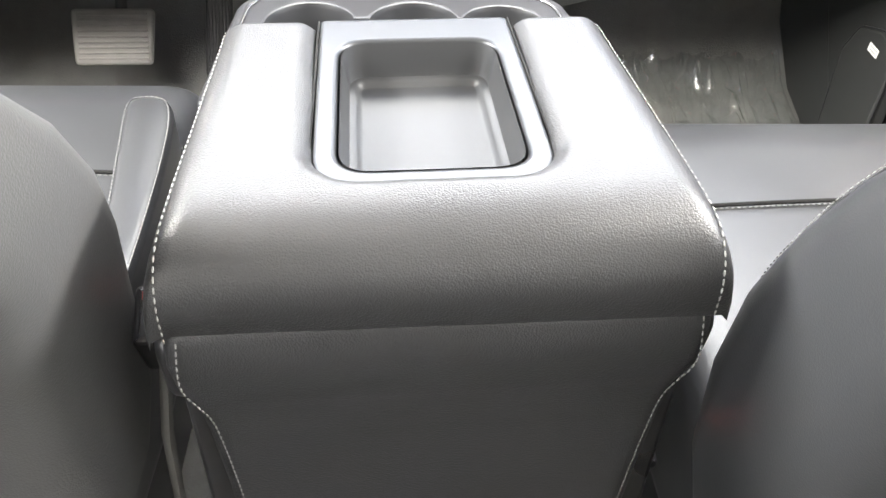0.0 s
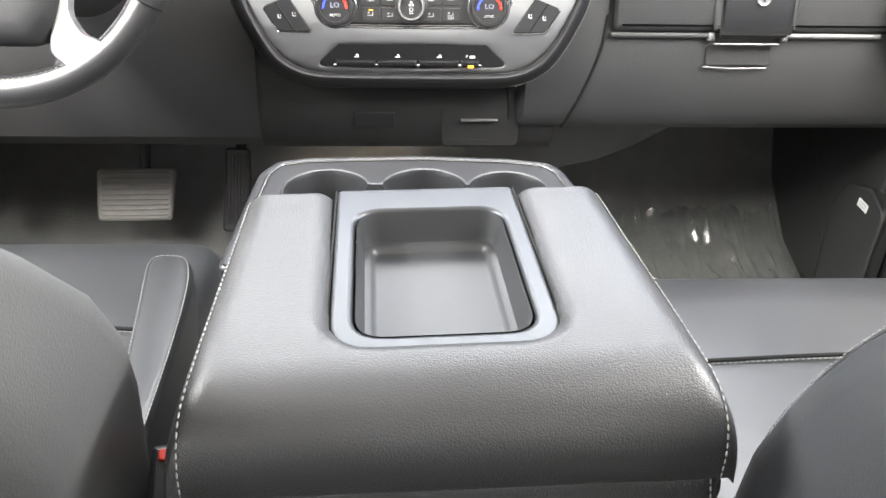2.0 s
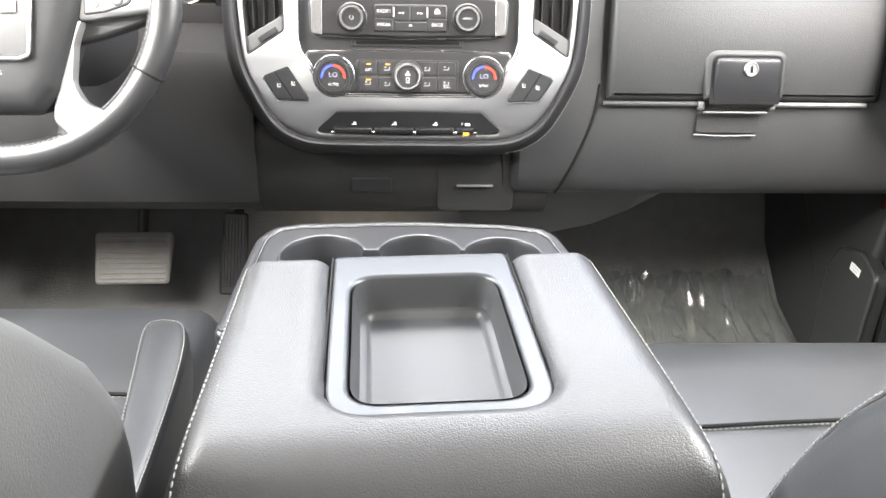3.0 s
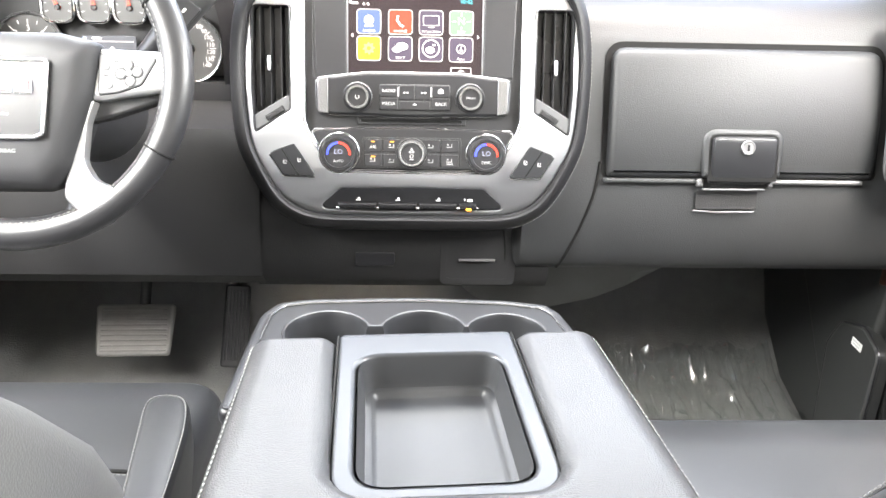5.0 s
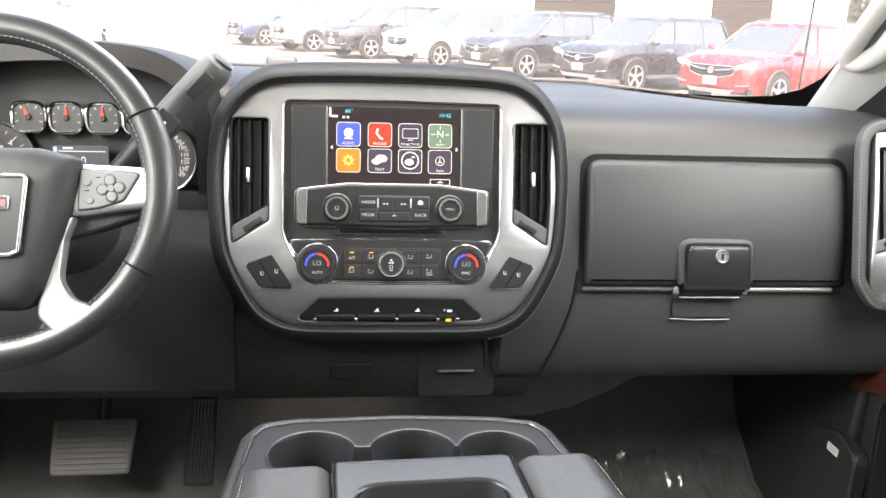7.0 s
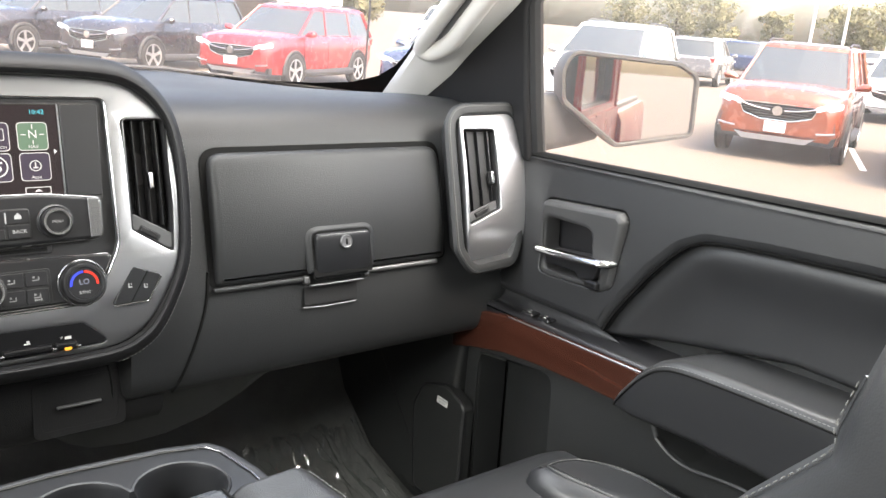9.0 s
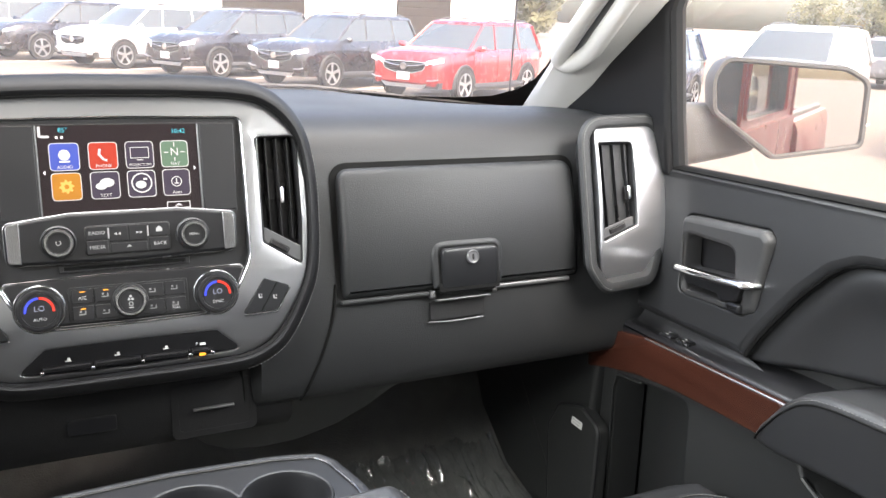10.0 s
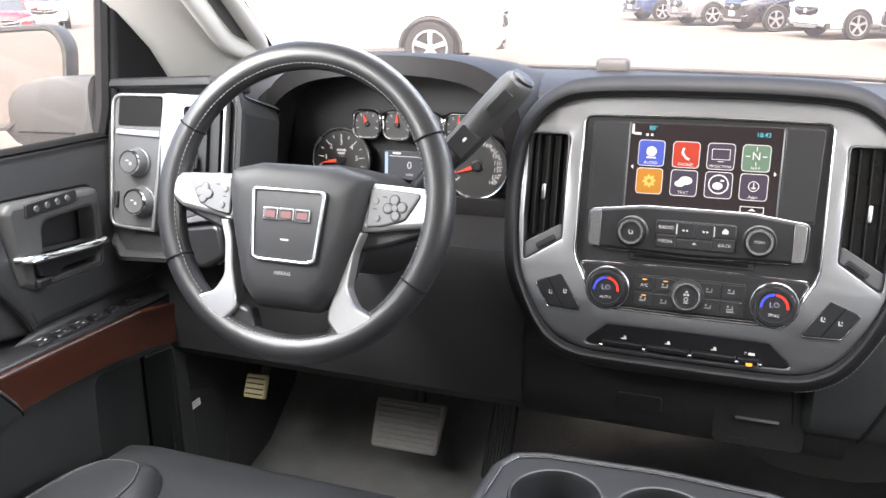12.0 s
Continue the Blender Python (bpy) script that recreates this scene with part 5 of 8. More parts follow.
for (src, y, k) in ((ao, 1.66, 0.45), (ao, 1.58, 0.70), (ao, 1.48, 0.88), (ao, 1.40, 0.97), (ao, 1.355, 1.0), (ao, 1.335, 0.995), (ai, 1.328, 1.035), (ai, 1.335, 1.0), (ai, 1.36, 0.985), (ai, 1.44, 0.97)):
    rings.append([Vector((p.x if p.z < 1.5 else -0.47 + (p.x + 0.47), y + 0.05 * ((p.x + 0.46) / 0.25) ** 2 * (1 if y < 1.45 else 0.3), (1.545 + (p.z - 1.545) * k) if p.z > 1.545 else p.z)) for p in src])
part("hood", loft(rings, False, False), HOOD_BLACK, cluster, "padded black hood over the gauges")
part("gauge_panel", loft([[Vector((p.x, 1.425 + 0.03 * ((p.x + 0.46) / 0.25) ** 2, p.z)) for p in ai], [Vector((p.x, 1.418, 1.415)) for p in ai]], False, False), PLASTIC, cluster)
CL = fr((-0.46, 1.402, 1.46), (1, 0, 0), (0, 0.12, 1))


def cl(x, z):
    return x + 0.46, z - 1.46


def gauge(x, z, r, name, marks, a0, a1, needle, squarish, label):
    cx, cy = cl(x, z)
    m = CL @ Matrix.Translation((cx, cy, 0.0))
    out = rrect(0, 0, 2 * r, 1.85 * r, r * 0.72, 8) if squarish else circle(0, 0, r, 40)
    g_ = part(name, plate(out, 0.002, 0.0006, m, 0.001), GAUGE_FACE, cluster, label)
    o2 = ccw(out)
    part("bezel", loft([[m @ Vector((q.x, q.y, h)) for q in inset(o2, d)] for d, h in ((-0.0006, 0.0), (-0.0006, 0.006), (0.0010, 0.0072), (0.0030, 0.0062), (0.0034, 0.003))], True, False), CHROME if squarish else KNOB_RING, g_)
    for i in range(marks):
        a = radians(lerp(a0, a1, i / (marks - 1)))
        r0, r1 = r * (0.62 if i % 2 == 0 else 0.70), r * 0.80
        c, s = math.cos(a), math.sin(a)
        w = 0.0006
        part("tick_mark", plate([(r0 * c - w * s, r0 * s + w * c), (r0 * c + w * s, r0 * s - w * c), (r1 * c + w * s, r1 * s - w * c), (r1 * c - w * s, r1 * s + w * c)], 0.0003, 0, m, 0.0034), LCD_WHITE, g_)
    a = radians(needle)
    c, s = math.cos(a), math.sin(a)
    w = r * (0.15 if squarish else 0.085)
    part("needle", plate([(-w * s - 0.1 * r * c, w * c - 0.1 * r * s), (w * s - 0.1 * r * c, -w * c - 0.1 * r * s), (r * 0.72 * c, r * 0.72 * s)], 0.0008, 0, m, 0.0052), NEEDLE, g_)
    part("needle_hub", lathe([(r * 0.17, 0.003), (r * 0.17, 0.006), (r * 0.12, 0.0072)], m, 18), SMOOTH_PLASTIC, g_)
    return g_, m


for x, nd in ((-0.5185, 112), (-0.4665, 92), (-0.4155, 95), (-0.3645, 92)):
    gauge(x, 1.5135, 0.0245, "small_gauge", 7, 200, -20, nd, True, "small squarish gauge with a red needle")
tach, tm = gauge(-0.564, 1.455, 0.051, "tachometer", 13, 215, -35, 190, False, "round engine speed gauge with a red needle")
for i, txt in enumerate("012345"):
    a = radians(215 - 250 * i / 6)
    part("number", words(txt, 0.0120, tm, 0.0275 * math.cos(a), 0.0275 * math.sin(a), 0.0036), LCD_WHITE, tach)
part("rpm_bars", bars([(0, 0.0155, 0.016, 0.0035), (0, 0.0105, 0.013, 0.003)], tm, 0.0034), GREY_PRINT, tach)
speed, sm = gauge(-0.335, 1.458, 0.051, "speedometer", 15, 215, -35, 200, False, "round speedometer with white numbers and a red needle")
for i, txt in enumerate(("80", "90", "100", "110", "120", "130", "140")):
    a = radians(58 - 98 * i / 6)
    part("number", words(txt, 0.0086, sm, 0.0330 * math.cos(a), 0.0370 * math.sin(a), 0.0036), LCD_WHITE, speed)
disp = part("driver_display", plate(rrect(*cl(-0.4495, 1.452), 0.078, 0.044, 0.003), 0.002, 0.0006, CL, 0.001), glow("driver_lcd", (0.10, 0.11, 0.13), 0.052), cluster, "small grey driver display")
part("display_tab", bars([(*cl(-0.4845, 1.455), 0.005, 0.034)], CL, 0.0034), glow("lcd_pale_blue", (0.35, 0.5, 0.9), 0.091), disp)
part("display_line", bars([(*cl(-0.447, 1.466), 0.066, 0.0012)], CL, 0.0034), LCD_WHITE, disp)
part("display_number", words("0", 0.017, CL, *cl(-0.4455, 1.452), 0.0035), LCD_WHITE, disp)
part("display_unit", words("MPH", 0.006, CL, *cl(-0.4455, 1.437), 0.0035), GREY_PRINT, disp)
part("display_bars", bars([(*cl(-0.467, 1.4705), 0.014, 0.003)], CL, 0.0034), GREY_PRINT, disp)

part("cluster_base", plate([(-0.71, 1.30), (-0.19, 1.30), (-0.19, 1.412), (-0.71, 1.412)], 0.01, 0.002, fr((0, 1.395, 0), (1, 0, 0), (0, 0, 1)), 0.0), HOOD_BLACK, cluster, "plain black panel below the gauges")

# ---------------------------------------------------------------- steering wheel, column and shift lever
WH = fr((-0.419, 1.0135, 1.490), (1, 0, 0), (0, 0.36, 1)) @ Matrix.Scale(0.965, 4)
wheel = thing("steering_wheel", WH.translation, "black leather steering wheel with silver spokes and stitching", "steering wheel")
R_ = 0.1765
rim = bmesh.new()
rings = []
for i in range(72):
    a = 2 * math.pi * i / 72
    thick = 0.0165 + 0.0015 * math.cos(2 * a) ** 2
    ring = []
    for j in range(14):
        b = 2 * math.pi * j / 14
        rr_, h = R_ + thick * math.cos(b), thick * 0.9 * math.sin(b)
        ring.append(WH @ Vector((rr_ * math.cos(a), 0.006 + rr_ * math.sin(a) * 0.975, h)))
    rings.append(ring)
rings.append(rings[0])
part("rim", loft(rings, True, False, rim), WHEEL_LEATHER, wheel, "black leather wrapped rim")
part("rim_stitching", stitches([WH @ Vector(((R_ - 0.0125) * math.cos(a), 0.006 + (R_ - 0.0125) * math.sin(a) * 0.975, 0.0115)) for a in [2 * math.pi * i / 90 for i in range(91)]], 0.0055, 0.0008), THREAD, wheel)
for a in (28, 152, 208, 332):
    a = radians(a)
    part("rim_seam", tube([WH @ Vector(((R_ + 0.0176 * math.cos(b)) * math.cos(a), 0.006 + (R_ + 0.0176 * math.cos(b)) * math.sin(a) * 0.975, 0.0164 * math.sin(b))) for b in [2 * math.pi * j / 16 for j in range(16)]], 0.0011, 5, True), SEAM, wheel)
WC = WH @ Matrix.Translation((0.008, -0.018, 0.0))
hub_out = rounded([(-0.094, 0.056), (-0.05, 0.066), (0.05, 0.066), (0.094, 0.056), (0.084, 0.0), (0.060, -0.078), (0.040, -0.102), (-0.040, -0.102), (-0.060, -0.078), (-0.084, 0.0)], [0.012, 0.02, 0.02, 0.012, 0.03, 0.02, 0.02, 0.02, 0.02, 0.03], 5)


hub = part("hub", loft([[WC @ Vector((p.x * k, -0.01 + (p.y + 0.01) * k, h)) for p in ccw(hub_out)] for k, h in ((0.96, -0.03), (1.0, 0.0), (0.995, 0.012), (0.95, 0.022), (0.86, 0.0285), (0.72, 0.0315), (0.5, 0.032))], True, True), HORN_COVER, wheel, "padded black horn cover")
emblem = rounded([(-0.048, 0.036), (0.048, 0.036), (0.042, -0.044), (0.032, -0.048), (-0.032, -0.048), (-0.042, -0.044)], [0.008, 0.008, 0.006, 0.006, 0.006, 0.006], 5)
part("emblem_plate", plate(emblem, 0.003, 0.001, WC, 0.0315), SMOOTH_PLASTIC, hub)
part("emblem_frame", plate(emblem, 0.006, 0.002, WC, 0.0315, holes=[inset(ccw(emblem), 0.0042)], hole_bevel=0.0015), CHROME, hub, "chrome emblem frame")
for x in (-0.0205, 0.0, 0.0205):
    part("badge_block", plate(rrect(x, 0.006, 0.0190, 0.0150, 0.002), 0.0025, 0.001, WC, 0.0345), CHROME, hub)
    part("badge_inlay", plate(rrect(x, 0.006, 0.0130, 0.0070, 0.001), 0.0008, 0, WC, 0.0368), RED_ENAMEL, hub, "red enamel badge block")
part("badge_mark", bars([(0.0, -0.022, 0.010, 0.002)], WC, 0.0348), GREY_PRINT, hub)
part("airbag_word", words("AIRBAG", 0.0062, WC, 0, -0.060, 0.0325), DIM_PRINT, hub)
for sgn in (1, -1):
    sp = rounded([(sgn * 0.080, 0.051), (sgn * 0.166, 0.048), (sgn * 0.181, 0.036), (sgn * 0.179, 0.018), (sgn * 0.160, 0.006), (sgn * 0.115, 0.000), (sgn * 0.093, -0.004), (sgn * 0.079, -0.004)], [0.004, 0.012, 0.012, 0.012, 0.012, 0.012, 0.004, 0.004], 4)
    spoke = part("spoke", plate(sp, 0.016, 0.006, WC, -0.004), WHITE_SPOKE, wheel, "bright silver spoke")
    kp = rounded([(sgn * 0.090, 0.0445), (sgn * 0.151, 0.0415), (sgn * 0.134, 0.012), (sgn * 0.110, 0.004), (sgn * 0.089, 0.001)], [0.003, 0.004, 0.010, 0.008, 0.003], 4)
    part("button_pad", plate(kp, 0.004, 0.002, WC, 0.0108), BUTTON_GREY, spoke, "grey pad of control buttons")
    kq = ccw(kp)
    part("pad_gap", tube([WC @ Vector((p.x, p.y, 0.0125)) for p in kq], 0.0007, 5, True), SEAM, spoke)
    cx_, cr_ = (0.122, 0.0085) if sgn > 0 else (0.127, 0.0065)
    for k in range(4):
        a = radians(90 * k + 8 * sgn)
        C = WC @ Matrix.Translation((sgn * cx_ + cr_ * math.cos(a), 0.0245 + cr_ * math.sin(a), 0.0146))
        part("pad_button", lathe([(0.0056, -0.001), (0.0052, 0.0012), (0.0040, 0.0018)], C, 18), BUTTON_GREY, spoke)
        part("button_gap", lathe([(0.0063, 0.0), (0.0063, 0.0004), (0.0057, 0.0004)], C, 18, caps=False), SEAM, spoke)
    C = WC @ Matrix.Translation((sgn * cx_, 0.0245, 0.0146))
    part("center_button", lathe([(0.0040, -0.001), (0.0038, 0.0016), (0.003, 0.0020)], C, 16), BUTTON_GREY, spoke)
    for x, y in ((0.098, 0.031), (0.101, 0.012)):
        part("small_button", lathe([(0.0042, 0), (0.0040, 0.0016), (0.003, 0.0020)], WC @ Matrix.Translation((sgn * x, y, 0.0142)), 14), BUTTON_GREY, spoke)
    for x, y in ((0.098, 0.022), (0.109, 0.036)):
        part("pad_mark", bars([(sgn * x, y, 0.0050, 0.0009)], WC, 0.0148), SEAM, spoke)
    lo = rounded([(sgn * 0.083, -0.0045), (sgn * 0.094, -0.0045), (sgn * 0.085, -0.029), (sgn * 0.081, -0.070), (sgn * 0.093, -0.090), (sgn * 0.117, -0.098), (sgn * 0.124, -0.106), (sgn * 0.114, -0.119), (sgn * 0.078, -0.126), (sgn * 0.060, -0.108), (sgn * 0.061, -0.094), (sgn * 0.070, -0.060), (sgn * 0.075, -0.024)],
                 [0.003, 0.003, 0.02, 0.02, 0.02, 0.008, 0.006, 0.008, 0.012, 0.012, 0.01, 0.03, 0.02], 4)
    lo = [p + Vector((-0.009, 0.0)) for p in lo]
    part("lower_spoke", plate(lo, 0.018, 0.003, WC, -0.005), WHITE_SPOKE, wheel, "bright silver lower spoke")
    bridge = rounded([(sgn * 0.054, -0.106), (sgn * 0.070, -0.100), (sgn * 0.108, -0.104), (sgn * 0.118, -0.106), (sgn * 0.096, -0.134), (sgn * 0.050, -0.156), (sgn * 0.040, -0.142)], [0.01, 0.01, 0.01, 0.004, 0.01, 0.01, 0.012], 4)
    part("rim_bridge", plate(bridge, 0.018, 0.006, WC, -0.012), WHEEL_LEATHER, wheel, "leather web between spoke and rim")
    back_l = rounded([(sgn * 0.060, 0.05), (sgn * 0.176, 0.044), (sgn * 0.176, 0.006), (sgn * 0.10, -0.02), (sgn * 0.06, -0.03)], 0.01, 4)
    part("spoke_back", plate(back_l, 0.018, 0.004, WC, -0.022), LEATHER, wheel)
part("column_shroud", loft([[WH @ Vector((r * math.cos(a), r * math.sin(a) - 0.005, h)) for a in [2 * math.pi * i / 32 for i in range(32)]] for r, h in ((0.045, -0.02), (0.058, -0.04), (0.066, -0.09), (0.070, -0.16), (0.072, -0.24))], True, True), PLASTIC, wheel)

lever = thing("shift_lever", (-0.262, 1.12, 1.52), "black column shift lever with a thumb button", "shift lever")
p0, p1 = Vector((-0.383, 1.22, 1.436)), Vector((-0.213, 1.215, 1.614))
d_ = (p1 - p0).normalized()
part("stem", tube([p0, p0.lerp(p1, 0.3), p0.lerp(p1, 0.48)], [0.0125, 0.0145, 0.018], 14), SMOOTH_PLASTIC, lever)
part("grip", tube([p0.lerp(p1, t) for t in (0.44, 0.455, 0.52, 0.62, 0.72, 0.84, 0.93, 0.975, 0.99)], [0.0190, 0.0212, 0.0225, 0.0230, 0.0236, 0.0240, 0.0240, 0.0220, 0.017], 18, flat=0.82), LEVER_BLACK, lever, "ribless black grip")
part("end_button", tube([p0.lerp(p1, 0.985), p0.lerp(p1, 1.003), p0.lerp(p1, 1.012)], [0.0180, 0.0175, 0.012], 18, flat=0.8), PLASTIC, lever)
nn = (Vector((-0.05, 0.1, 1.69)) - p0.lerp(p1, 0.85)).normalized()
uu = d_
vv = nn.cross(uu).normalized()
LM = fr(p0.lerp(p1, 0.85), uu, vv)
part("thumb_button", plate(rrect(0, 0, 0.036, 0.0145, 0.002), 0.0228, 0.001, LM, 0.0), PLASTIC, lever)
LM2 = fr(p0.lerp(p1, 0.57), uu, vv)
part("tow_button", plate(rrect(0, 0, 0.036, 0.029, 0.003), 0.0218, 0.001, LM2, 0.0), PLASTIC, lever)
part("button_seam", tube([LM2 @ Vector((-0.018 * s_, y, 0.0222)) for s_, y in ((1, -0.014), (1, 0.014))], 0.0008, 5), SEAM, lever)
part("tow_sign", bars([(0.004, 0.0, 0.006, 0.003)], LM2, 0.0219), WHITE_LABEL, lever)

# ---------------------------------------------------------------- console between the seats
CX = 0.008
console = thing("armrest_console", (CX, 0.77, 0.86), "black leather centre armrest console with a storage tray in its lid", "armrest")


def lid_half(y):
    return lerp(0.1620, 0.1475, (y - 0.5) / 0.27)


# lid: one padded skin, rolled over at its edges and sunk round the tray


def roll(d, r, h, p=2.0):
    """Drop of an edge rolled with radius r and height h, at the distance d from the edge."""
    return h * (1 - max(0.0, 1 - (1 - max(0.0, d) / r) ** p) ** (1 / p)) if d < r else 0.0


def tray_gap(x, y, hx=0.0748, y0=0.5585, r=0.030):
    """Distance from the tray's opening, which runs on to the front; negative inside."""
    qx, qy = abs(x) - hx + r, (y0 - y) + r
    return math.hypot(max(qx, 0), max(qy, 0)) + min(max(qx, qy), 0) - r


def lid_top(x, y):
    h = lid_half(y)
    base = 1.3385 - 0.004 * max(0.0, (0.575 - y) / 0.09) ** 2 - 0.0045 * min(1.0, max(0.0, (y - 0.54) / 0.2))
    dr = math.sqrt(roll(h + 0.006 - abs(x), 0.028, 0.036) ** 2 + roll(y - 0.4865, 0.056, 0.054, 2.5) ** 2 + roll(0.771 - y, 0.016, 0.030) ** 2)
    t = tray_gap(x, y)
    soft = 0.010 * max(0.0, 1 - max(0.0, t) / 0.016) ** 2
    cut = 0.062 * min(1.0, max(0.0, -t / 0.004 + 0.3)) if t < 0.0012 else 0.0
    return base - min(dr, 0.066) - soft - cut


lid_b = bmesh.new()
NX, NY = 150, 150
gx = [math.sin(math.pi / 2 * (-1 + 2 * i / NX)) * 0.35 + (-1 + 2 * i / NX) * 0.65 for i in range(NX + 1)]
gy = [0.4865 + 0.2845 * (0.75 * j / NY + 0.25 * 0.5 * (1 - math.cos(math.pi * j / NY))) for j in range(NY + 1)]
top_v = [[lid_b.verts.new((CX + s * (lid_half(y) + 0.006), y, lid_top(s * (lid_half(y) + 0.006), y))) for y in gy] for s in gx]
for i in range(NX):
    for j in range(NY):
        lid_b.faces.new((top_v[i][j], top_v[i + 1][j], top_v[i + 1][j + 1], top_v[i][j + 1]))
rim_v = [top_v[i][0] for i in range(NX + 1)] + [top_v[NX][j] for j in range(1, NY + 1)] + [top_v[i][NY] for i in range(NX - 1, -1, -1)] + [top_v[0][j] for j in range(NY - 1, 0, -1)]
low_v = [lid_b.verts.new((v.co.x + (CX - v.co.x) * 0.02, v.co.y + (0.0015 if v.co.y < 0.6 else -0.0015), 1.2765 - 0.02 * (v.co.x - CX))) for v in rim_v]
wall(lid_b, low_v, rim_v)
lid = part("lid", lid_b, LEATHER, console, "padded black leather lid", sharp=70)
for sgn in (1, -1):
    line = [(CX + sgn * (lid_half(y) - 0.004), y, lid_top(lid_half(y) - 0.004, y)) for y in (0.4868, 0.488, 0.491, 0.496, 0.505, 0.52, 0.55, 0.62, 0.70, 0.752, 0.766)]
    line = [(line[0][0], 0.4865, 1.275)] + line
    part("stitching", stitches(smooth_path(line, 6), 0.0058, 0.0007, lift=(sgn * 0.001, -0.0002, 0.0006)), THREAD, lid)
TM = fr((CX, 0.0, 1.3245), (1, 0, 0), (0, 1, 0.004))
rim_o = rounded([(-0.0735, 0.769), (0.0735, 0.769), (0.0765, 0.557), (-0.0765, 0.557)], [0.004, 0.004, 0.030, 0.030], 8)
well = rounded([(-0.0590, 0.733), (0.0590, 0.733), (0.0610, 0.571), (-0.0610, 0.571)], 0.023, 8)
tray = part("tray_frame", plate(rim_o, 0.016, 0.003, TM, -0.014, holes=[well], hole_bevel=0.004), TRAY_RIM, console, "satin metal tray frame")
wl = ccw(well)


def tray_ring(d, h):
    return [TM @ Vector((p.x, p.y, h)) for p in inset(wl, d)]


part("tray_well", loft([tray_ring(d, h) for d, h in ((0.0015, 0.000), (0.003, -0.004), (0.0055, -0.021), (0.0070, -0.0245), (0.0110, -0.0252), (0.0130, -0.0270), (0.0150, -0.0292), (0.0165, -0.0295))] + [[TM @ Vector((q.x * k, 0.652 + (q.y - 0.652) * k, -0.0295)) for q in inset(wl, 0.0165)] for k in (0.8, 0.4, 0.02)], True, True, first=False), TRAY_METAL, console, "dark satin storage well")
part("frame_front", plate(rounded([(-0.0725, -0.050), (0.0725, -0.050), (0.0725, 0.002), (-0.0725, 0.002)], 0.004, 3), 0.006, 0.002, fr((CX, 0.771, 1.3245), (-1, 0, 0), (0, -0.15, 1)), -0.002), TRAY_RIM, console)
for sgn in (1, -1):
    part("tray_gap", tube([TM @ Vector((sgn * x, y, 0.0005)) for x, y in ((0.0742, 0.769), (0.0756, 0.70), (0.0778, 0.585), (0.072, 0.565), (0.055, 0.5555))], 0.0010, 6), SEAM, console)

# rear of the console: folded seat back with a leather cover
rings = []
for z, h, y0, y1 in ((1.2810, 0.158, 0.494, 0.765), (1.2740, 0.162, 0.490, 0.765), (1.268, 0.165, 0.4875, 0.765), (1.245, 0.166, 0.486, 0.76), (1.228, 0.164, 0.487, 0.76), (1.212, 0.159, 0.490, 0.76), (1.195, 0.156, 0.494, 0.755), (1.17, 0.154, 0.496, 0.75), (1.10, 0.150, 0.497, 0.745), (1.00, 0.147, 0.50, 0.74), (0.90, 0.147, 0.50, 0.74)):
    sec = rounded([(-h, y0), (h, y0), (h + 0.004, y1), (-h - 0.004, y1)], [0.016, 0.016, 0.02, 0.02], 5)
    rings.append([Vector((CX + p[0], p[1], z)) for p in sec])
body = part("console_body", loft(rings), LEATHER, console, "black leather console body", sharp=60)
for sgn in (1, -1):
    line = [(CX + sgn * x, y, z) for x, y, z in ((0.154, 0.4880, 1.274), (0.1570, 0.4845, 1.248), (0.1560, 0.4850, 1.232), (0.1500, 0.488, 1.214), (0.1460, 0.4920, 1.196), (0.1435, 0.494, 1.17), (0.139, 0.495, 1.10), (0.136, 0.498, 1.0))]
    part("stitching", stitches(smooth_path(line, 6), 0.0058, 0.0007, lift=(0, -0.0008, 0)), THREAD, body)
    side = rounded([(0.50, 1.258), (0.66, 1.258), (0.66, 1.18), (0.55, 1.165), (0.508, 1.20)], 0.02, 5)
    mm = fr((CX + sgn * 0.163, 0, 0), (0, sgn, 0), (0, 0, 1))
    part("hinge_cover", plate([(p.x * sgn, p.y) for p in side], 0.016, 0.008, mm, -0.004), SMOOTH_PLASTIC, body, "smooth black hinge cover")
    mm = fr((CX + sgn * 0.150, 0.497, 0.0), (1, 0, 0), (0, 0, 1))
    part("hinge_bracket", plate(rounded([(sgn * -0.012, 1.205), (sgn * 0.018, 1.215), (sgn * 0.020, 1.02), (sgn * -0.010, 1.02)], 0.01, 4), 0.012, 0.004, mm, -0.03), SMOOTH_PLASTIC, body)

# cup holder tray in front of the lid
CM = fr((0.0, 0.0, 1.262), (1, 0, 0), (0, 1, 0))
cup_out = rounded([(-0.172, 0.75), (0.176, 0.75), (0.170, 0.885), (0.159, 0.936), (0.146, 0.957), (0.100, 0.968), (0.0, 0.975), (-0.118, 0.968), (-0.150, 0.958), (-0.164, 0.930), (-0.167, 0.875)], [0.01, 0.01, 0.05, 0.02, 0.02, 0.05, 0.3, 0.05, 0.02, 0.02, 0.05], 6)
cups = thing("cup_holder_tray", (0.0, 0.86, 0.9), "dark satin cup holder tray with three joined round wells", "cup holder")
CUPS = ((-0.090, 0.894, 0.0420), (0.009, 0.895, 0.0430), (0.094, 0.892, 0.0400))
SLOT_FRONT, SLOT_BACK = 0.904, 0.872


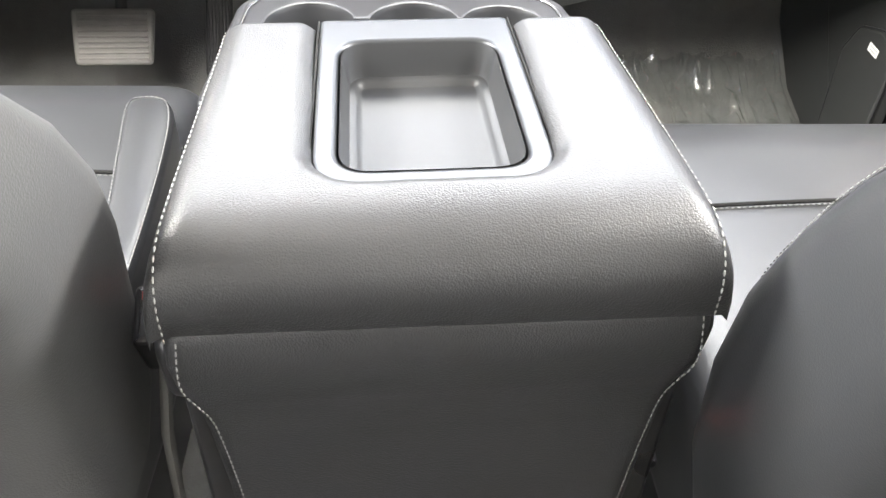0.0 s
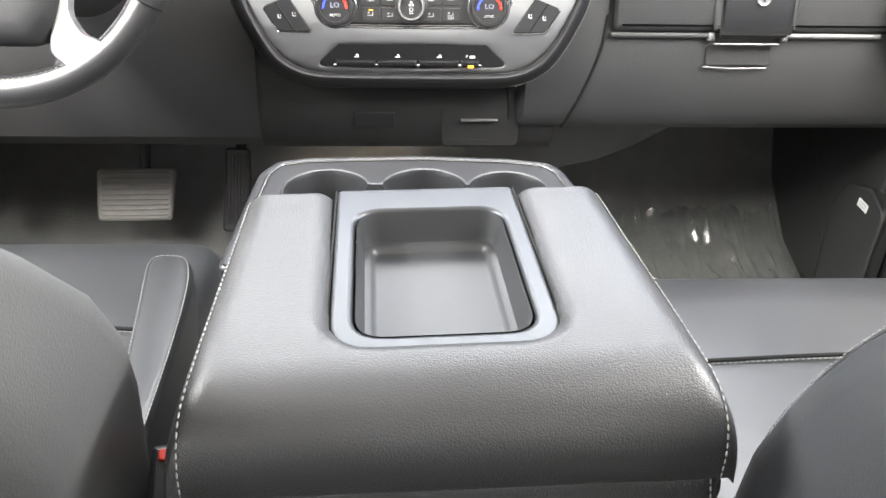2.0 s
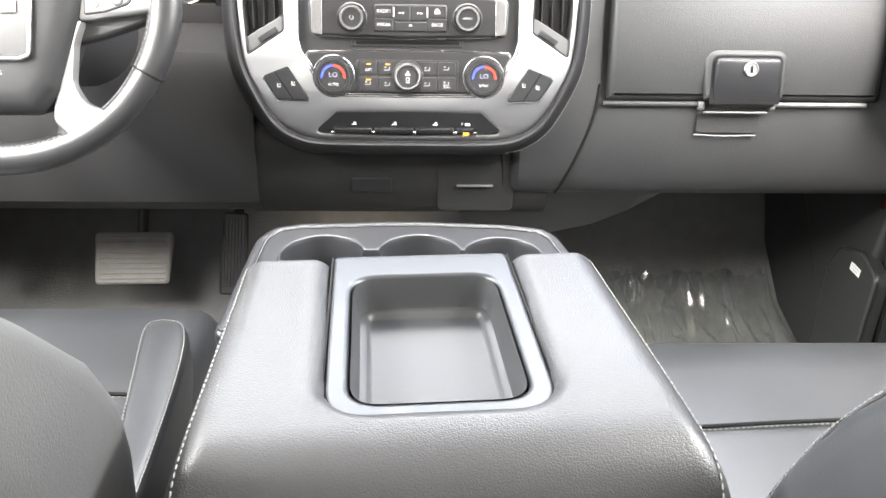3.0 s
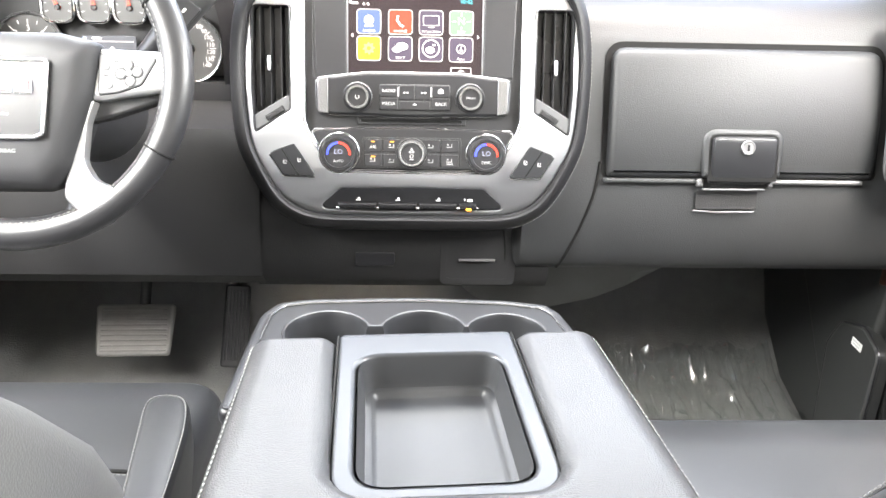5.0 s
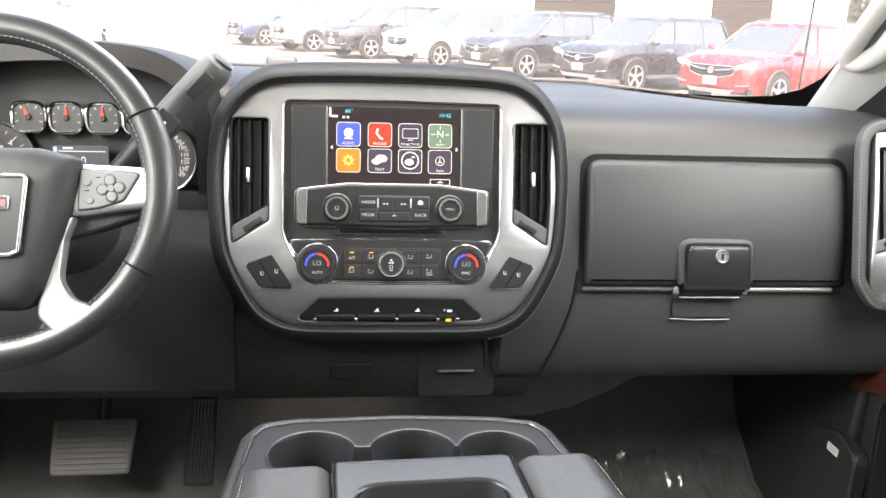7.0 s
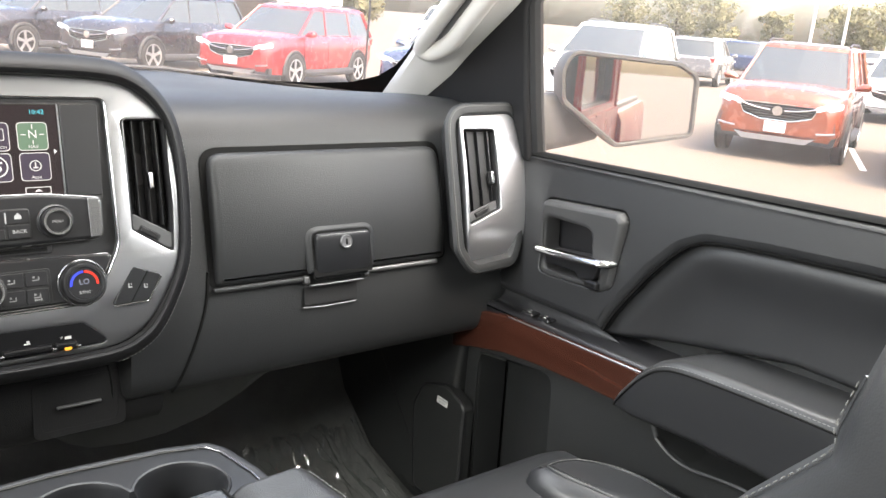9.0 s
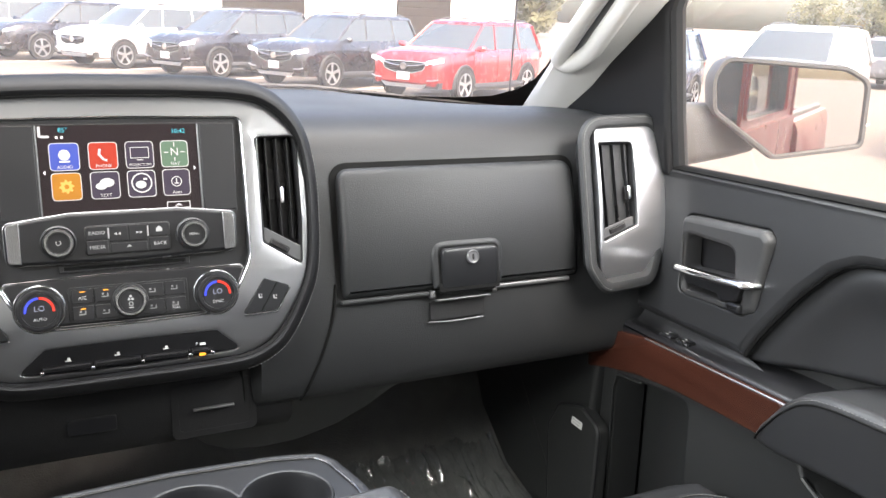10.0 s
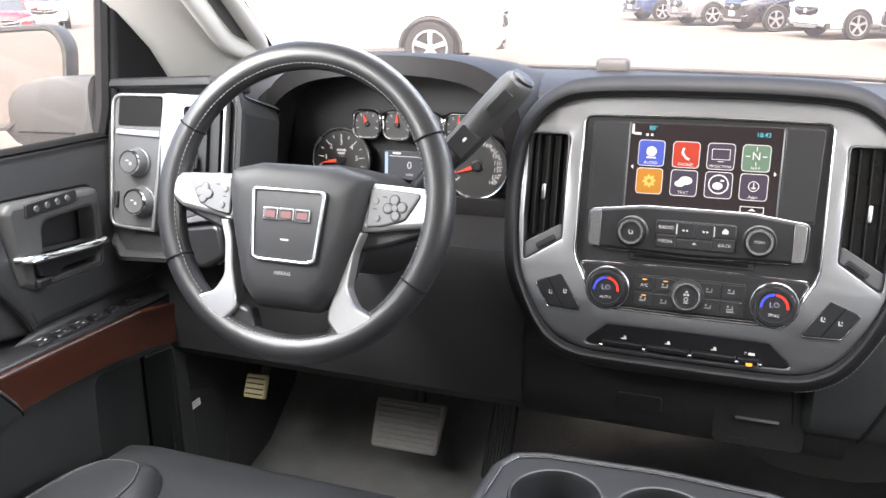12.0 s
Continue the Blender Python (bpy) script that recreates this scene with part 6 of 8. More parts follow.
def well_outline(grow=0.0):
    """The joined outline of the three wells and the slots between them."""
    def run(y, sign):
        out = []
        for k, (cx, cy, r) in (list(enumerate(CUPS)) if sign > 0 else list(enumerate(CUPS))[::-1]):
            r += grow
            dy = max(-r, min(r, y - cy))
            edge_a = math.degrees(math.asin(dy / r))
            first = 180 - edge_a if sign > 0 else edge_a
            last = edge_a if sign > 0 else 180 - edge_a
            if sign > 0:
                a0, a1 = (180 if k == 0 else first), (0 if k == 2 else last)
            else:
                a0, a1 = (0 if k == 2 else first), (-180 if k == 0 else -180 - edge_a)
            out += [Vector((cx + r * math.cos(radians(lerp(a0, a1, i / 18))), cy + r * math.sin(radians(lerp(a0, a1, i / 18))))) for i in range(19)]
        return out
    pts = run(SLOT_FRONT + grow, 1) + run(SLOT_BACK - grow, -1)
    keep = [pts[0]]
    for p in pts[1:]:
        if (p - keep[-1]).length > 1e-4:
            keep.append(p)
    if (keep[0] - keep[-1]).length < 1e-4:
        keep.pop()
    return keep


part("tray_top", plate(cup_out, 0.012, 0.005, CM, -0.012, holes=[ccw(well_outline(0.004))], hole_bevel=0.0), CUP_PLASTIC, cups)
co = ccw(cup_out)
part("raised_lip", loft([[CM @ Vector((p.x, p.y, h)) for p in inset(co, d)] for d, h in ((0.002, -0.003), (0.004, 0.0012), (0.008, 0.0022), (0.0115, 0.0008), (0.0130, -0.001))], True, False), CUP_PLASTIC, cups, "rounded raised lip of the tray")
part("bright_edge", tube([CM @ Vector((p.x, p.y, 0.0012)) for p in inset(co, 0.0125) if p.y > 0.76], 0.0009, 6), KNOB_RING, cups, "thin bright line round the edge")
part("tray_skirt", loft([[CM @ Vector((p.x, p.y, h)) for p in inset(co, d)] for d, h in ((0.0005, -0.006), (0.002, -0.03), (0.008, -0.09), (0.012, -0.40))], True, False), SMOOTH_PLASTIC, cups)
wells = part("cup_well", loft([[CM @ Vector((p.x, p.y, h)) for p in q] for q, h in ((ccw(well_outline(0.0046)), -0.001), (ccw(well_outline(0.0030)), 0.0012), (ccw(well_outline(0.0008)), 0.0006), (ccw(well_outline(-0.0015)), -0.004), (ccw(well_outline(-0.0040)), -0.060), (ccw(well_outline(-0.0060)), -0.066))], True, True, first=False), CUP_PLASTIC, cups, "three deep round wells joined by slots")
for k, (x, y, r) in enumerate(CUPS):
    for a in ((-14, 194) if k == 1 else ((-14,) if k == 0 else (194,))):
        a = radians(a)
        q = CM @ Vector((x + (r + 0.001) * math.cos(a), y + (r + 0.001) * math.sin(a), -0.030))
        w_ = Vector((-math.cos(a), -math.sin(a), 0)) * 0.004
        part("finger", tube([q + Vector((0, 0, 0.022)), q + w_ * 0.7 + Vector((0, 0, 0.018)), q + w_ * 1.3 + Vector((0, 0, 0.006)), q + w_ + Vector((0, 0, -0.014)), q + Vector((0, 0, -0.030))], [0.003, 0.0065, 0.0078, 0.007, 0.005], 12), SMOOTH_PLASTIC, wells)


# the console is turned a little to fit the camera's view
console.rotation_euler = (0, 0, radians(3.4))


# ---------------------------------------------------------------- front seats
def seat(xi, xo, y_front, label, back_in, bolsters):
    """A front seat: xi inner and xo outer side (signed), y_front the front edge of the cushion, back_in the inner side of the backrest."""
    s = thing("front_seat", ((xi + xo) / 2, 0.7, FLOOR_Z), label, "car seat", "front seats")
    d = 1 if xo > xi else -1
    w = abs(xo - xi)
    mid = (xi + xo) / 2
    # cushion base
    rings = []
    for y, zt, zb, k in ((0.42, 1.085, 0.94, 0.96), (0.50, 1.10, 0.92, 1.0), (0.70, 1.10, 0.90, 1.0), (y_front - 0.10, 1.112, 0.90, 1.0), (y_front - 0.045, 1.108, 0.905, 0.995), (y_front - 0.016, 1.09, 0.92, 0.98), (y_front, 1.06, 0.95, 0.96), (y_front - 0.004, 1.01, 0.97, 0.94)):
        h = w / 2 * k
        sec = rounded([(-h, zb), (h, zb), (h, zt), (-h, zt)], [0.03, 0.03, 0.045, 0.045], 6)
        rings.append([Vector((mid + p[0], y, p[1])) for p in sec])
    part("cushion", loft(rings), SEAT_LEATHER, s, "black leather seat cushion", sharp=60)
    # raised side bolsters, each sewn round with a piped seam
    for outline, soft, seam_in in bolsters:
        bm_frame = fr((mid, 0.75, 1.062), (1, 0, 0), (0, 1, 0.02))
        loop = ccw(smooth_path([(a - mid, b - 0.75, 0) for a, b in outline], 4, True))
        loop = [Vector((p.x, p.y)) for p in loop]
        bo = part("bolster", plate(loop, 0.073, soft, bm_frame), SEAT_LEATHER, s, "rounded leather side bolster", sharp=70, every=True)
        drop = soft * (1 - math.sqrt(max(0.0, 1 - (1 - min(1.0, seam_in / soft)) ** 2)))
        line = [bm_frame @ Vector((p.x, p.y, 0.073 - drop)) for p in inset(loop, seam_in) if p.y > -0.16]
        part("piping", tube(line, 0.0016, 6, True), SEAT_LEATHER, bo)
        part("stitching", stitches([p + Vector((0, 0, 0.0014)) for p in line], 0.006, 0.0007), THREAD, bo)
    yq = y_front - (0.215 if d < 0 else 0.195)
    xa, xb = xi + d * (0.058 if d < 0 else 0.012), xo - d * 0.085
    line = [(xa, yq - 0.004, 1.1085), (mid, yq + 0.006, 1.1115), (xb, yq, 1.1085)]
    part("cross_seam", tube(smooth_path(line, 6), 0.0022, 6), SEAM, s)
    part("cross_stitching", stitches([(a, b - 0.006, c + 0.0006) for a, b, c in smooth_path(line, 6)], 0.006, 0.0008), THREAD, s)
    # backrest: a leaning rounded shell with side bolsters
    mid, w = (back_in + xo) / 2, abs(xo - back_in)
    fw = 0.095 if d < 0 else 0.016
    BACK = [(z, y + fw * min(1.0, max(0.1, (1.64 - z) / 0.40)), th, k, r) for z, y, th, k, r in ((1.02, 0.530, 0.17, 0.97, 0.05), (1.08, 0.556, 0.19, 1.0, 0.055), (1.16, 0.566, 0.195, 1.0, 0.06), (1.24, 0.554, 0.19, 1.0, 0.06), (1.32, 0.525, 0.175, 1.0, 0.06), (1.38, 0.494, 0.165, 0.998, 0.058),
            (1.44, 0.455, 0.15, 0.99, 0.055), (1.495, 0.413, 0.14, 0.98, 0.052), (1.51, 0.413, 0.14, 0.975, 0.052), (1.54, 0.408, 0.135, 0.965, 0.05), (1.59, 0.400, 0.13, 0.93, 0.05), (1.64, 0.388, 0.12, 0.86, 0.045), (1.675, 0.375, 0.10, 0.76, 0.035), (1.69, 0.360, 0.06, 0.64, 0.02))]
    rings = []
    for z, yf, th, k, r in BACK:
        h = w / 2 * k
        e = h + (0.036 * min(1.0, max(0.0, (z - 1.20) / 0.16)) if d < 0 else 0.0)
        sec = rounded([(-h, yf - th), (e, yf - th), (e, yf - 0.012), (e - 0.055, yf), (e - 0.10, yf - 0.028), (-h + 0.10, yf - 0.028), (-h + 0.055, yf), (-h, yf - 0.012)], [r, r, 0.035, 0.04, 0.04, 0.04, 0.04, 0.035], 5)
        rings.append([Vector((mid + p[0], p[1], z)) for p in sec])
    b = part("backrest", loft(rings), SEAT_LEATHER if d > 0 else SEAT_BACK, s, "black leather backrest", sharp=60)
    for sg_ in (1, -1):
        line = [(mid + sg_ * (w / 2 * k - 0.018), yf - 0.009, z) for z, yf, th, k, r in BACK[1:10]]
        part("stitching", stitches(smooth_path(line, 6), 0.0055, 0.0005, lift=(sg_ * 0.001, 0.0022, 0.0)), THREAD, b)
        part("edge_seam", tube(smooth_path(line, 6), 0.0013, 6), SEAT_LEATHER, b)
    line = [(mid + x * w / 2, y, z) for x, y, z in ((-0.80, 0.416, 1.500), (-0.5, 0.388, 1.500), (0, 0.386, 1.500), (0.5, 0.388, 1.500), (0.80, 0.416, 1.500))]
    part("cross_seam", tube(smooth_path(line, 5), 0.003, 6), SEAM, b)
    part("seat_frame", plate(rrect((xi + xo) / 2, (0.42 + y_front) / 2 - 0.02, w - 0.06, y_front - 0.50, 0.03), 0.13, 0.01, fr((0, 0, FLOOR_Z), (1, 0, 0), (0, 1, 0)), 0.0), SMOOTH_PLASTIC, s)
    return s


seat(-0.243, -0.765, 1.085, "black leather driver seat with stitched bolsters", -0.213, (
    ([(-0.234, 0.46), (-0.235, 0.60), (-0.236, 0.74), (-0.241, 0.86), (-0.249, 0.93), (-0.263, 0.965), (-0.292, 0.970), (-0.306, 0.952), (-0.297, 0.88), (-0.280, 0.76), (-0.268, 0.62), (-0.264, 0.46)], 0.010, 0.004),
    ([(-0.765, 0.46), (-0.766, 0.78), (-0.755, 0.90), (-0.735, 0.955), (-0.700, 0.985), (-0.645, 0.986), (-0.618, 0.955), (-0.606, 0.90), (-0.615, 0.75), (-0.625, 0.46)], 0.030, 0.026)))
seat(0.238, 0.700, 1.003, "black leather passenger seat with stitched bolsters", 0.226, (
    ([(0.700, 0.46), (0.702, 0.76), (0.690, 0.85), (0.655, 0.902), (0.612, 0.925), (0.565, 0.920), (0.556, 0.88), (0.580, 0.80), (0.598, 0.70), (0.610, 0.46)], 0.030, 0.026),))

buckle = thing("seat_belt_buckle", (-0.175, 0.64, 1.14), "seat belt buckle with a red release button", "seat belt buckle")
BM_ = fr((-0.187, 0.600, 1.175), (1, 0.1, 0), (0, 1, 0.35))
part("buckle_case", plate(rrect(0, 0, 0.034, 0.05, 0.006), 0.05, 0.006, BM_, -0.05), SMOOTH_PLASTIC, buckle)
part("release_button", plate(rrect(0, 0.014, 0.020, 0.010, 0.003), 0.004, 0.0015, BM_, -0.001), BUCKLE_RED, buckle, "red release button")
part("stalk", tube([(-0.187, 0.60, 1.14), (-0.195, 0.575, 1.06), (-0.20, 0.56, 0.93)], 0.010, 8, flat=0.5), BELT, buckle)
copy_thing(buckle, pose(0.198, 0.60, 1.03))

# ---------------------------------------------------------------- pedals and foot wells
brake = thing("brake_pedal", (-0.483, 1.447, 0.90), "wide brake pedal with a ribbed grey rubber pad", "pedal")
BP = fr((-0.483, 1.447, 0.959), (1, 0.03, 0), (0, 0.55, 0.83)) @ Matrix.Scale(1.05, 4)
part("pad", plate(rounded([(-0.062, -0.043), (0.056, -0.043), (0.064, 0.043), (-0.064, 0.043)], 0.008, 4), 0.014, 0.004, BP), RUBBER, brake)
for i in range(9):
    part("rib", box((0, -0.034 + 0.0085 * i, 0.0152), (0.108, 0.0038, 0.004), 0.0014, BP), RUBBER, brake)
part("arm", tube([BP @ Vector((0.01, 0.02, -0.002)), Vector((-0.470, 1.53, 1.09)), Vector((-0.462, 1.55, 1.25))], [0.009, 0.010, 0.010], 8, flat=0.5), DARK_STEEL, brake)
gas = thing("accelerator_pedal", (-0.303, 1.42, 0.90), "narrow ribbed accelerator pedal", "pedal")
GP = fr((-0.303, 1.425, 0.985), (1, 0, -0.04), (0.16, 0.42, 0.88))
part("pad", plate(rounded([(-0.024, -0.075), (0.024, -0.075), (0.021, 0.068), (-0.021, 0.068)], 0.007, 4), 0.010, 0.004, GP), PLASTIC, gas)
for i in range(7):
    part("rib", box((-0.0165 + 0.0055 * i, -0.002, 0.0105), (0.0022, 0.12, 0.003), 0.001, GP), SMOOTH_PLASTIC, gas)
part("arm", tube([GP @ Vector((0, 0.03, -0.002)), Vector((-0.29, 1.52, 1.12)), Vector((-0.29, 1.56, 1.2))], 0.009, 8), DARK_STEEL, gas)
pbrake = thing("parking_brake_pedal", (-0.72, 1.33, 1.03), "small parking brake pedal with worn yellowish markings", "pedal")
PP = fr((-0.722, 1.335, 1.055), (1, 0.05, 0), (0.0, 0.5, 0.86))
part("pad", plate(rrect(0, 0, 0.040, 0.042, 0.005), 0.010, 0.003, PP), LABEL_YELLOW, pbrake)
for i in range(4):
    part("rib", box((0.0, -0.014 + 0.009 * i, 0.0105), (0.034, 0.0025, 0.002), 0.0008, PP), SMOOTH_PLASTIC, pbrake)
part("arm", tube([PP @ Vector((0, 0, -0.002)), Vector((-0.70, 1.44, 1.16)), Vector((-0.70, 1.5, 1.3))], 0.008, 8), DARK_STEEL, pbrake)

# clear protective film left on the passenger carpet
film = bmesh.new()
nx, ny = 120, 110
vs = [[None] * ny for _ in range(nx)]
for i in range(nx):
    for j in range(ny):
        x, y = 0.30 + 0.40 * i / (nx - 1), 0.98 + 0.56 * j / (ny - 1)
        z = FLOOR_Z + 0.013 + max(0, y - 1.36) ** 2 * 1.6 + 0.09 * math.exp(-(x / 0.16) ** 4)
        z += 0.050 * abs(noise.noise((x * 26, y * 6, 1.7))) + 0.030 * abs(noise.noise((x * 70, y * 15, 4.1)))
        vs[i][j] = film.verts.new((x, y, z))
for i in range(nx - 1):
    for j in range(ny - 1):
        film.faces.new((vs[i][j], vs[i + 1][j], vs[i + 1][j + 1], vs[i][j + 1]))
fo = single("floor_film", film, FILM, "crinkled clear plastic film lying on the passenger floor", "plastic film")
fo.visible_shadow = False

# ---------------------------------------------------------------- front doors


def front_door(side, idx):
    """A front door seen from inside; side 1 is the passenger's, -1 the driver's. Outlines are given as (y, z)."""
    X = 0.80 if side > 0 else 0.865
    # frame whose normal points into the cab
    m = fr((side * X, 0, 0), (0, -side, 0), (0, 0, 1))

    def P(pts, r=0.0, n=5):
        q = [(-side * y, z) for y, z in pts]
        return rounded(q, r, n) if r else [Vector(p) for p in q]
    d = thing("door_%d" % idx, (side * X, 0.8, 0.6), "black front door panel with leather armrest and reddish wood trim", "car door", kind="structure")
    zs = 0.0 if side > 0 else 0.030
    dz = 0.0 if side > 0 else 0.026      # the driver's door is raised a little to fit the camera's view
    lean = fr((side * (X - 0.136), 0, 0), (0, -side, 0), (side * 0.10, 0, 1))

    def Q(pts, r=0.0, n=5):
        return P([(y, z + dz) for y, z in pts], r, n)
    base = P([(1.30, 0.62), (0.30, 0.62), (0.30, 1.500 + zs), (1.245, 1.478 + zs)])
    part("door_skin", plate(base, 0.02, 0.0, m, -0.034), LOWER_PLASTIC, d)
    body = P([(1.45, 0.5), (-1.28, 0.5), (-1.28, 1.44), (1.45, 1.44)])
    part("outer_skin", plate(body, 0.02, 0.0, m, -0.125), TRUCK_PAINT, d, "deep red painted outer door skin")
    part("outer_handle", tube([(side * (X + 0.128), y, 1.30) for y in (0.52, 0.48, 0.40, 0.32, 0.28)], [0.010, 0.017, 0.018, 0.017, 0.010], 10), CHROME, d, "chrome outside handle")
    part("door_gap", tube([(side * (X + 0.1255), 0.26, z) for z in (0.52, 0.9, 1.44)], 0.004, 5), SEAM, d)
    # upper trim: the sill roll and the handle area, standing proud of the recessed insert
    edge = [(0.992, 1.262), (0.978, 1.292), (0.959, 1.323), (0.926, 1.371), (0.888, 1.413), (0.853, 1.431), (0.763, 1.441), (0.55, 1.455), (0.28, 1.478)]
    up = P([(1.255, 1.4835 + zs), (1.255, 1.255 + dz)] + [(y, z + dz) for y, z in edge[:-1]] + [(0.30, 1.476 + dz), (0.30, 1.524 + zs)],
           [0.004, 0.004, 0.006, 0.02, 0.03, 0.05, 0.05, 0.05, 0.1, 0.2, 0.004, 0.004], 6)
    up = [Vector((p.x, p.y * 1.004)) for p in up]
    hb = Q([(1.146, 1.428), (0.990, 1.441), (0.978, 1.430), (0.985, 1.328), (1.006, 1.316), (1.134, 1.311)], [0.016, 0.012, 0.012, 0.012, 0.012, 0.012], 5)
    part("upper_trim", plate(up, 0.034, 0.013, lean, 0.0, holes=[[Vector((p.x, p.y * 1.004)) for p in hb]], hole_bevel=0.003), DOOR_LEATHER, d, "soft black upper door trim", sharp=50)
    part("glass_seal", tube([(side * (X + 0.016), y, z + zs) for y, z in ((1.24, 1.483), (0.9, 1.497), (0.3, 1.522))], 0.004, 6), SEAM, d)
    part("sill_seal", tube([(side * (X - 0.004), y, z + zs) for y, z in ((1.25, 1.4840), (0.9, 1.4990), (0.3, 1.5245))], 0.013, 8, flat=0.5, up=(0, 0, 1)), SEAM, d)
    # release handle in its bezel
    hin = Q([(1.132, 1.403), (1.036, 1.405), (1.030, 1.362), (1.128, 1.350)], [0.012, 0.016, 0.008, 0.008], 5)
    hlow = Q([(1.124, 1.338), (1.010, 1.346), (1.016, 1.328), (1.118, 1.321)], 0.006, 4)
    bez = part("handle_bezel", plate(hb, 0.034, 0.009, m, 0.006, holes=[hin, hlow], hole_bevel=0.007), LEVER_BLACK, d, "dark grey handle bezel")
    part("cup_back", plate(inset(ccw(hb), 0.004), 0.002, 0, m, 0.000), SMOOTH_PLASTIC, bez)
    hp = [(side * (X - dx), y, z + dz) for dx, y, z in ((0.030, 1.140, 1.351), (0.046, 1.132, 1.352), (0.053, 1.10, 1.355), (0.054, 1.05, 1.360), (0.053, 1.004, 1.365), (0.047, 0.994, 1.366), (0.034, 0.990, 1.366))]
    part("handle", tube(smooth_path(hp, 4), 0.0088, 10, flat=0.72), CHROME, bez, "chrome door release handle")
    part("pull_lever", plate(Q([(1.120, 1.352), (1.004, 1.362), (1.012, 1.336), (1.040, 1.328), (1.050, 1.337), (1.112, 1.334)], 0.006, 4), 0.012, 0.003, m, 0.036), SMOOTH_PLASTIC, bez)
    part("lock_tab", box((-side * 1.018, 1.326 + dz, 0.040), (0.026, 0.014, 0.014), 0.004, m), SMOOTH_PLASTIC, bez)
    if side < 0:
        mem = part("memory_switch", plate(P([(1.098, 1.461), (1.010, 1.461), (1.008, 1.443), (1.097, 1.444)], 0.003, 4), 0.0035, 0.001, m, 0.0395), SMOOTH_PLASTIC, bez, "seat memory switch strip")
        for k in range(4):
            part("memory_button", lathe([(0.0045, 0), (0.004, 0.0018), (0.002, 0.002)], m @ Matrix.Translation((-side * (1.026 + 0.018 * k), 1.452 + 0.0004 * k, 0.0430)), 12), SWITCH_GREY, mem)

    def edge_z(y):
        for (ya, za), (yb, zb) in zip(edge, edge[1:]):
            if yb <= y <= ya:
                return lerp(za, zb, (ya - y) / (ya - yb))
        return edge[0][1] if y > 0.9 else edge[-1][1]

    def depth(y, z):
        """Height over the door's plane of the insert: pinched in at its seam, full in the middle, cut in above the armrest."""
        dmin = 1.0
        for (ya, za), (yb, zb) in zip(edge, edge[1:]):
            ex, ez = yb - ya, zb - za
            t = min(1.0, max(0.0, ((y - ya) * ex + (z - za) * ez) / (ex * ex + ez * ez)))
            dmin = min(dmin, math.hypot(y - ya - t * ex, z - za - t * ez))
        h = 0.018 * math.exp(-((dmin - 0.018) / 0.035) ** 2) - 0.002
        cut = 1.304 - 0.20 * max(0.0, y - 0.72) ** 1.0
        k = min(1.0, max(0.0, (cut + 0.010 - z) / 0.020))
        return h - 0.034 * k * k * (3 - 2 * k) + 0.10 * (1.36 - z) * (1 - k)
    ib = bmesh.new()
    ys, zz = [0.999 - 0.012 * i for i in range(60)], [1.225 + 0.005 * i for i in range(54)]
    gv = [[ib.verts.new((side * (X - depth(y, z)), y, z + dz)) for z in zz] for y in ys]
    for i in range(len(ys) - 1):
        for j in range(len(zz) - 1):
            if zz[j] < max(edge_z(ys[i]), edge_z(ys[i + 1])) + 0.022:
                ib.faces.new((gv[i][j], gv[i + 1][j], gv[i + 1][j + 1], gv[i][j + 1]))
    for v in [v for v in ib.verts if not v.link_faces]:
        ib.verts.remove(v)
    part("insert", ib, DOOR_LEATHER, d, "full black leather insert", sharp=80)
    part("insert_seam", tube(smooth_path([lean @ Vector((-side * y, (z + dz) * 1.004, 0.026)) for y, z in edge], 6), 0.0030, 6), SEAM, d)
    # switch ledge with wood band below
    led = Q([(1.262, 1.2375), (0.868, 1.2545), (0.868, 1.238), (1.262, 1.213)], 0.005, 4)
    part("switch_ledge", plate(led, 0.082, 0.008, m, -0.014), SMOOTH_PLASTIC, d, "smooth black switch ledge")
    part("ledge_fillet", loft([[Vector((side * (X - 0.0275 - 0.040 * k * (1 - math.cos(radians(a)))), y, dz + 1.2385 + (1.255 - y) * 0.043 + 0.040 * k * (1 - math.sin(radians(a))))) for a in range(0, 91, 15)]
                               for y, k in ((1.255, 0.55), (1.10, 0.55), (1.045, 0.48), (1.01, 0.36), (0.985, 0.18), (0.965, 0.01))], False, False), DOOR_LEATHER, d)
    n_sw = 2 if side > 0 else 6
    for k in range(n_sw):
        y = 1.128 - 0.036 * k if side > 0 else 1.160 - 0.034 * k
        zt = 1.2385 + (1.262 - y) * 0.043 + dz
        pb = fr((side * (X - 0.050), y, zt), (0, 1, -0.043), (-1, 0, 0))
        part("window_switch", plate(rrect(0, 0, 0.026, 0.020, 0.004), 0.006, 0.003, pb, -0.0025), SMOOTH_PLASTIC, d)
        part("switch_mark", bars([(0, 0.004, 0.006, 0.0016), (0.003, -0.004, 0.004, 0.0016)], pb, 0.0036), WHITE_LABEL, d)
        part("switch_edge", tube([pb @ Vector((-0.009, 0.0085, 0.0034)), pb @ Vector((0.009, 0.0085, 0.0034))], 0.0008, 5), KNOB_RING, d)
    wood = Q([(1.285, 1.209), (1.152, 1.2345), (0.881, 1.2475), (0.915, 1.190), (0.988, 1.187), (1.078, 1.181), (1.157, 1.171), (1.234, 1.152), (1.285, 1.135)], [0.006, 0.0, 0.006, 0.004, 0.0, 0.0, 0.0, 0.0, 0.006], 4)
    part("wood_trim", plate(wood, 0.072, 0.0025, m, -0.008 + 0.014), WOOD, d, "glossy reddish brown wood trim")
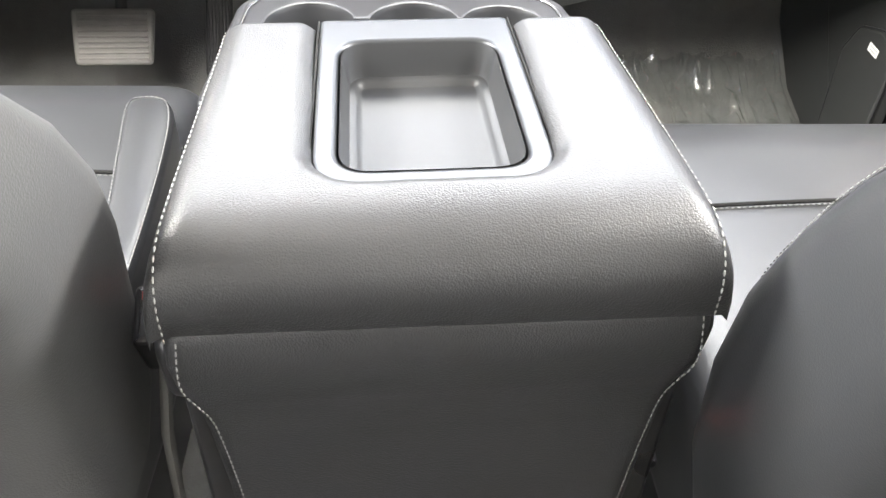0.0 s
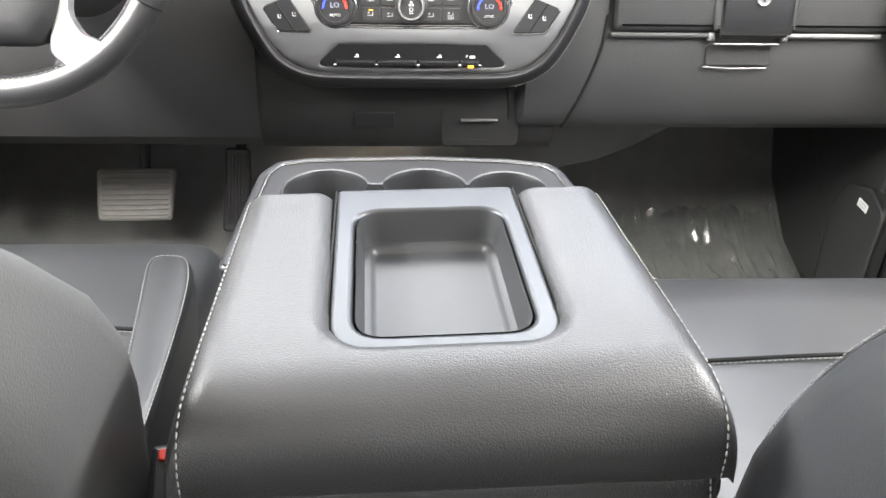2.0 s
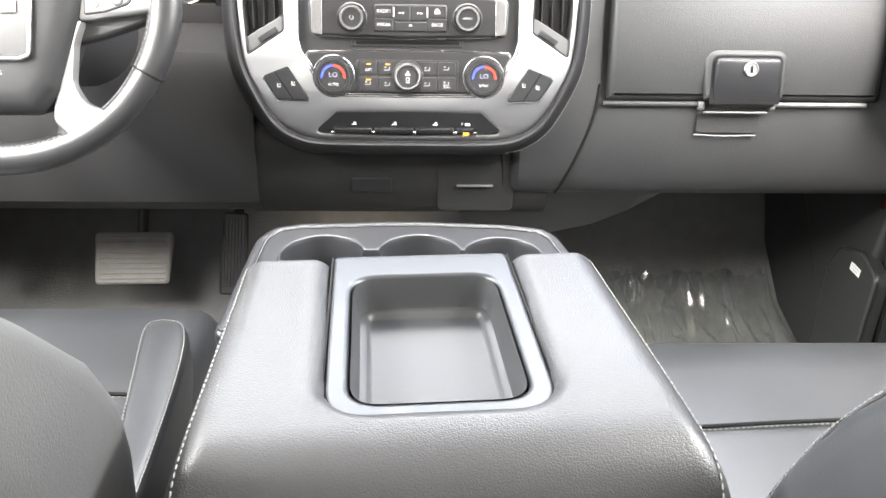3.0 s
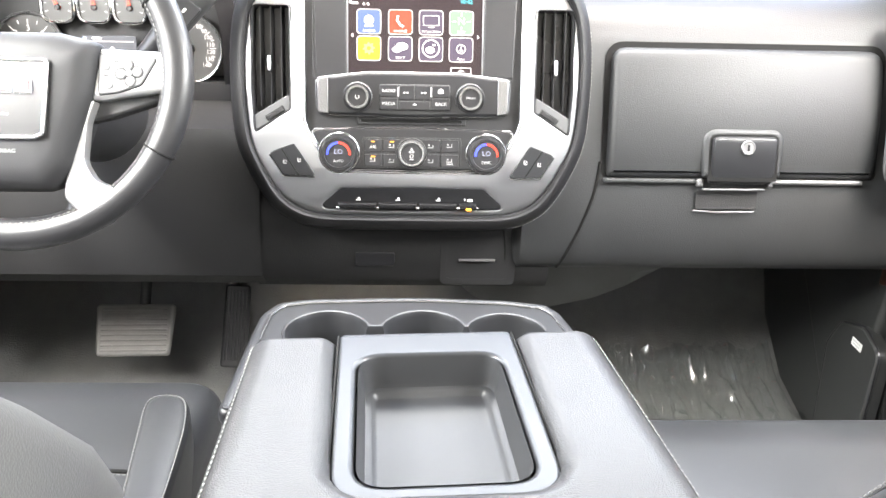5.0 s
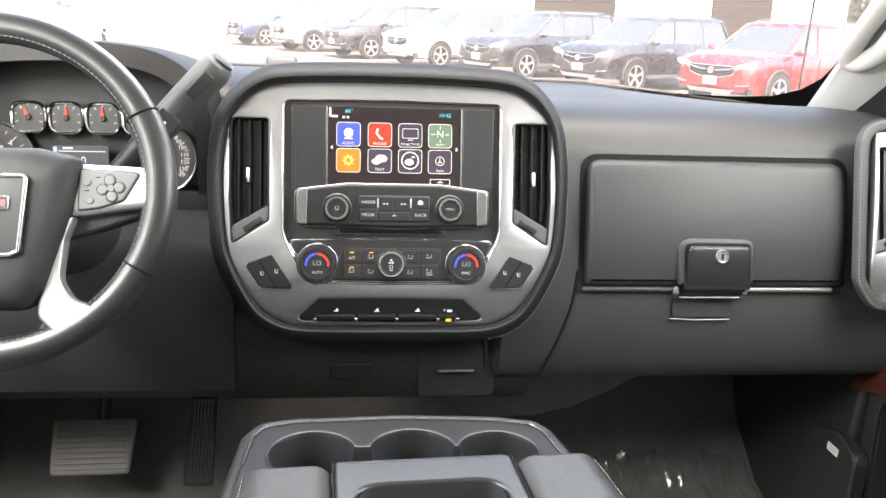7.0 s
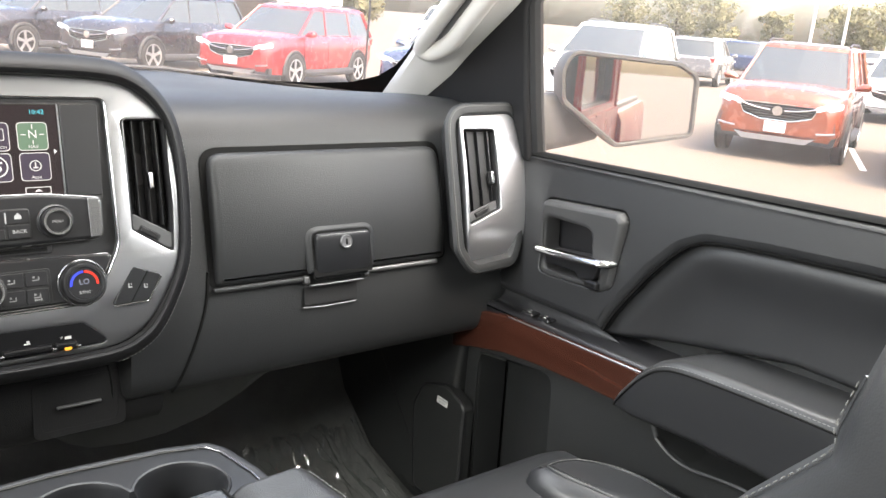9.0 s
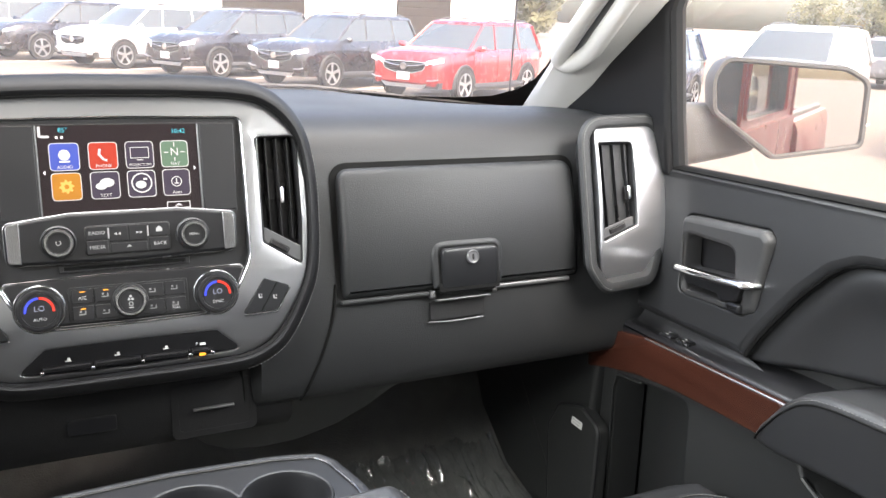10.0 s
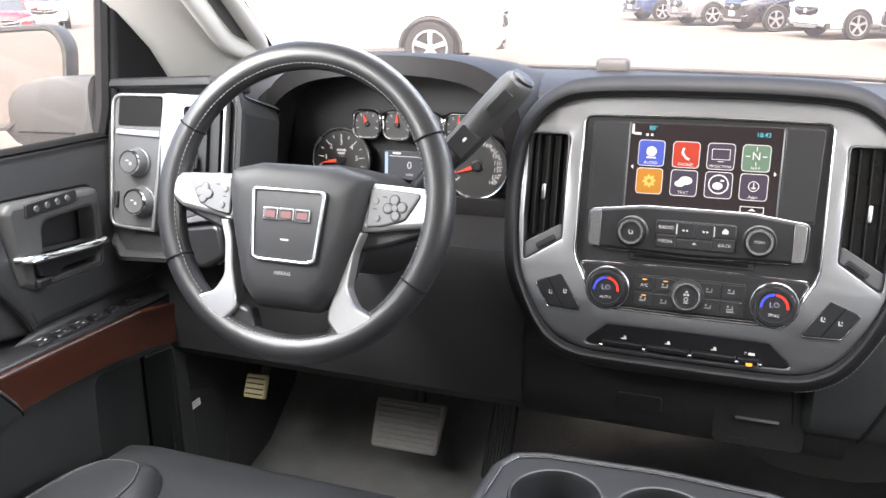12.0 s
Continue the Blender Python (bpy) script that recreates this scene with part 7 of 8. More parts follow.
    part("bright_line", tube([(side * (X - 0.0770), y, z + dz) for y, z in ((1.150, 1.2350), (1.02, 1.2415), (0.882, 1.2480))], 0.0012, 6), SILVER, d)
    # armrest
    rings = []
    for y, zt, dep, zb in ((0.914, 1.196, 0.082, 1.186), (0.904, 1.214, 0.090, 1.186), (0.886, 1.238, 0.097, 1.188), (0.865, 1.264, 0.102, 1.191), (0.840, 1.286, 0.105, 1.195), (0.810, 1.298, 0.107, 1.199), (0.76, 1.304, 0.107, 1.203), (0.60, 1.311, 0.107, 1.206), (0.30, 1.315, 0.107, 1.206)):
        sec = rounded([(-0.03, zb), (dep, zb), (dep + 0.002, zt), (-0.03, zt - 0.012)], [0.0, 0.014, 0.016, 0.0], 6)
        rings.append([Vector((side * (X - p[0]), y, p[1] + dz)) for p in sec])
    arm = part("armrest", loft(rings), DOOR_LEATHER, d, "padded black leather armrest", sharp=60)
    ln = [(side * (X - a), y, z + dz) for a, y, z in ((0.084, 0.913, 1.188), (0.093, 0.902, 1.203), (0.099, 0.884, 1.226), (0.1035, 0.863, 1.251), (0.1065, 0.838, 1.273), (0.1085, 0.808, 1.285), (0.1085, 0.75, 1.291), (0.1085, 0.60, 1.298), (0.1085, 0.32, 1.302))]
    part("armrest_seam", tube(smooth_path(ln, 5), 0.0014, 6), SEAM, arm)
    part("stitching", stitches([(a + side * 0.0015, b, c + 0.0055) for a, b, c in smooth_path(ln, 5)], 0.0055, 0.0006), THREAD, arm)
    # pull pocket and map pocket in the lower panel
    low = Q([(1.262, 1.152), (1.157, 1.170), (1.078, 1.180), (0.988, 1.186), (0.915, 1.189), (0.86, 1.198), (0.30, 1.206), (0.30, 0.66), (1.262, 0.66)])
    pocket = Q([(0.862, 1.184), (0.846, 1.197), (0.34, 1.202), (0.34, 1.168), (0.686, 1.160), (0.800, 1.145), (0.846, 1.156)], [0.014, 0.006, 0.002, 0.002, 0.05, 0.03, 0.02], 5)
    pocket2 = Q([(1.226, 1.142), (1.160, 1.152), (1.060, 1.166), (1.040, 0.85), (1.216, 0.85)], [0.014, 0.0, 0.02, 0.014, 0.014], 4)
    part("lower_panel", plate(low, 0.062, 0.008, m, 0.0, holes=[pocket, pocket2], hole_bevel=0.006), LOWER_PLASTIC, d, "grained black lower door panel")
    # darker plastic puts the pull pocket's shade into its colour
    part("pocket_back", plate(inset(ccw(pocket), -0.006), 0.002, 0, m, 0.004), KNEE_PLASTIC, d)
    part("pocket_lip", tube(smooth_path([(side * (X - 0.0635), y, z + dz) for y, z in ((0.850, 1.160), (0.800, 1.143), (0.686, 1.157), (0.34, 1.165))], 5), 0.004, 8), LOWER_PLASTIC, d)
    part("map_pocket", loft([[Vector((side * (X - h), y, z)) for z in (0.83, 0.95, 1.08, 1.185 + dz)] for y, h in ((1.235, -0.010), (1.19, -0.008), (1.14, 0.006), (1.09, 0.030), (1.05, 0.052), (1.03, 0.058))], False, False), LOWER_PLASTIC, d, "hollowed map pocket", every=True)
    part("pocket_rim", tube([(side * (X - 0.063), y, z + dz) for y, z in ((1.160, 1.153), (1.222, 1.143), (1.228, 1.12), (1.218, 0.86))], 0.0022, 6), LOWER_PLASTIC, d)
    # sail panel and window frame
    fr_pts = P([(1.54, 1.470), (1.200, 1.484), (1.206, 1.56), (1.213, 1.72), (1.150, 1.88), (0.95, 1.985), (1.22, 1.985)])
    part("sail_panel", plate(fr_pts, 0.03, 0.008, fr((side * (X - 0.012 + 0.148), 0, 0), (0, -side, 0), (side * -0.10, 0, 1)), -0.015), HOOD_BLACK, d, "black sail panel by the mirror")
    part("window_frame", tube([(side * (X - 0.004), 1.200, 1.49 + zs), (side * (X - 0.014), 1.205, 1.56), (side * (X - 0.034), 1.212, 1.72), (side * (X - 0.05), 1.15, 1.87), (side * (X - 0.07), 1.0, 1.95), (side * (X - 0.07), 0.3, 1.96)], 0.012, 8), PLASTIC, d)
    gl = loft([[Vector((side * (X + 0.004 - 0.13 * (z - 1.48)), y, z)) for z in (1.45, 1.6, 1.8, 1.95)] for y in (1.20, 0.9, 0.6, 0.3)], False, False)
    gp = part("window_pane", gl, GLASS, d, "clear side window")
    gp.visible_shadow = False
    return d


front_door(1, 1)
front_door(-1, 2)

for side in (1, -1):
    # kick panel ahead of the door, with its speaker cover
    k = thing("kick_panel", (side * 0.71, 1.35, 0.82), "dark moulded kick panel beside the foot well", "kick panel")
    m = fr((side * (0.672 if side > 0 else 0.78), 0, 0), (0, -side, 0), (side * 0.06, 0, 1))
    q = lambda pts: [(-side * y, z) for y, z in pts]
    part("panel", plate(rounded(q([(1.70, 0.80), (1.265, 0.80), (1.265, 1.21), (1.36, 1.235), (1.70, 1.24)]), 0.01, 3), 0.06, 0.01, m, -0.05), LOWER_PLASTIC, k)
    cov = rounded(q([(1.339, 0.834), (1.216, 0.84), (1.214, 0.92), (1.224, 1.046), (1.280, 1.064), (1.345, 1.040), (1.368, 0.99)]), 0.024, 5)
    part("speaker_cover", plate(cov, 0.022, 0.006, m, 0.0), LOWER_PLASTIC, k)
    c2 = ccw(cov)
    part("cover_edge", tube([m @ Vector((p.x, p.y, 0.0195)) for p in c2], 0.0018, 6, True), SMOOTH_PLASTIC, k)
    lab = plate(rrect(-side * 1.283, 1.030, 0.030, 0.013, 0.001), 0.0008, 0, m, 0.0222)
    part("label", lab, WHITE_LABEL, k, "small pale label with unreadable print")
    part("label_print", bars([(-side * 1.283, 1.033, 0.022, 0.0018), (-side * 1.283, 1.028, 0.018, 0.0018)], m, 0.0230), GREY_PRINT, k)

    # door mirror outside
    mir = thing("door_mirror", (side * 0.98, 1.22, 1.50), "grey door mirror on its arm outside the window", "door mirror", "door mirrors")
    mm = fr((1.030, 1.190, 1.583), (0.892, -0.452, 0.0), (0.0, 0.028, 1)) if side > 0 else fr((-1.095, 1.190, 1.605), (0.93, 0.38, 0.0), (0.0, 0.02, 1))
    # scaled about the camera's eye: clear of the door skin, same outline in view
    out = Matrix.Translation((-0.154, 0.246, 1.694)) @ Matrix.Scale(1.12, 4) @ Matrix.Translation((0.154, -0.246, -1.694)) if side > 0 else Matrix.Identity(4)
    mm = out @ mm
    s_ = 1 if side > 0 else -1
    hs = rounded([(-s_ * 0.143, 0.071), (s_ * 0.055, 0.064), (s_ * 0.096, 0.043), (s_ * 0.100, -0.068), (-s_ * 0.045, -0.094), (-s_ * 0.154, -0.0205), (-s_ * 0.161, 0.037)], [0.03, 0.05, 0.03, 0.02, 0.025, 0.03, 0.05], 6)
    hp = ccw(hs)
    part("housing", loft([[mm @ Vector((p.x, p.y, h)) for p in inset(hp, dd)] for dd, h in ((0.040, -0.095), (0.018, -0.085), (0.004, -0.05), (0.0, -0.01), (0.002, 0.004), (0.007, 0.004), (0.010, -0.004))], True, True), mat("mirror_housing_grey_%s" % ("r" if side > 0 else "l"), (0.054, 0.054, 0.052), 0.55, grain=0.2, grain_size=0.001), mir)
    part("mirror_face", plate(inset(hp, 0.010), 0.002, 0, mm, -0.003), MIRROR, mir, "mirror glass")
    off = 0.0 if side > 0 else 0.065
    arm = []
    stations = ((0.80, 1.19, 1.46, 1.440, 1.575, 0.03), (0.86, 1.20, 1.45, 1.446, 1.572, 0.035), (0.93, 1.205, 1.42, 1.456, 1.568, 0.035), (0.985, 1.21, 1.37, 1.472, 1.562, 0.03), (1.02, 1.22, 1.32, 1.49, 1.555, 0.025))
    if side > 0:
        stations = ((0.80, 1.262, 1.46, 1.448, 1.581, 0.03), (0.86, 1.266, 1.45, 1.453, 1.580, 0.035), (0.93, 1.270, 1.43, 1.460, 1.578, 0.035), (0.98, 1.275, 1.40, 1.466, 1.555, 0.03), (1.02, 1.28, 1.36, 1.474, 1.52, 0.02))
    for x, y0, y1, z0, z1, r in stations:
        sec = rounded([(y0, z0 + 0.018), (y1, z0), (y1, z1 - 0.02), (y0, z1)], r, 5)
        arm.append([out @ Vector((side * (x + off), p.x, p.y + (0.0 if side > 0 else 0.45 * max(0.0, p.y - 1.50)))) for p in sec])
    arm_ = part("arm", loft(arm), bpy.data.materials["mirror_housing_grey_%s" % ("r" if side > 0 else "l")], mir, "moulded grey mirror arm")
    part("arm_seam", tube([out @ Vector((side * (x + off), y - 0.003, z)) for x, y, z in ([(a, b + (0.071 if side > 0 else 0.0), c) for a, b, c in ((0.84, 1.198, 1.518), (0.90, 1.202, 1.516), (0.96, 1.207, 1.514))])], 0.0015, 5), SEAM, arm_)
# ---------------------------------------------------------------- the lot outside
TYRE = mat("tyre_rubber", (0.02, 0.02, 0.02), 0.85, grain=0.3, grain_size=0.006)
ALLOY = mat("alloy_wheel", (0.45, 0.45, 0.46), 0.35, metal=0.8)
CAR_GLASS = mat("car_glass", (0.050, 0.060, 0.062), 0.06, vary=0.1, rough_vary=0.02, spec=0.8)
CLADDING = mat("car_cladding", (0.035, 0.035, 0.037), 0.6)
HEADLIGHT = mat("headlight_glass", (0.75, 0.78, 0.80), 0.12, vary=0.1)
PLATE_WHITE = mat("blank_plate", (0.75, 0.75, 0.73), 0.5)


def car_paint(name, c):
    return mat(name, c, 0.26, vary=0.03, coat=1.0, metal=0.15)


def suv(paint, at, heading, label, scale=(1.0, 1.0, 1.0), fog=True):
    """A parked sport utility car; built with its nose along +x, then turned to its heading (degrees from +x)."""
    M = pose(at[0], at[1], 0, 0, 0, heading) @ Matrix.Diagonal((*scale, 1))
    car = new("parked_car")
    car.matrix_world = pose(at[0], at[1], 0, 0, 0, heading)
    WORLD_OF[car] = car.matrix_world.copy()
    tagged(car, label, "car", "cars parked in the lot")

    def V(x, y, z):
        return M @ Vector((x, y, z))

    def nose(y, x0):
        return x0 - 0.055 * (abs(y) / 0.8) ** 2.5
    # body below the windows
    rings = []
    for x, hw, zb, zt, crown in ((-2.16, 0.70, 0.52, 0.92, 0.0), (-2.12, 0.80, 0.42, 1.01, 0.0), (-1.95, 0.87, 0.34, 1.04, 0.0), (-1.3, 0.905, 0.28, 1.05, 0.0), (-0.4, 0.905, 0.26, 1.04, 0.0), (0.5, 0.905, 0.26, 1.03, 0.01), (0.95, 0.905, 0.27, 1.03, 0.03),
                                 (1.35, 0.90, 0.28, 1.015, 0.05), (1.72, 0.885, 0.28, 0.985, 0.055), (1.96, 0.86, 0.29, 0.945, 0.05), (2.08, 0.83, 0.31, 0.895, 0.035), (2.15, 0.78, 0.34, 0.83, 0.015), (2.18, 0.69, 0.40, 0.75, 0.0)):
        h = zt - zb
        ring = [(-hw * 0.94, zb), (hw * 0.94, zb), (hw, zb + h * 0.30), (hw * 0.985, zb + h * 0.62), (hw * 0.965, zt - 0.05), (hw * 0.90, zt), (hw * 0.5, zt + crown), (0, zt + crown * 1.15), (-hw * 0.5, zt + crown), (-hw * 0.90, zt), (-hw * 0.965, zt - 0.05), (-hw * 0.985, zb + h * 0.62), (-hw, zb + h * 0.30)]
        rings.append([V(x, y, z) for y, z in ring])
    part("car_body", loft(rings), paint, car, sharp=50)
    # glazed upper body and the painted roof
    def band(x0, x1, hw, z):
        return [V(x, y, z) for x, y in rounded([(x0, -hw), (x1, -hw * 0.92), (x1 + 0.05, 0), (x1, hw * 0.92), (x0, hw), (x0 - 0.03, 0)], 0.08, 3)]
    part("glazing", loft([band(-2.06, 1.12, 0.865, 0.96), band(-2.02, 0.98, 0.845, 1.06), band(-1.86, 0.50, 0.745, 1.40), band(-1.76, 0.28, 0.70, 1.54)]), CAR_GLASS, car, "dark tinted windows", sharp=50)
    part("roof", loft([band(-1.80, 0.32, 0.715, 1.52), band(-1.76, 0.26, 0.70, 1.575), band(-1.66, 0.14, 0.64, 1.605), band(-1.4, -0.1, 0.45, 1.62)]), paint, car, sharp=50)
    for s in (1, -1):
        for a, b, w in (((1.07, 0.795, 0.99), (0.28, 0.645, 1.545), 0.030), ((0.02, 0.822, 1.0), (-0.10, 0.665, 1.54), 0.020), ((-1.02, 0.845, 1.0), (-1.05, 0.688, 1.54), 0.022), ((-1.96, 0.845, 1.02), (-1.74, 0.69, 1.54), 0.05)):
            part("window_post", tube([V(a[0], s * a[1], a[2]), V(b[0], s * b[1], b[2])], w, 6), paint, car)
        part("roof_rail", tube([V(-1.65, s * 0.63, 1.60), V(-1.5, s * 0.63, 1.645), V(-0.2, s * 0.62, 1.645), V(0.05, s * 0.62, 1.60)], 0.018, 6), CLADDING, car)
        part("rocker", tube([V(-1.05, s * 0.885, 0.30), V(0, s * 0.90, 0.29), V(1.0, s * 0.885, 0.30)], 0.075, 8), CLADDING, car)
        mp = fr(V(0.86, s * 0.93, 1.03), M.to_3x3() @ Vector((1, 0, 0)), (0, 0, 1))
        part("side_mirror", tube([V(0.90, s * 0.86, 1.03), V(0.88, s * 0.95, 1.06), V(0.88, s * 1.05, 1.07), V(0.88, s * 1.09, 1.07)], [0.03, 0.085, 0.085, 0.04], 10, flat=0.75, up=(0, 0, 1)), paint, car)
        for x in (-0.85, 0.15):
            part("door_handle", tube([V(x, s * 0.905, 0.90), V(x + 0.18, s * 0.908, 0.90)], 0.014, 6), CHROME, car)
        for x in (-1.02, 0.02, 0.98):
            part("door_gap", tube([V(x, s * 0.893, 0.97), V(x, s * 0.903, 0.70), V(x + 0.02, s * 0.908, 0.45), V(x + 0.02, s * 0.87, 0.30)], 0.005, 4), SEAM, car)
        hl = rounded([(0.47, 0.775), (0.60, 0.835), (0.84, 0.875), (0.845, 0.80), (0.70, 0.755), (0.52, 0.735)], 0.02, 3)
        part("headlight", loft([[V(nose(p.x, x0), s * p.x, p.y) for p in (hl if s > 0 else hl[::-1])] for x0 in (2.08, 2.205)]), HEADLIGHT, car, "clear headlight")
        if fog:
            part("fog_recess", loft([[V(nose(y, x0), s * y, z) for y, z in ((0.60, 0.46), (0.80, 0.48), (0.78, 0.62), (0.72, 0.63))] for x0 in (2.05, 2.200)]), CLADDING, car)
            part("fog_trim", tube([V(nose(y, 2.208), s * y, z) for y, z in ((0.56, 0.445), (0.70, 0.455), (0.81, 0.475))], 0.016, 6), SILVER, car)
        part("tail_light", loft([[V(x0, s * y, z) for y, z in ((0.45, 0.86), (0.80, 0.84), (0.82, 0.98), (0.48, 0.94))] for x0 in (-2.0, -2.145)]), mat("tail_red", (0.35, 0.02, 0.02), 0.2) if "tail_red" not in bpy.data.materials else bpy.data.materials["tail_red"], car)
        for x in (-1.30, 1.32):
            arch = [V(x + 0.385 * math.cos(radians(a)), s * 0.893, 0.35 + 0.385 * math.sin(radians(a))) for a in range(-10, 191, 20)]
            part("wheel_arch", tube(arch, 0.032, 6), CLADDING, car)
            part("arch_shade", lathe([((0.37 if fog else 0.415) * scale[2], -0.02), ((0.37 if fog else 0.415) * scale[2], 0.006)], fr(V(x, s * 0.902, 0.36), M.to_3x3() @ Vector((s, 0, 0)), (0, 0, 1)) @ pose(0, 0, 0, 0, 180, 0), 28), SEAM, car)
            wm = fr(V(x, s * 0.800, 0.345), M.to_3x3() @ Vector((s, 0, 0)), (0, 0, 1)) @ pose(0, 0, 0, 0, 180, 0)
            wm = wm if (wm.to_3x3() @ Vector((0, 0, 1))).dot(M.to_3x3() @ Vector((0, s, 0))) > 0 else wm @ pose(0, 0, 0, 0, 180, 0)
            wm = wm @ Matrix.Scale(scale[2], 4)
            wheel_ = part("wheel", lathe([(0.30, -0.05), (0.34, -0.04), (0.345, 0.0), (0.345, 0.09), (0.335, 0.125), (0.30, 0.135), (0.245, 0.125), (0.235, 0.10)], wm, 32), TYRE, car, "black tyre on an alloy wheel")
            part("rim", lathe([(0.242, 0.10), (0.245, 0.128), (0.225, 0.130), (0.215, 0.095), (0.205, 0.06)], wm, 32, caps=False), ALLOY, wheel_)
            sp_ = bmesh.new()
            for k in range(5):
                a = 2 * math.pi * k / 5 + 0.3
                c_, s2 = math.cos(a), math.sin(a)
                plate([(0.03 * c_ - 0.030 * s2, 0.03 * s2 + 0.030 * c_), (0.03 * c_ + 0.030 * s2, 0.03 * s2 - 0.030 * c_), (0.228 * c_ + 0.036 * s2, 0.228 * s2 - 0.036 * c_), (0.228 * c_ - 0.036 * s2, 0.228 * s2 + 0.036 * c_)], 0.03, 0.006, wm, 0.085, bm=sp_)
            lathe([(0.06, 0.08), (0.055, 0.122), (0.03, 0.126)], wm, 14, bm=sp_)
            part("spokes", sp_, ALLOY, wheel_)
            part("brake_disc", lathe([(0.2, 0.02), (0.2, 0.03)], wm, 24), SEAM, wheel_)
    gr = rounded([(-0.55, 0.79), (0.55, 0.79), (0.47, 0.64), (0.22, 0.575), (-0.22, 0.575), (-0.47, 0.64)], 0.05, 4)
    part("grille", loft([[V(nose(p.x, x0), p.x, p.y) for p in gr] for x0 in (2.08, 2.200)]), SEAM, car, "black grille")
    for k in range(5):
        z = 0.605 + 0.036 * k
        w = (0.27, 0.37, 0.44, 0.48, 0.51)[k]
        part("grille_bar", tube([V(nose(y, 2.206), y, z) for y in (-w, -w / 2, 0, w / 2, w)], 0.008, 5), DARK_STEEL, car)
    for sg_ in (1, -1):
        part("grille_chrome", tube([V(nose(y, 2.212), sg_ * y, z) for y, z in ((0.10, 0.705), (0.25, 0.715), (0.42, 0.745), (0.56, 0.785))], [0.014, 0.010, 0.010, 0.014], 6), CHROME, car)
    part("grille_frame", tube([V(nose(p.x, 2.202), p.x, p.y) for p in gr], 0.009, 5, True), CHROME, car)
    part("badge", lathe([(0.075, 0), (0.07, 0.015)], fr(V(2.207, 0, 0.70), M.to_3x3() @ Vector((0, 1, 0)), (0, 0, 1)), 18), CHROME, car)
    part("lower_grille", loft([[V(nose(y, x0), y, z) for y, z in ((-0.58, 0.37), (0.58, 0.37), (0.50, 0.475), (-0.50, 0.475))] for x0 in (2.05, 2.196)]), SEAM, car)
    if fog:
        part("chin", loft([[V(nose(y, x0) - 0.01, y, z) for y, z in ((-0.80, 0.29), (0.80, 0.29), (0.83, 0.42), (0.60, 0.36), (-0.60, 0.36), (-0.83, 0.42))] for x0 in (2.0, 2.195)]), CLADDING, car)
    part("skid_plate", loft([[V(nose(y, x0), y, z) for y, z in ((-0.44, 0.285), (0.44, 0.285), (0.56, 0.375), (0.42, 0.355), (-0.42, 0.355), (-0.56, 0.375))] for x0 in (2.05, 2.205)]), SILVER, car)
    part("licence_plate", box((0, 0.51, 0.0), (0.30, 0.15, 0.02), 0.008, fr(V(2.208, 0, 0), M.to_3x3() @ Vector((0, 1, 0)), (0, 0, 1))), PLATE_WHITE, car, "blank white dealer plate")
    return car


RED, BLACK, WHITE_P = car_paint("red_paint", (0.33, 0.018, 0.022)), car_paint("black_paint", (0.018, 0.016, 0.020)), car_paint("white_paint", (0.72, 0.72, 0.71))
BLUE, ORANGE, GREY_P = car_paint("dark_blue_paint", (0.03, 0.05, 0.11)), car_paint("copper_orange_paint", (0.26, 0.062, 0.030)), car_paint("grey_paint", (0.20, 0.20, 0.21))
HEAD = 210.5
hx, hy = math.cos(radians(HEAD)), math.sin(radians(HEAD))
lx, ly = -hy, hx


def park(paint, wheel_xy, label, heading=HEAD, scale=(1, 1, 1), fog=True):
    """Parks a car so that its front left wheel stands at wheel_xy."""
    a = radians(heading)
    cx = wheel_xy[0] - 1.32 * scale[0] * math.cos(a) + 0.86 * scale[1] * math.sin(a)
    cy = wheel_xy[1] - 1.32 * scale[0] * math.sin(a) - 0.86 * scale[1] * math.cos(a)
    return suv(paint, (cx, cy), heading, label, scale, fog)


row0 = Vector((7.75, 15.4))
step = Vector((-1.88, 2.75))
for k, (p, lab) in enumerate(((RED, "bright red parked SUV with a black grille"), (BLACK, "black parked SUV with a chrome grille bar"), (BLACK, "black parked SUV with a chrome grille bar"), (WHITE_P, "white parked SUV with a dark grille"),
                              (BLACK, "black parked SUV with a chrome grille bar"), (GREY_P, "dark grey parked SUV far down the row"), (BLUE, "dark blue parked SUV far down the row"))):
    q = row0 + step * k
    park(p, q, lab)
park(BLUE, row0 - step * 1.0 + Vector((0.5, -0.1)), "dark blue parked SUV partly behind the pillar")
park(ORANGE, (12.2, 6.43), "copper orange parked SUV facing the truck", 203, (1.0, 1.0, 1.06))
park(WHITE_P, (12.85, 11.0), "white parked SUV behind the door mirror", 206, (1.1, 1.05, 1.12))
park(RED, (12.2, 3.7), "red parked SUV at the end of the row", 203)
park(WHITE_P, (21.5, 9.0), "white parked car in the second row", 200)
park(GREY_P, (27.0, 20.5), "dark SUV seen from behind across the lot", 25)
park(BLUE, (36.0, 24.5), "blue car farther across the lot", 25)
for k in range(7):
    park((WHITE_P, GREY_P, RED, WHITE_P, BLACK, WHITE_P, BLUE)[k], (58 + 2.2 * k, 40.0 - 3.0 * k), "small distant parked car", 200)
park(WHITE_P, (24.0, 31.0), "white van parked behind the row", 215, (1.15, 1.1, 1.25))
park(WHITE_P, (-6.13, 16.82), "large white parked pickup beyond the wheel", 12, (1.5, 1.2, 1.35), False)
park(BLACK, (-16.0, 50.0), "dark pickup far across the lot", 185, (1.25, 1.1, 1.15))
park(RED, (-19.5, 19.0), "red car beyond the driver's window", 320)
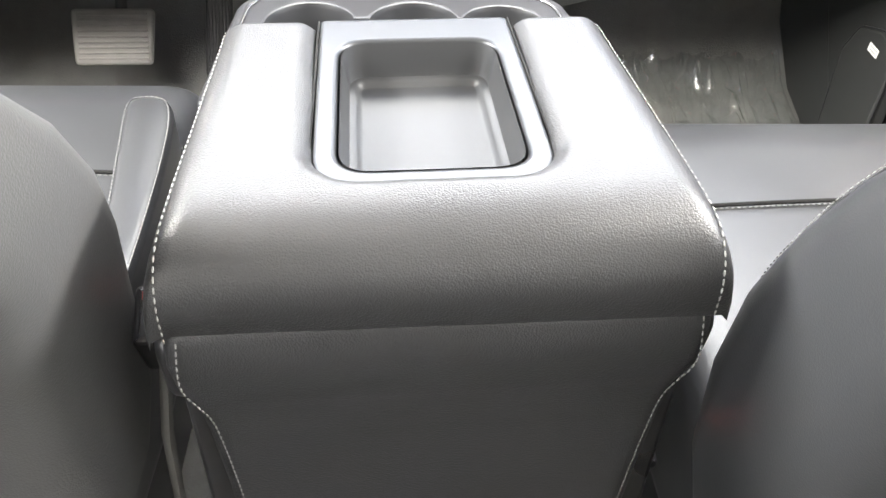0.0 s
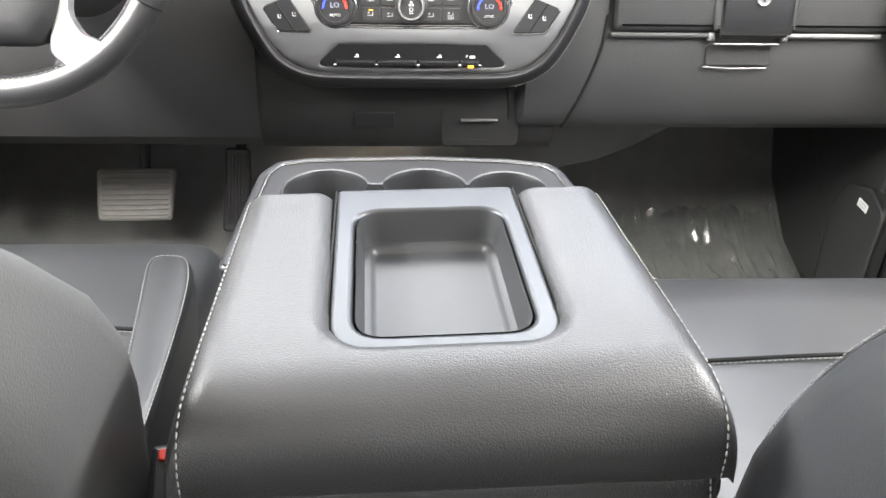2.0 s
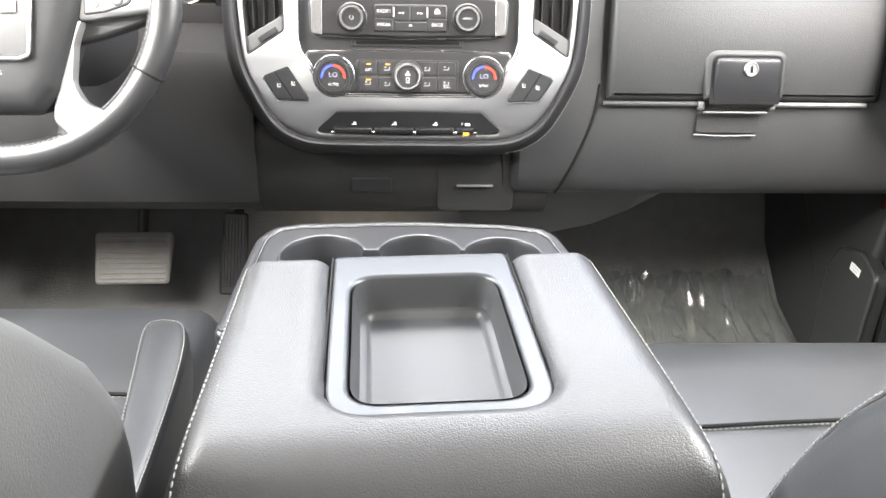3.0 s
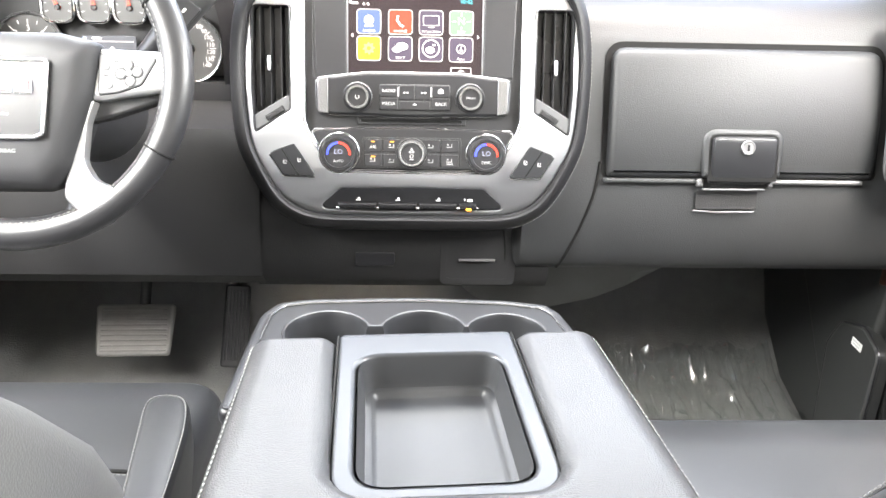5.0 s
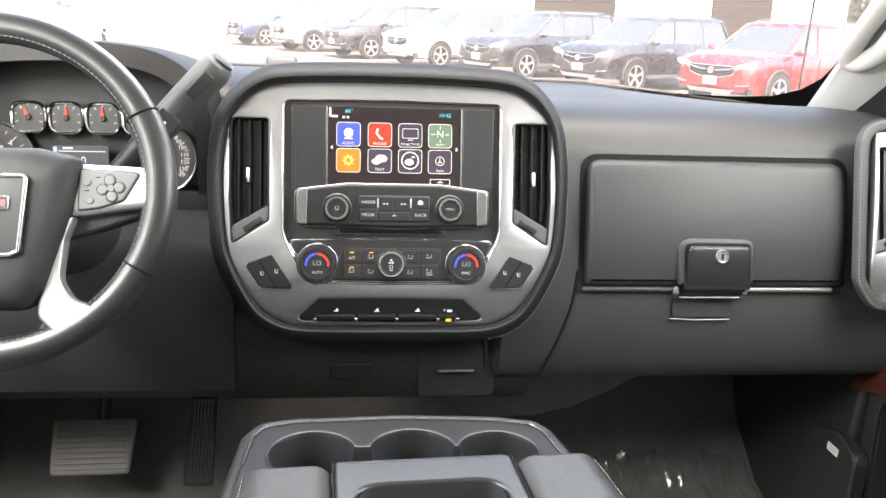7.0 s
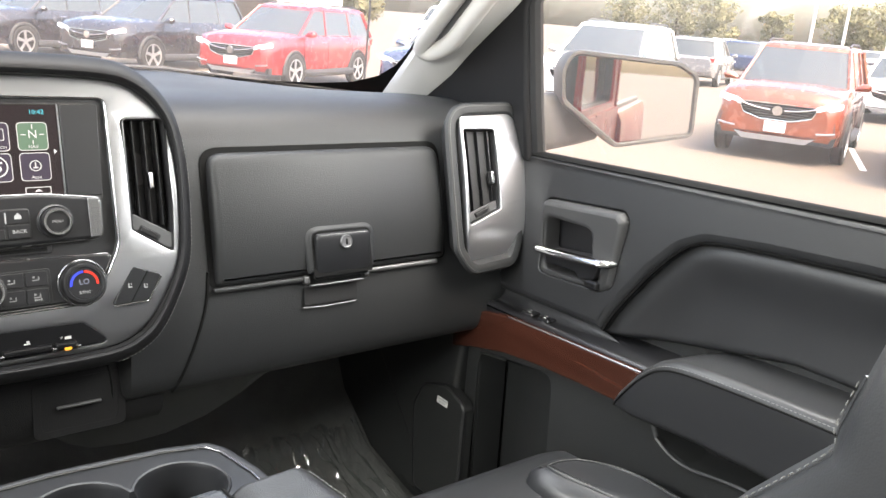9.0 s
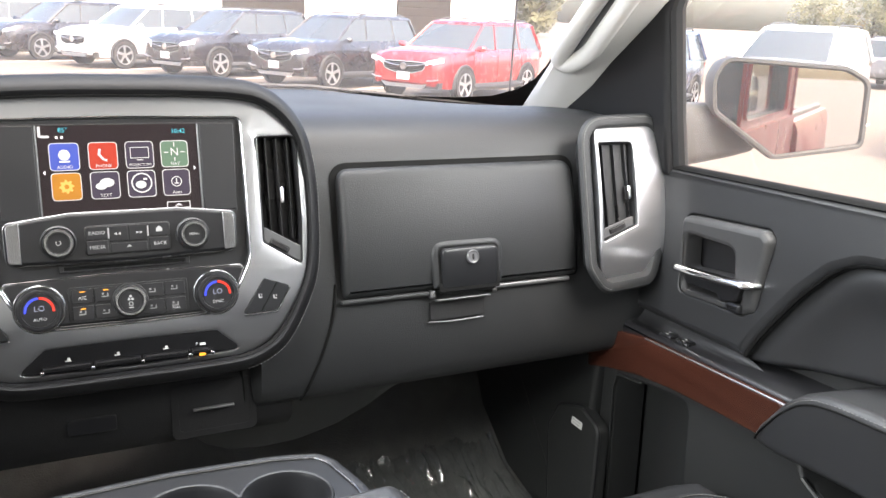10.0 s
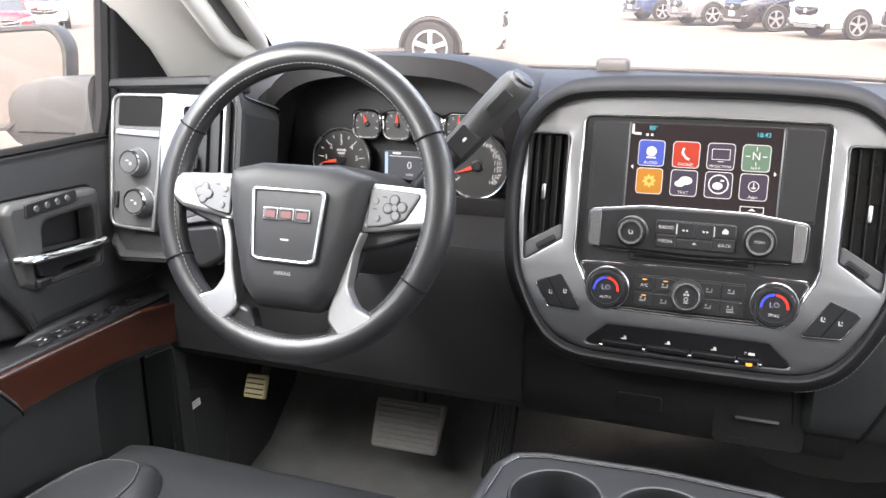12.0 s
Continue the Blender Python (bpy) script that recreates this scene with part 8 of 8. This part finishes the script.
park(WHITE_P, (-26.0, 27.0), "white car beyond the driver's window", 320)

# a row behind the truck, seen only in the door mirrors
for k in range(6):
    park((BLACK, GREY_P, WHITE_P, BLACK, BLUE, GREY_P)[k], (5.0 + 3.0 * k, -30.0 + 0.6 * k), "parked car in the row behind the truck", 92)
    park((RED, WHITE_P, BLACK, WHITE_P, GREY_P, BLACK)[k], (-8.0 - 3.0 * k, -30.0 + 0.6 * k), "parked car in the row behind the truck", 92)

# low dealer building behind the row
bld = thing("dealer_building", (8, 52, 0), "white walled dealer building with dark roller doors", "building")
BW = mat("white_wall_panel", (0.70, 0.69, 0.66), 0.8, grain=0.2, grain_size=0.02, vary=0.06, vary_size=1.0)
DOORB = mat("dark_roller_door", (0.030, 0.024, 0.020), 0.7, spec=0.2)
FB = fr((0, 50, 0), (1, 0, 0), (0, 0, 1))
part("wall", plate([(-16, 0), (29, 0), (29, 7), (-16, 7)], 0.4, 0.02, FB, 0.0), BW, bld)
for x, w in ((12.3, 4.8), (22.4, 3.7)):
    dr = part("roller_door", plate(rrect(x, 2.1, w, 4.2, 0.02, 2), 0.08, 0.02, FB, 0.4), DOORB, bld, "dark brown roller door")
    for j in range(8):
        part("slat", box((x, 0.3 + 0.5 * j, 0.5), (w - 0.1, 0.47, 0.06), 0.02, FB), DOORB, dr)
part("roof", plate([(-16.4, 0), (29.4, 0), (29.4, 20), (-16.4, 20)], 0.3, 0.02, fr((0, 49.6, 7.0), (1, 0, 0), (0, 1, 0)), 0.0), BW, bld)

# light poles
for x, y, r in ((43.5, 20.8, 0.14), (62, 35.5, 0.12), (66, 35.0, 0.12)):
    lp = thing("light_pole", (x, y, 0), "white painted parking lot light pole on a concrete base", "light pole", "light poles")
    part("pole", tube([(x, y, 0.7), (x, y, 9)], [r, r * 0.8], 12), BW, lp)
    part("base", lathe([(0.32, 0), (0.30, 0.75), (0.2, 0.78)], fr((x, y, 0), (1, 0, 0), (0, 1, 0)), 16), ASPHALT, lp)
    part("lamp_head", box((x, y, 9.05), (0.9, 0.4, 0.15), 0.03), DARK_STEEL, lp)

# trees along the far edge
BARK = mat("bark", (0.09, 0.065, 0.045), 0.9, grain=1.0, grain_size=0.05)
# leaf green is paled to stand in for haze
LEAF = mat("haze_paled_leaves", (0.17, 0.16, 0.09), 0.95, vary=0.25, vary_size=1.2, spec=0.05)


def tree(x, y, h, w, seed):
    rnd = random.Random(seed)
    t = thing("tree", (x, y, 0), "green tree paled for haze at the far edge of the lot", "tree", "trees")
    tr = tube([(x, y, 0), (x + 0.1, y, h * 0.25), (x - 0.1, y + 0.1, h * 0.5), (x, y, h * 0.8)], [0.22, 0.17, 0.12, 0.04], 8)
    for k in range(5):
        a = rnd.uniform(0, 6.28)
        tube([(x, y, h * (0.25 + 0.1 * k)), (x + 0.3 * w * math.cos(a), y + 0.3 * w * math.sin(a), h * (0.45 + 0.1 * k))], [0.09, 0.03], 6, bm=tr)
    part("trunk", tr, BARK, t)
    cr = bmesh.new()
    clumps = [(rnd.gauss(0, 0.30) * w, rnd.gauss(0, 0.30) * w, h * rnd.uniform(0.14, 0.90), rnd.uniform(0.10, 0.2) * w) for _ in range(60)]
    for cx, cy, cz, r in clumps:
        for _ in range(55):
            d = Vector((rnd.gauss(0, 1), rnd.gauss(0, 1), rnd.gauss(0, 0.8))).normalized() * r * rnd.uniform(0.5, 1.05)
            p = Vector((x + cx, y + cy, cz)) + d
            u = Vector((rnd.uniform(-1, 1), rnd.uniform(-1, 1), rnd.uniform(-1, 1))).normalized()
            v = u.orthogonal().normalized()
            s = rnd.uniform(0.16, 0.36)
            cr.faces.new([cr.verts.new(q) for q in (p - u * s, p + v * s * 0.6, p + u * s, p - v * s * 0.6)])
    part("crown", cr, LEAF, t, "uneven crown of small leaves")


for k, (x, y, h, w) in enumerate(((113, 97, 8.5, 7), (115, 89, 9, 7), (117, 83, 8.5, 6), (115, 71.5, 6, 3.5), (116, 61, 7.5, 6), (117, 55.5, 8.5, 7), (44, 72, 7.5, 5))):
    tree(x, y, h, w, 40 + k)

# stall lines
ln = bmesh.new()
for k in range(-4, 9):
    a = row0 + step * k + Vector((lx, ly)) * 0.35
    c = Vector((a.x - hx * 0.2, a.y - hy * 0.2))
    u = Vector((hx, hy))
    v = Vector((-hy, hx)) * 0.05
    p, q = c + u * 2.0, c - u * 3.2
    ln.faces.new([ln.verts.new((w_.x, w_.y, 0.005)) for w_ in (p + v, p - v, q - v, q + v)])
single("stall_lines", ln, PAINT_LINE, "white painted stall lines on the lot", "road marking", kind="structure")
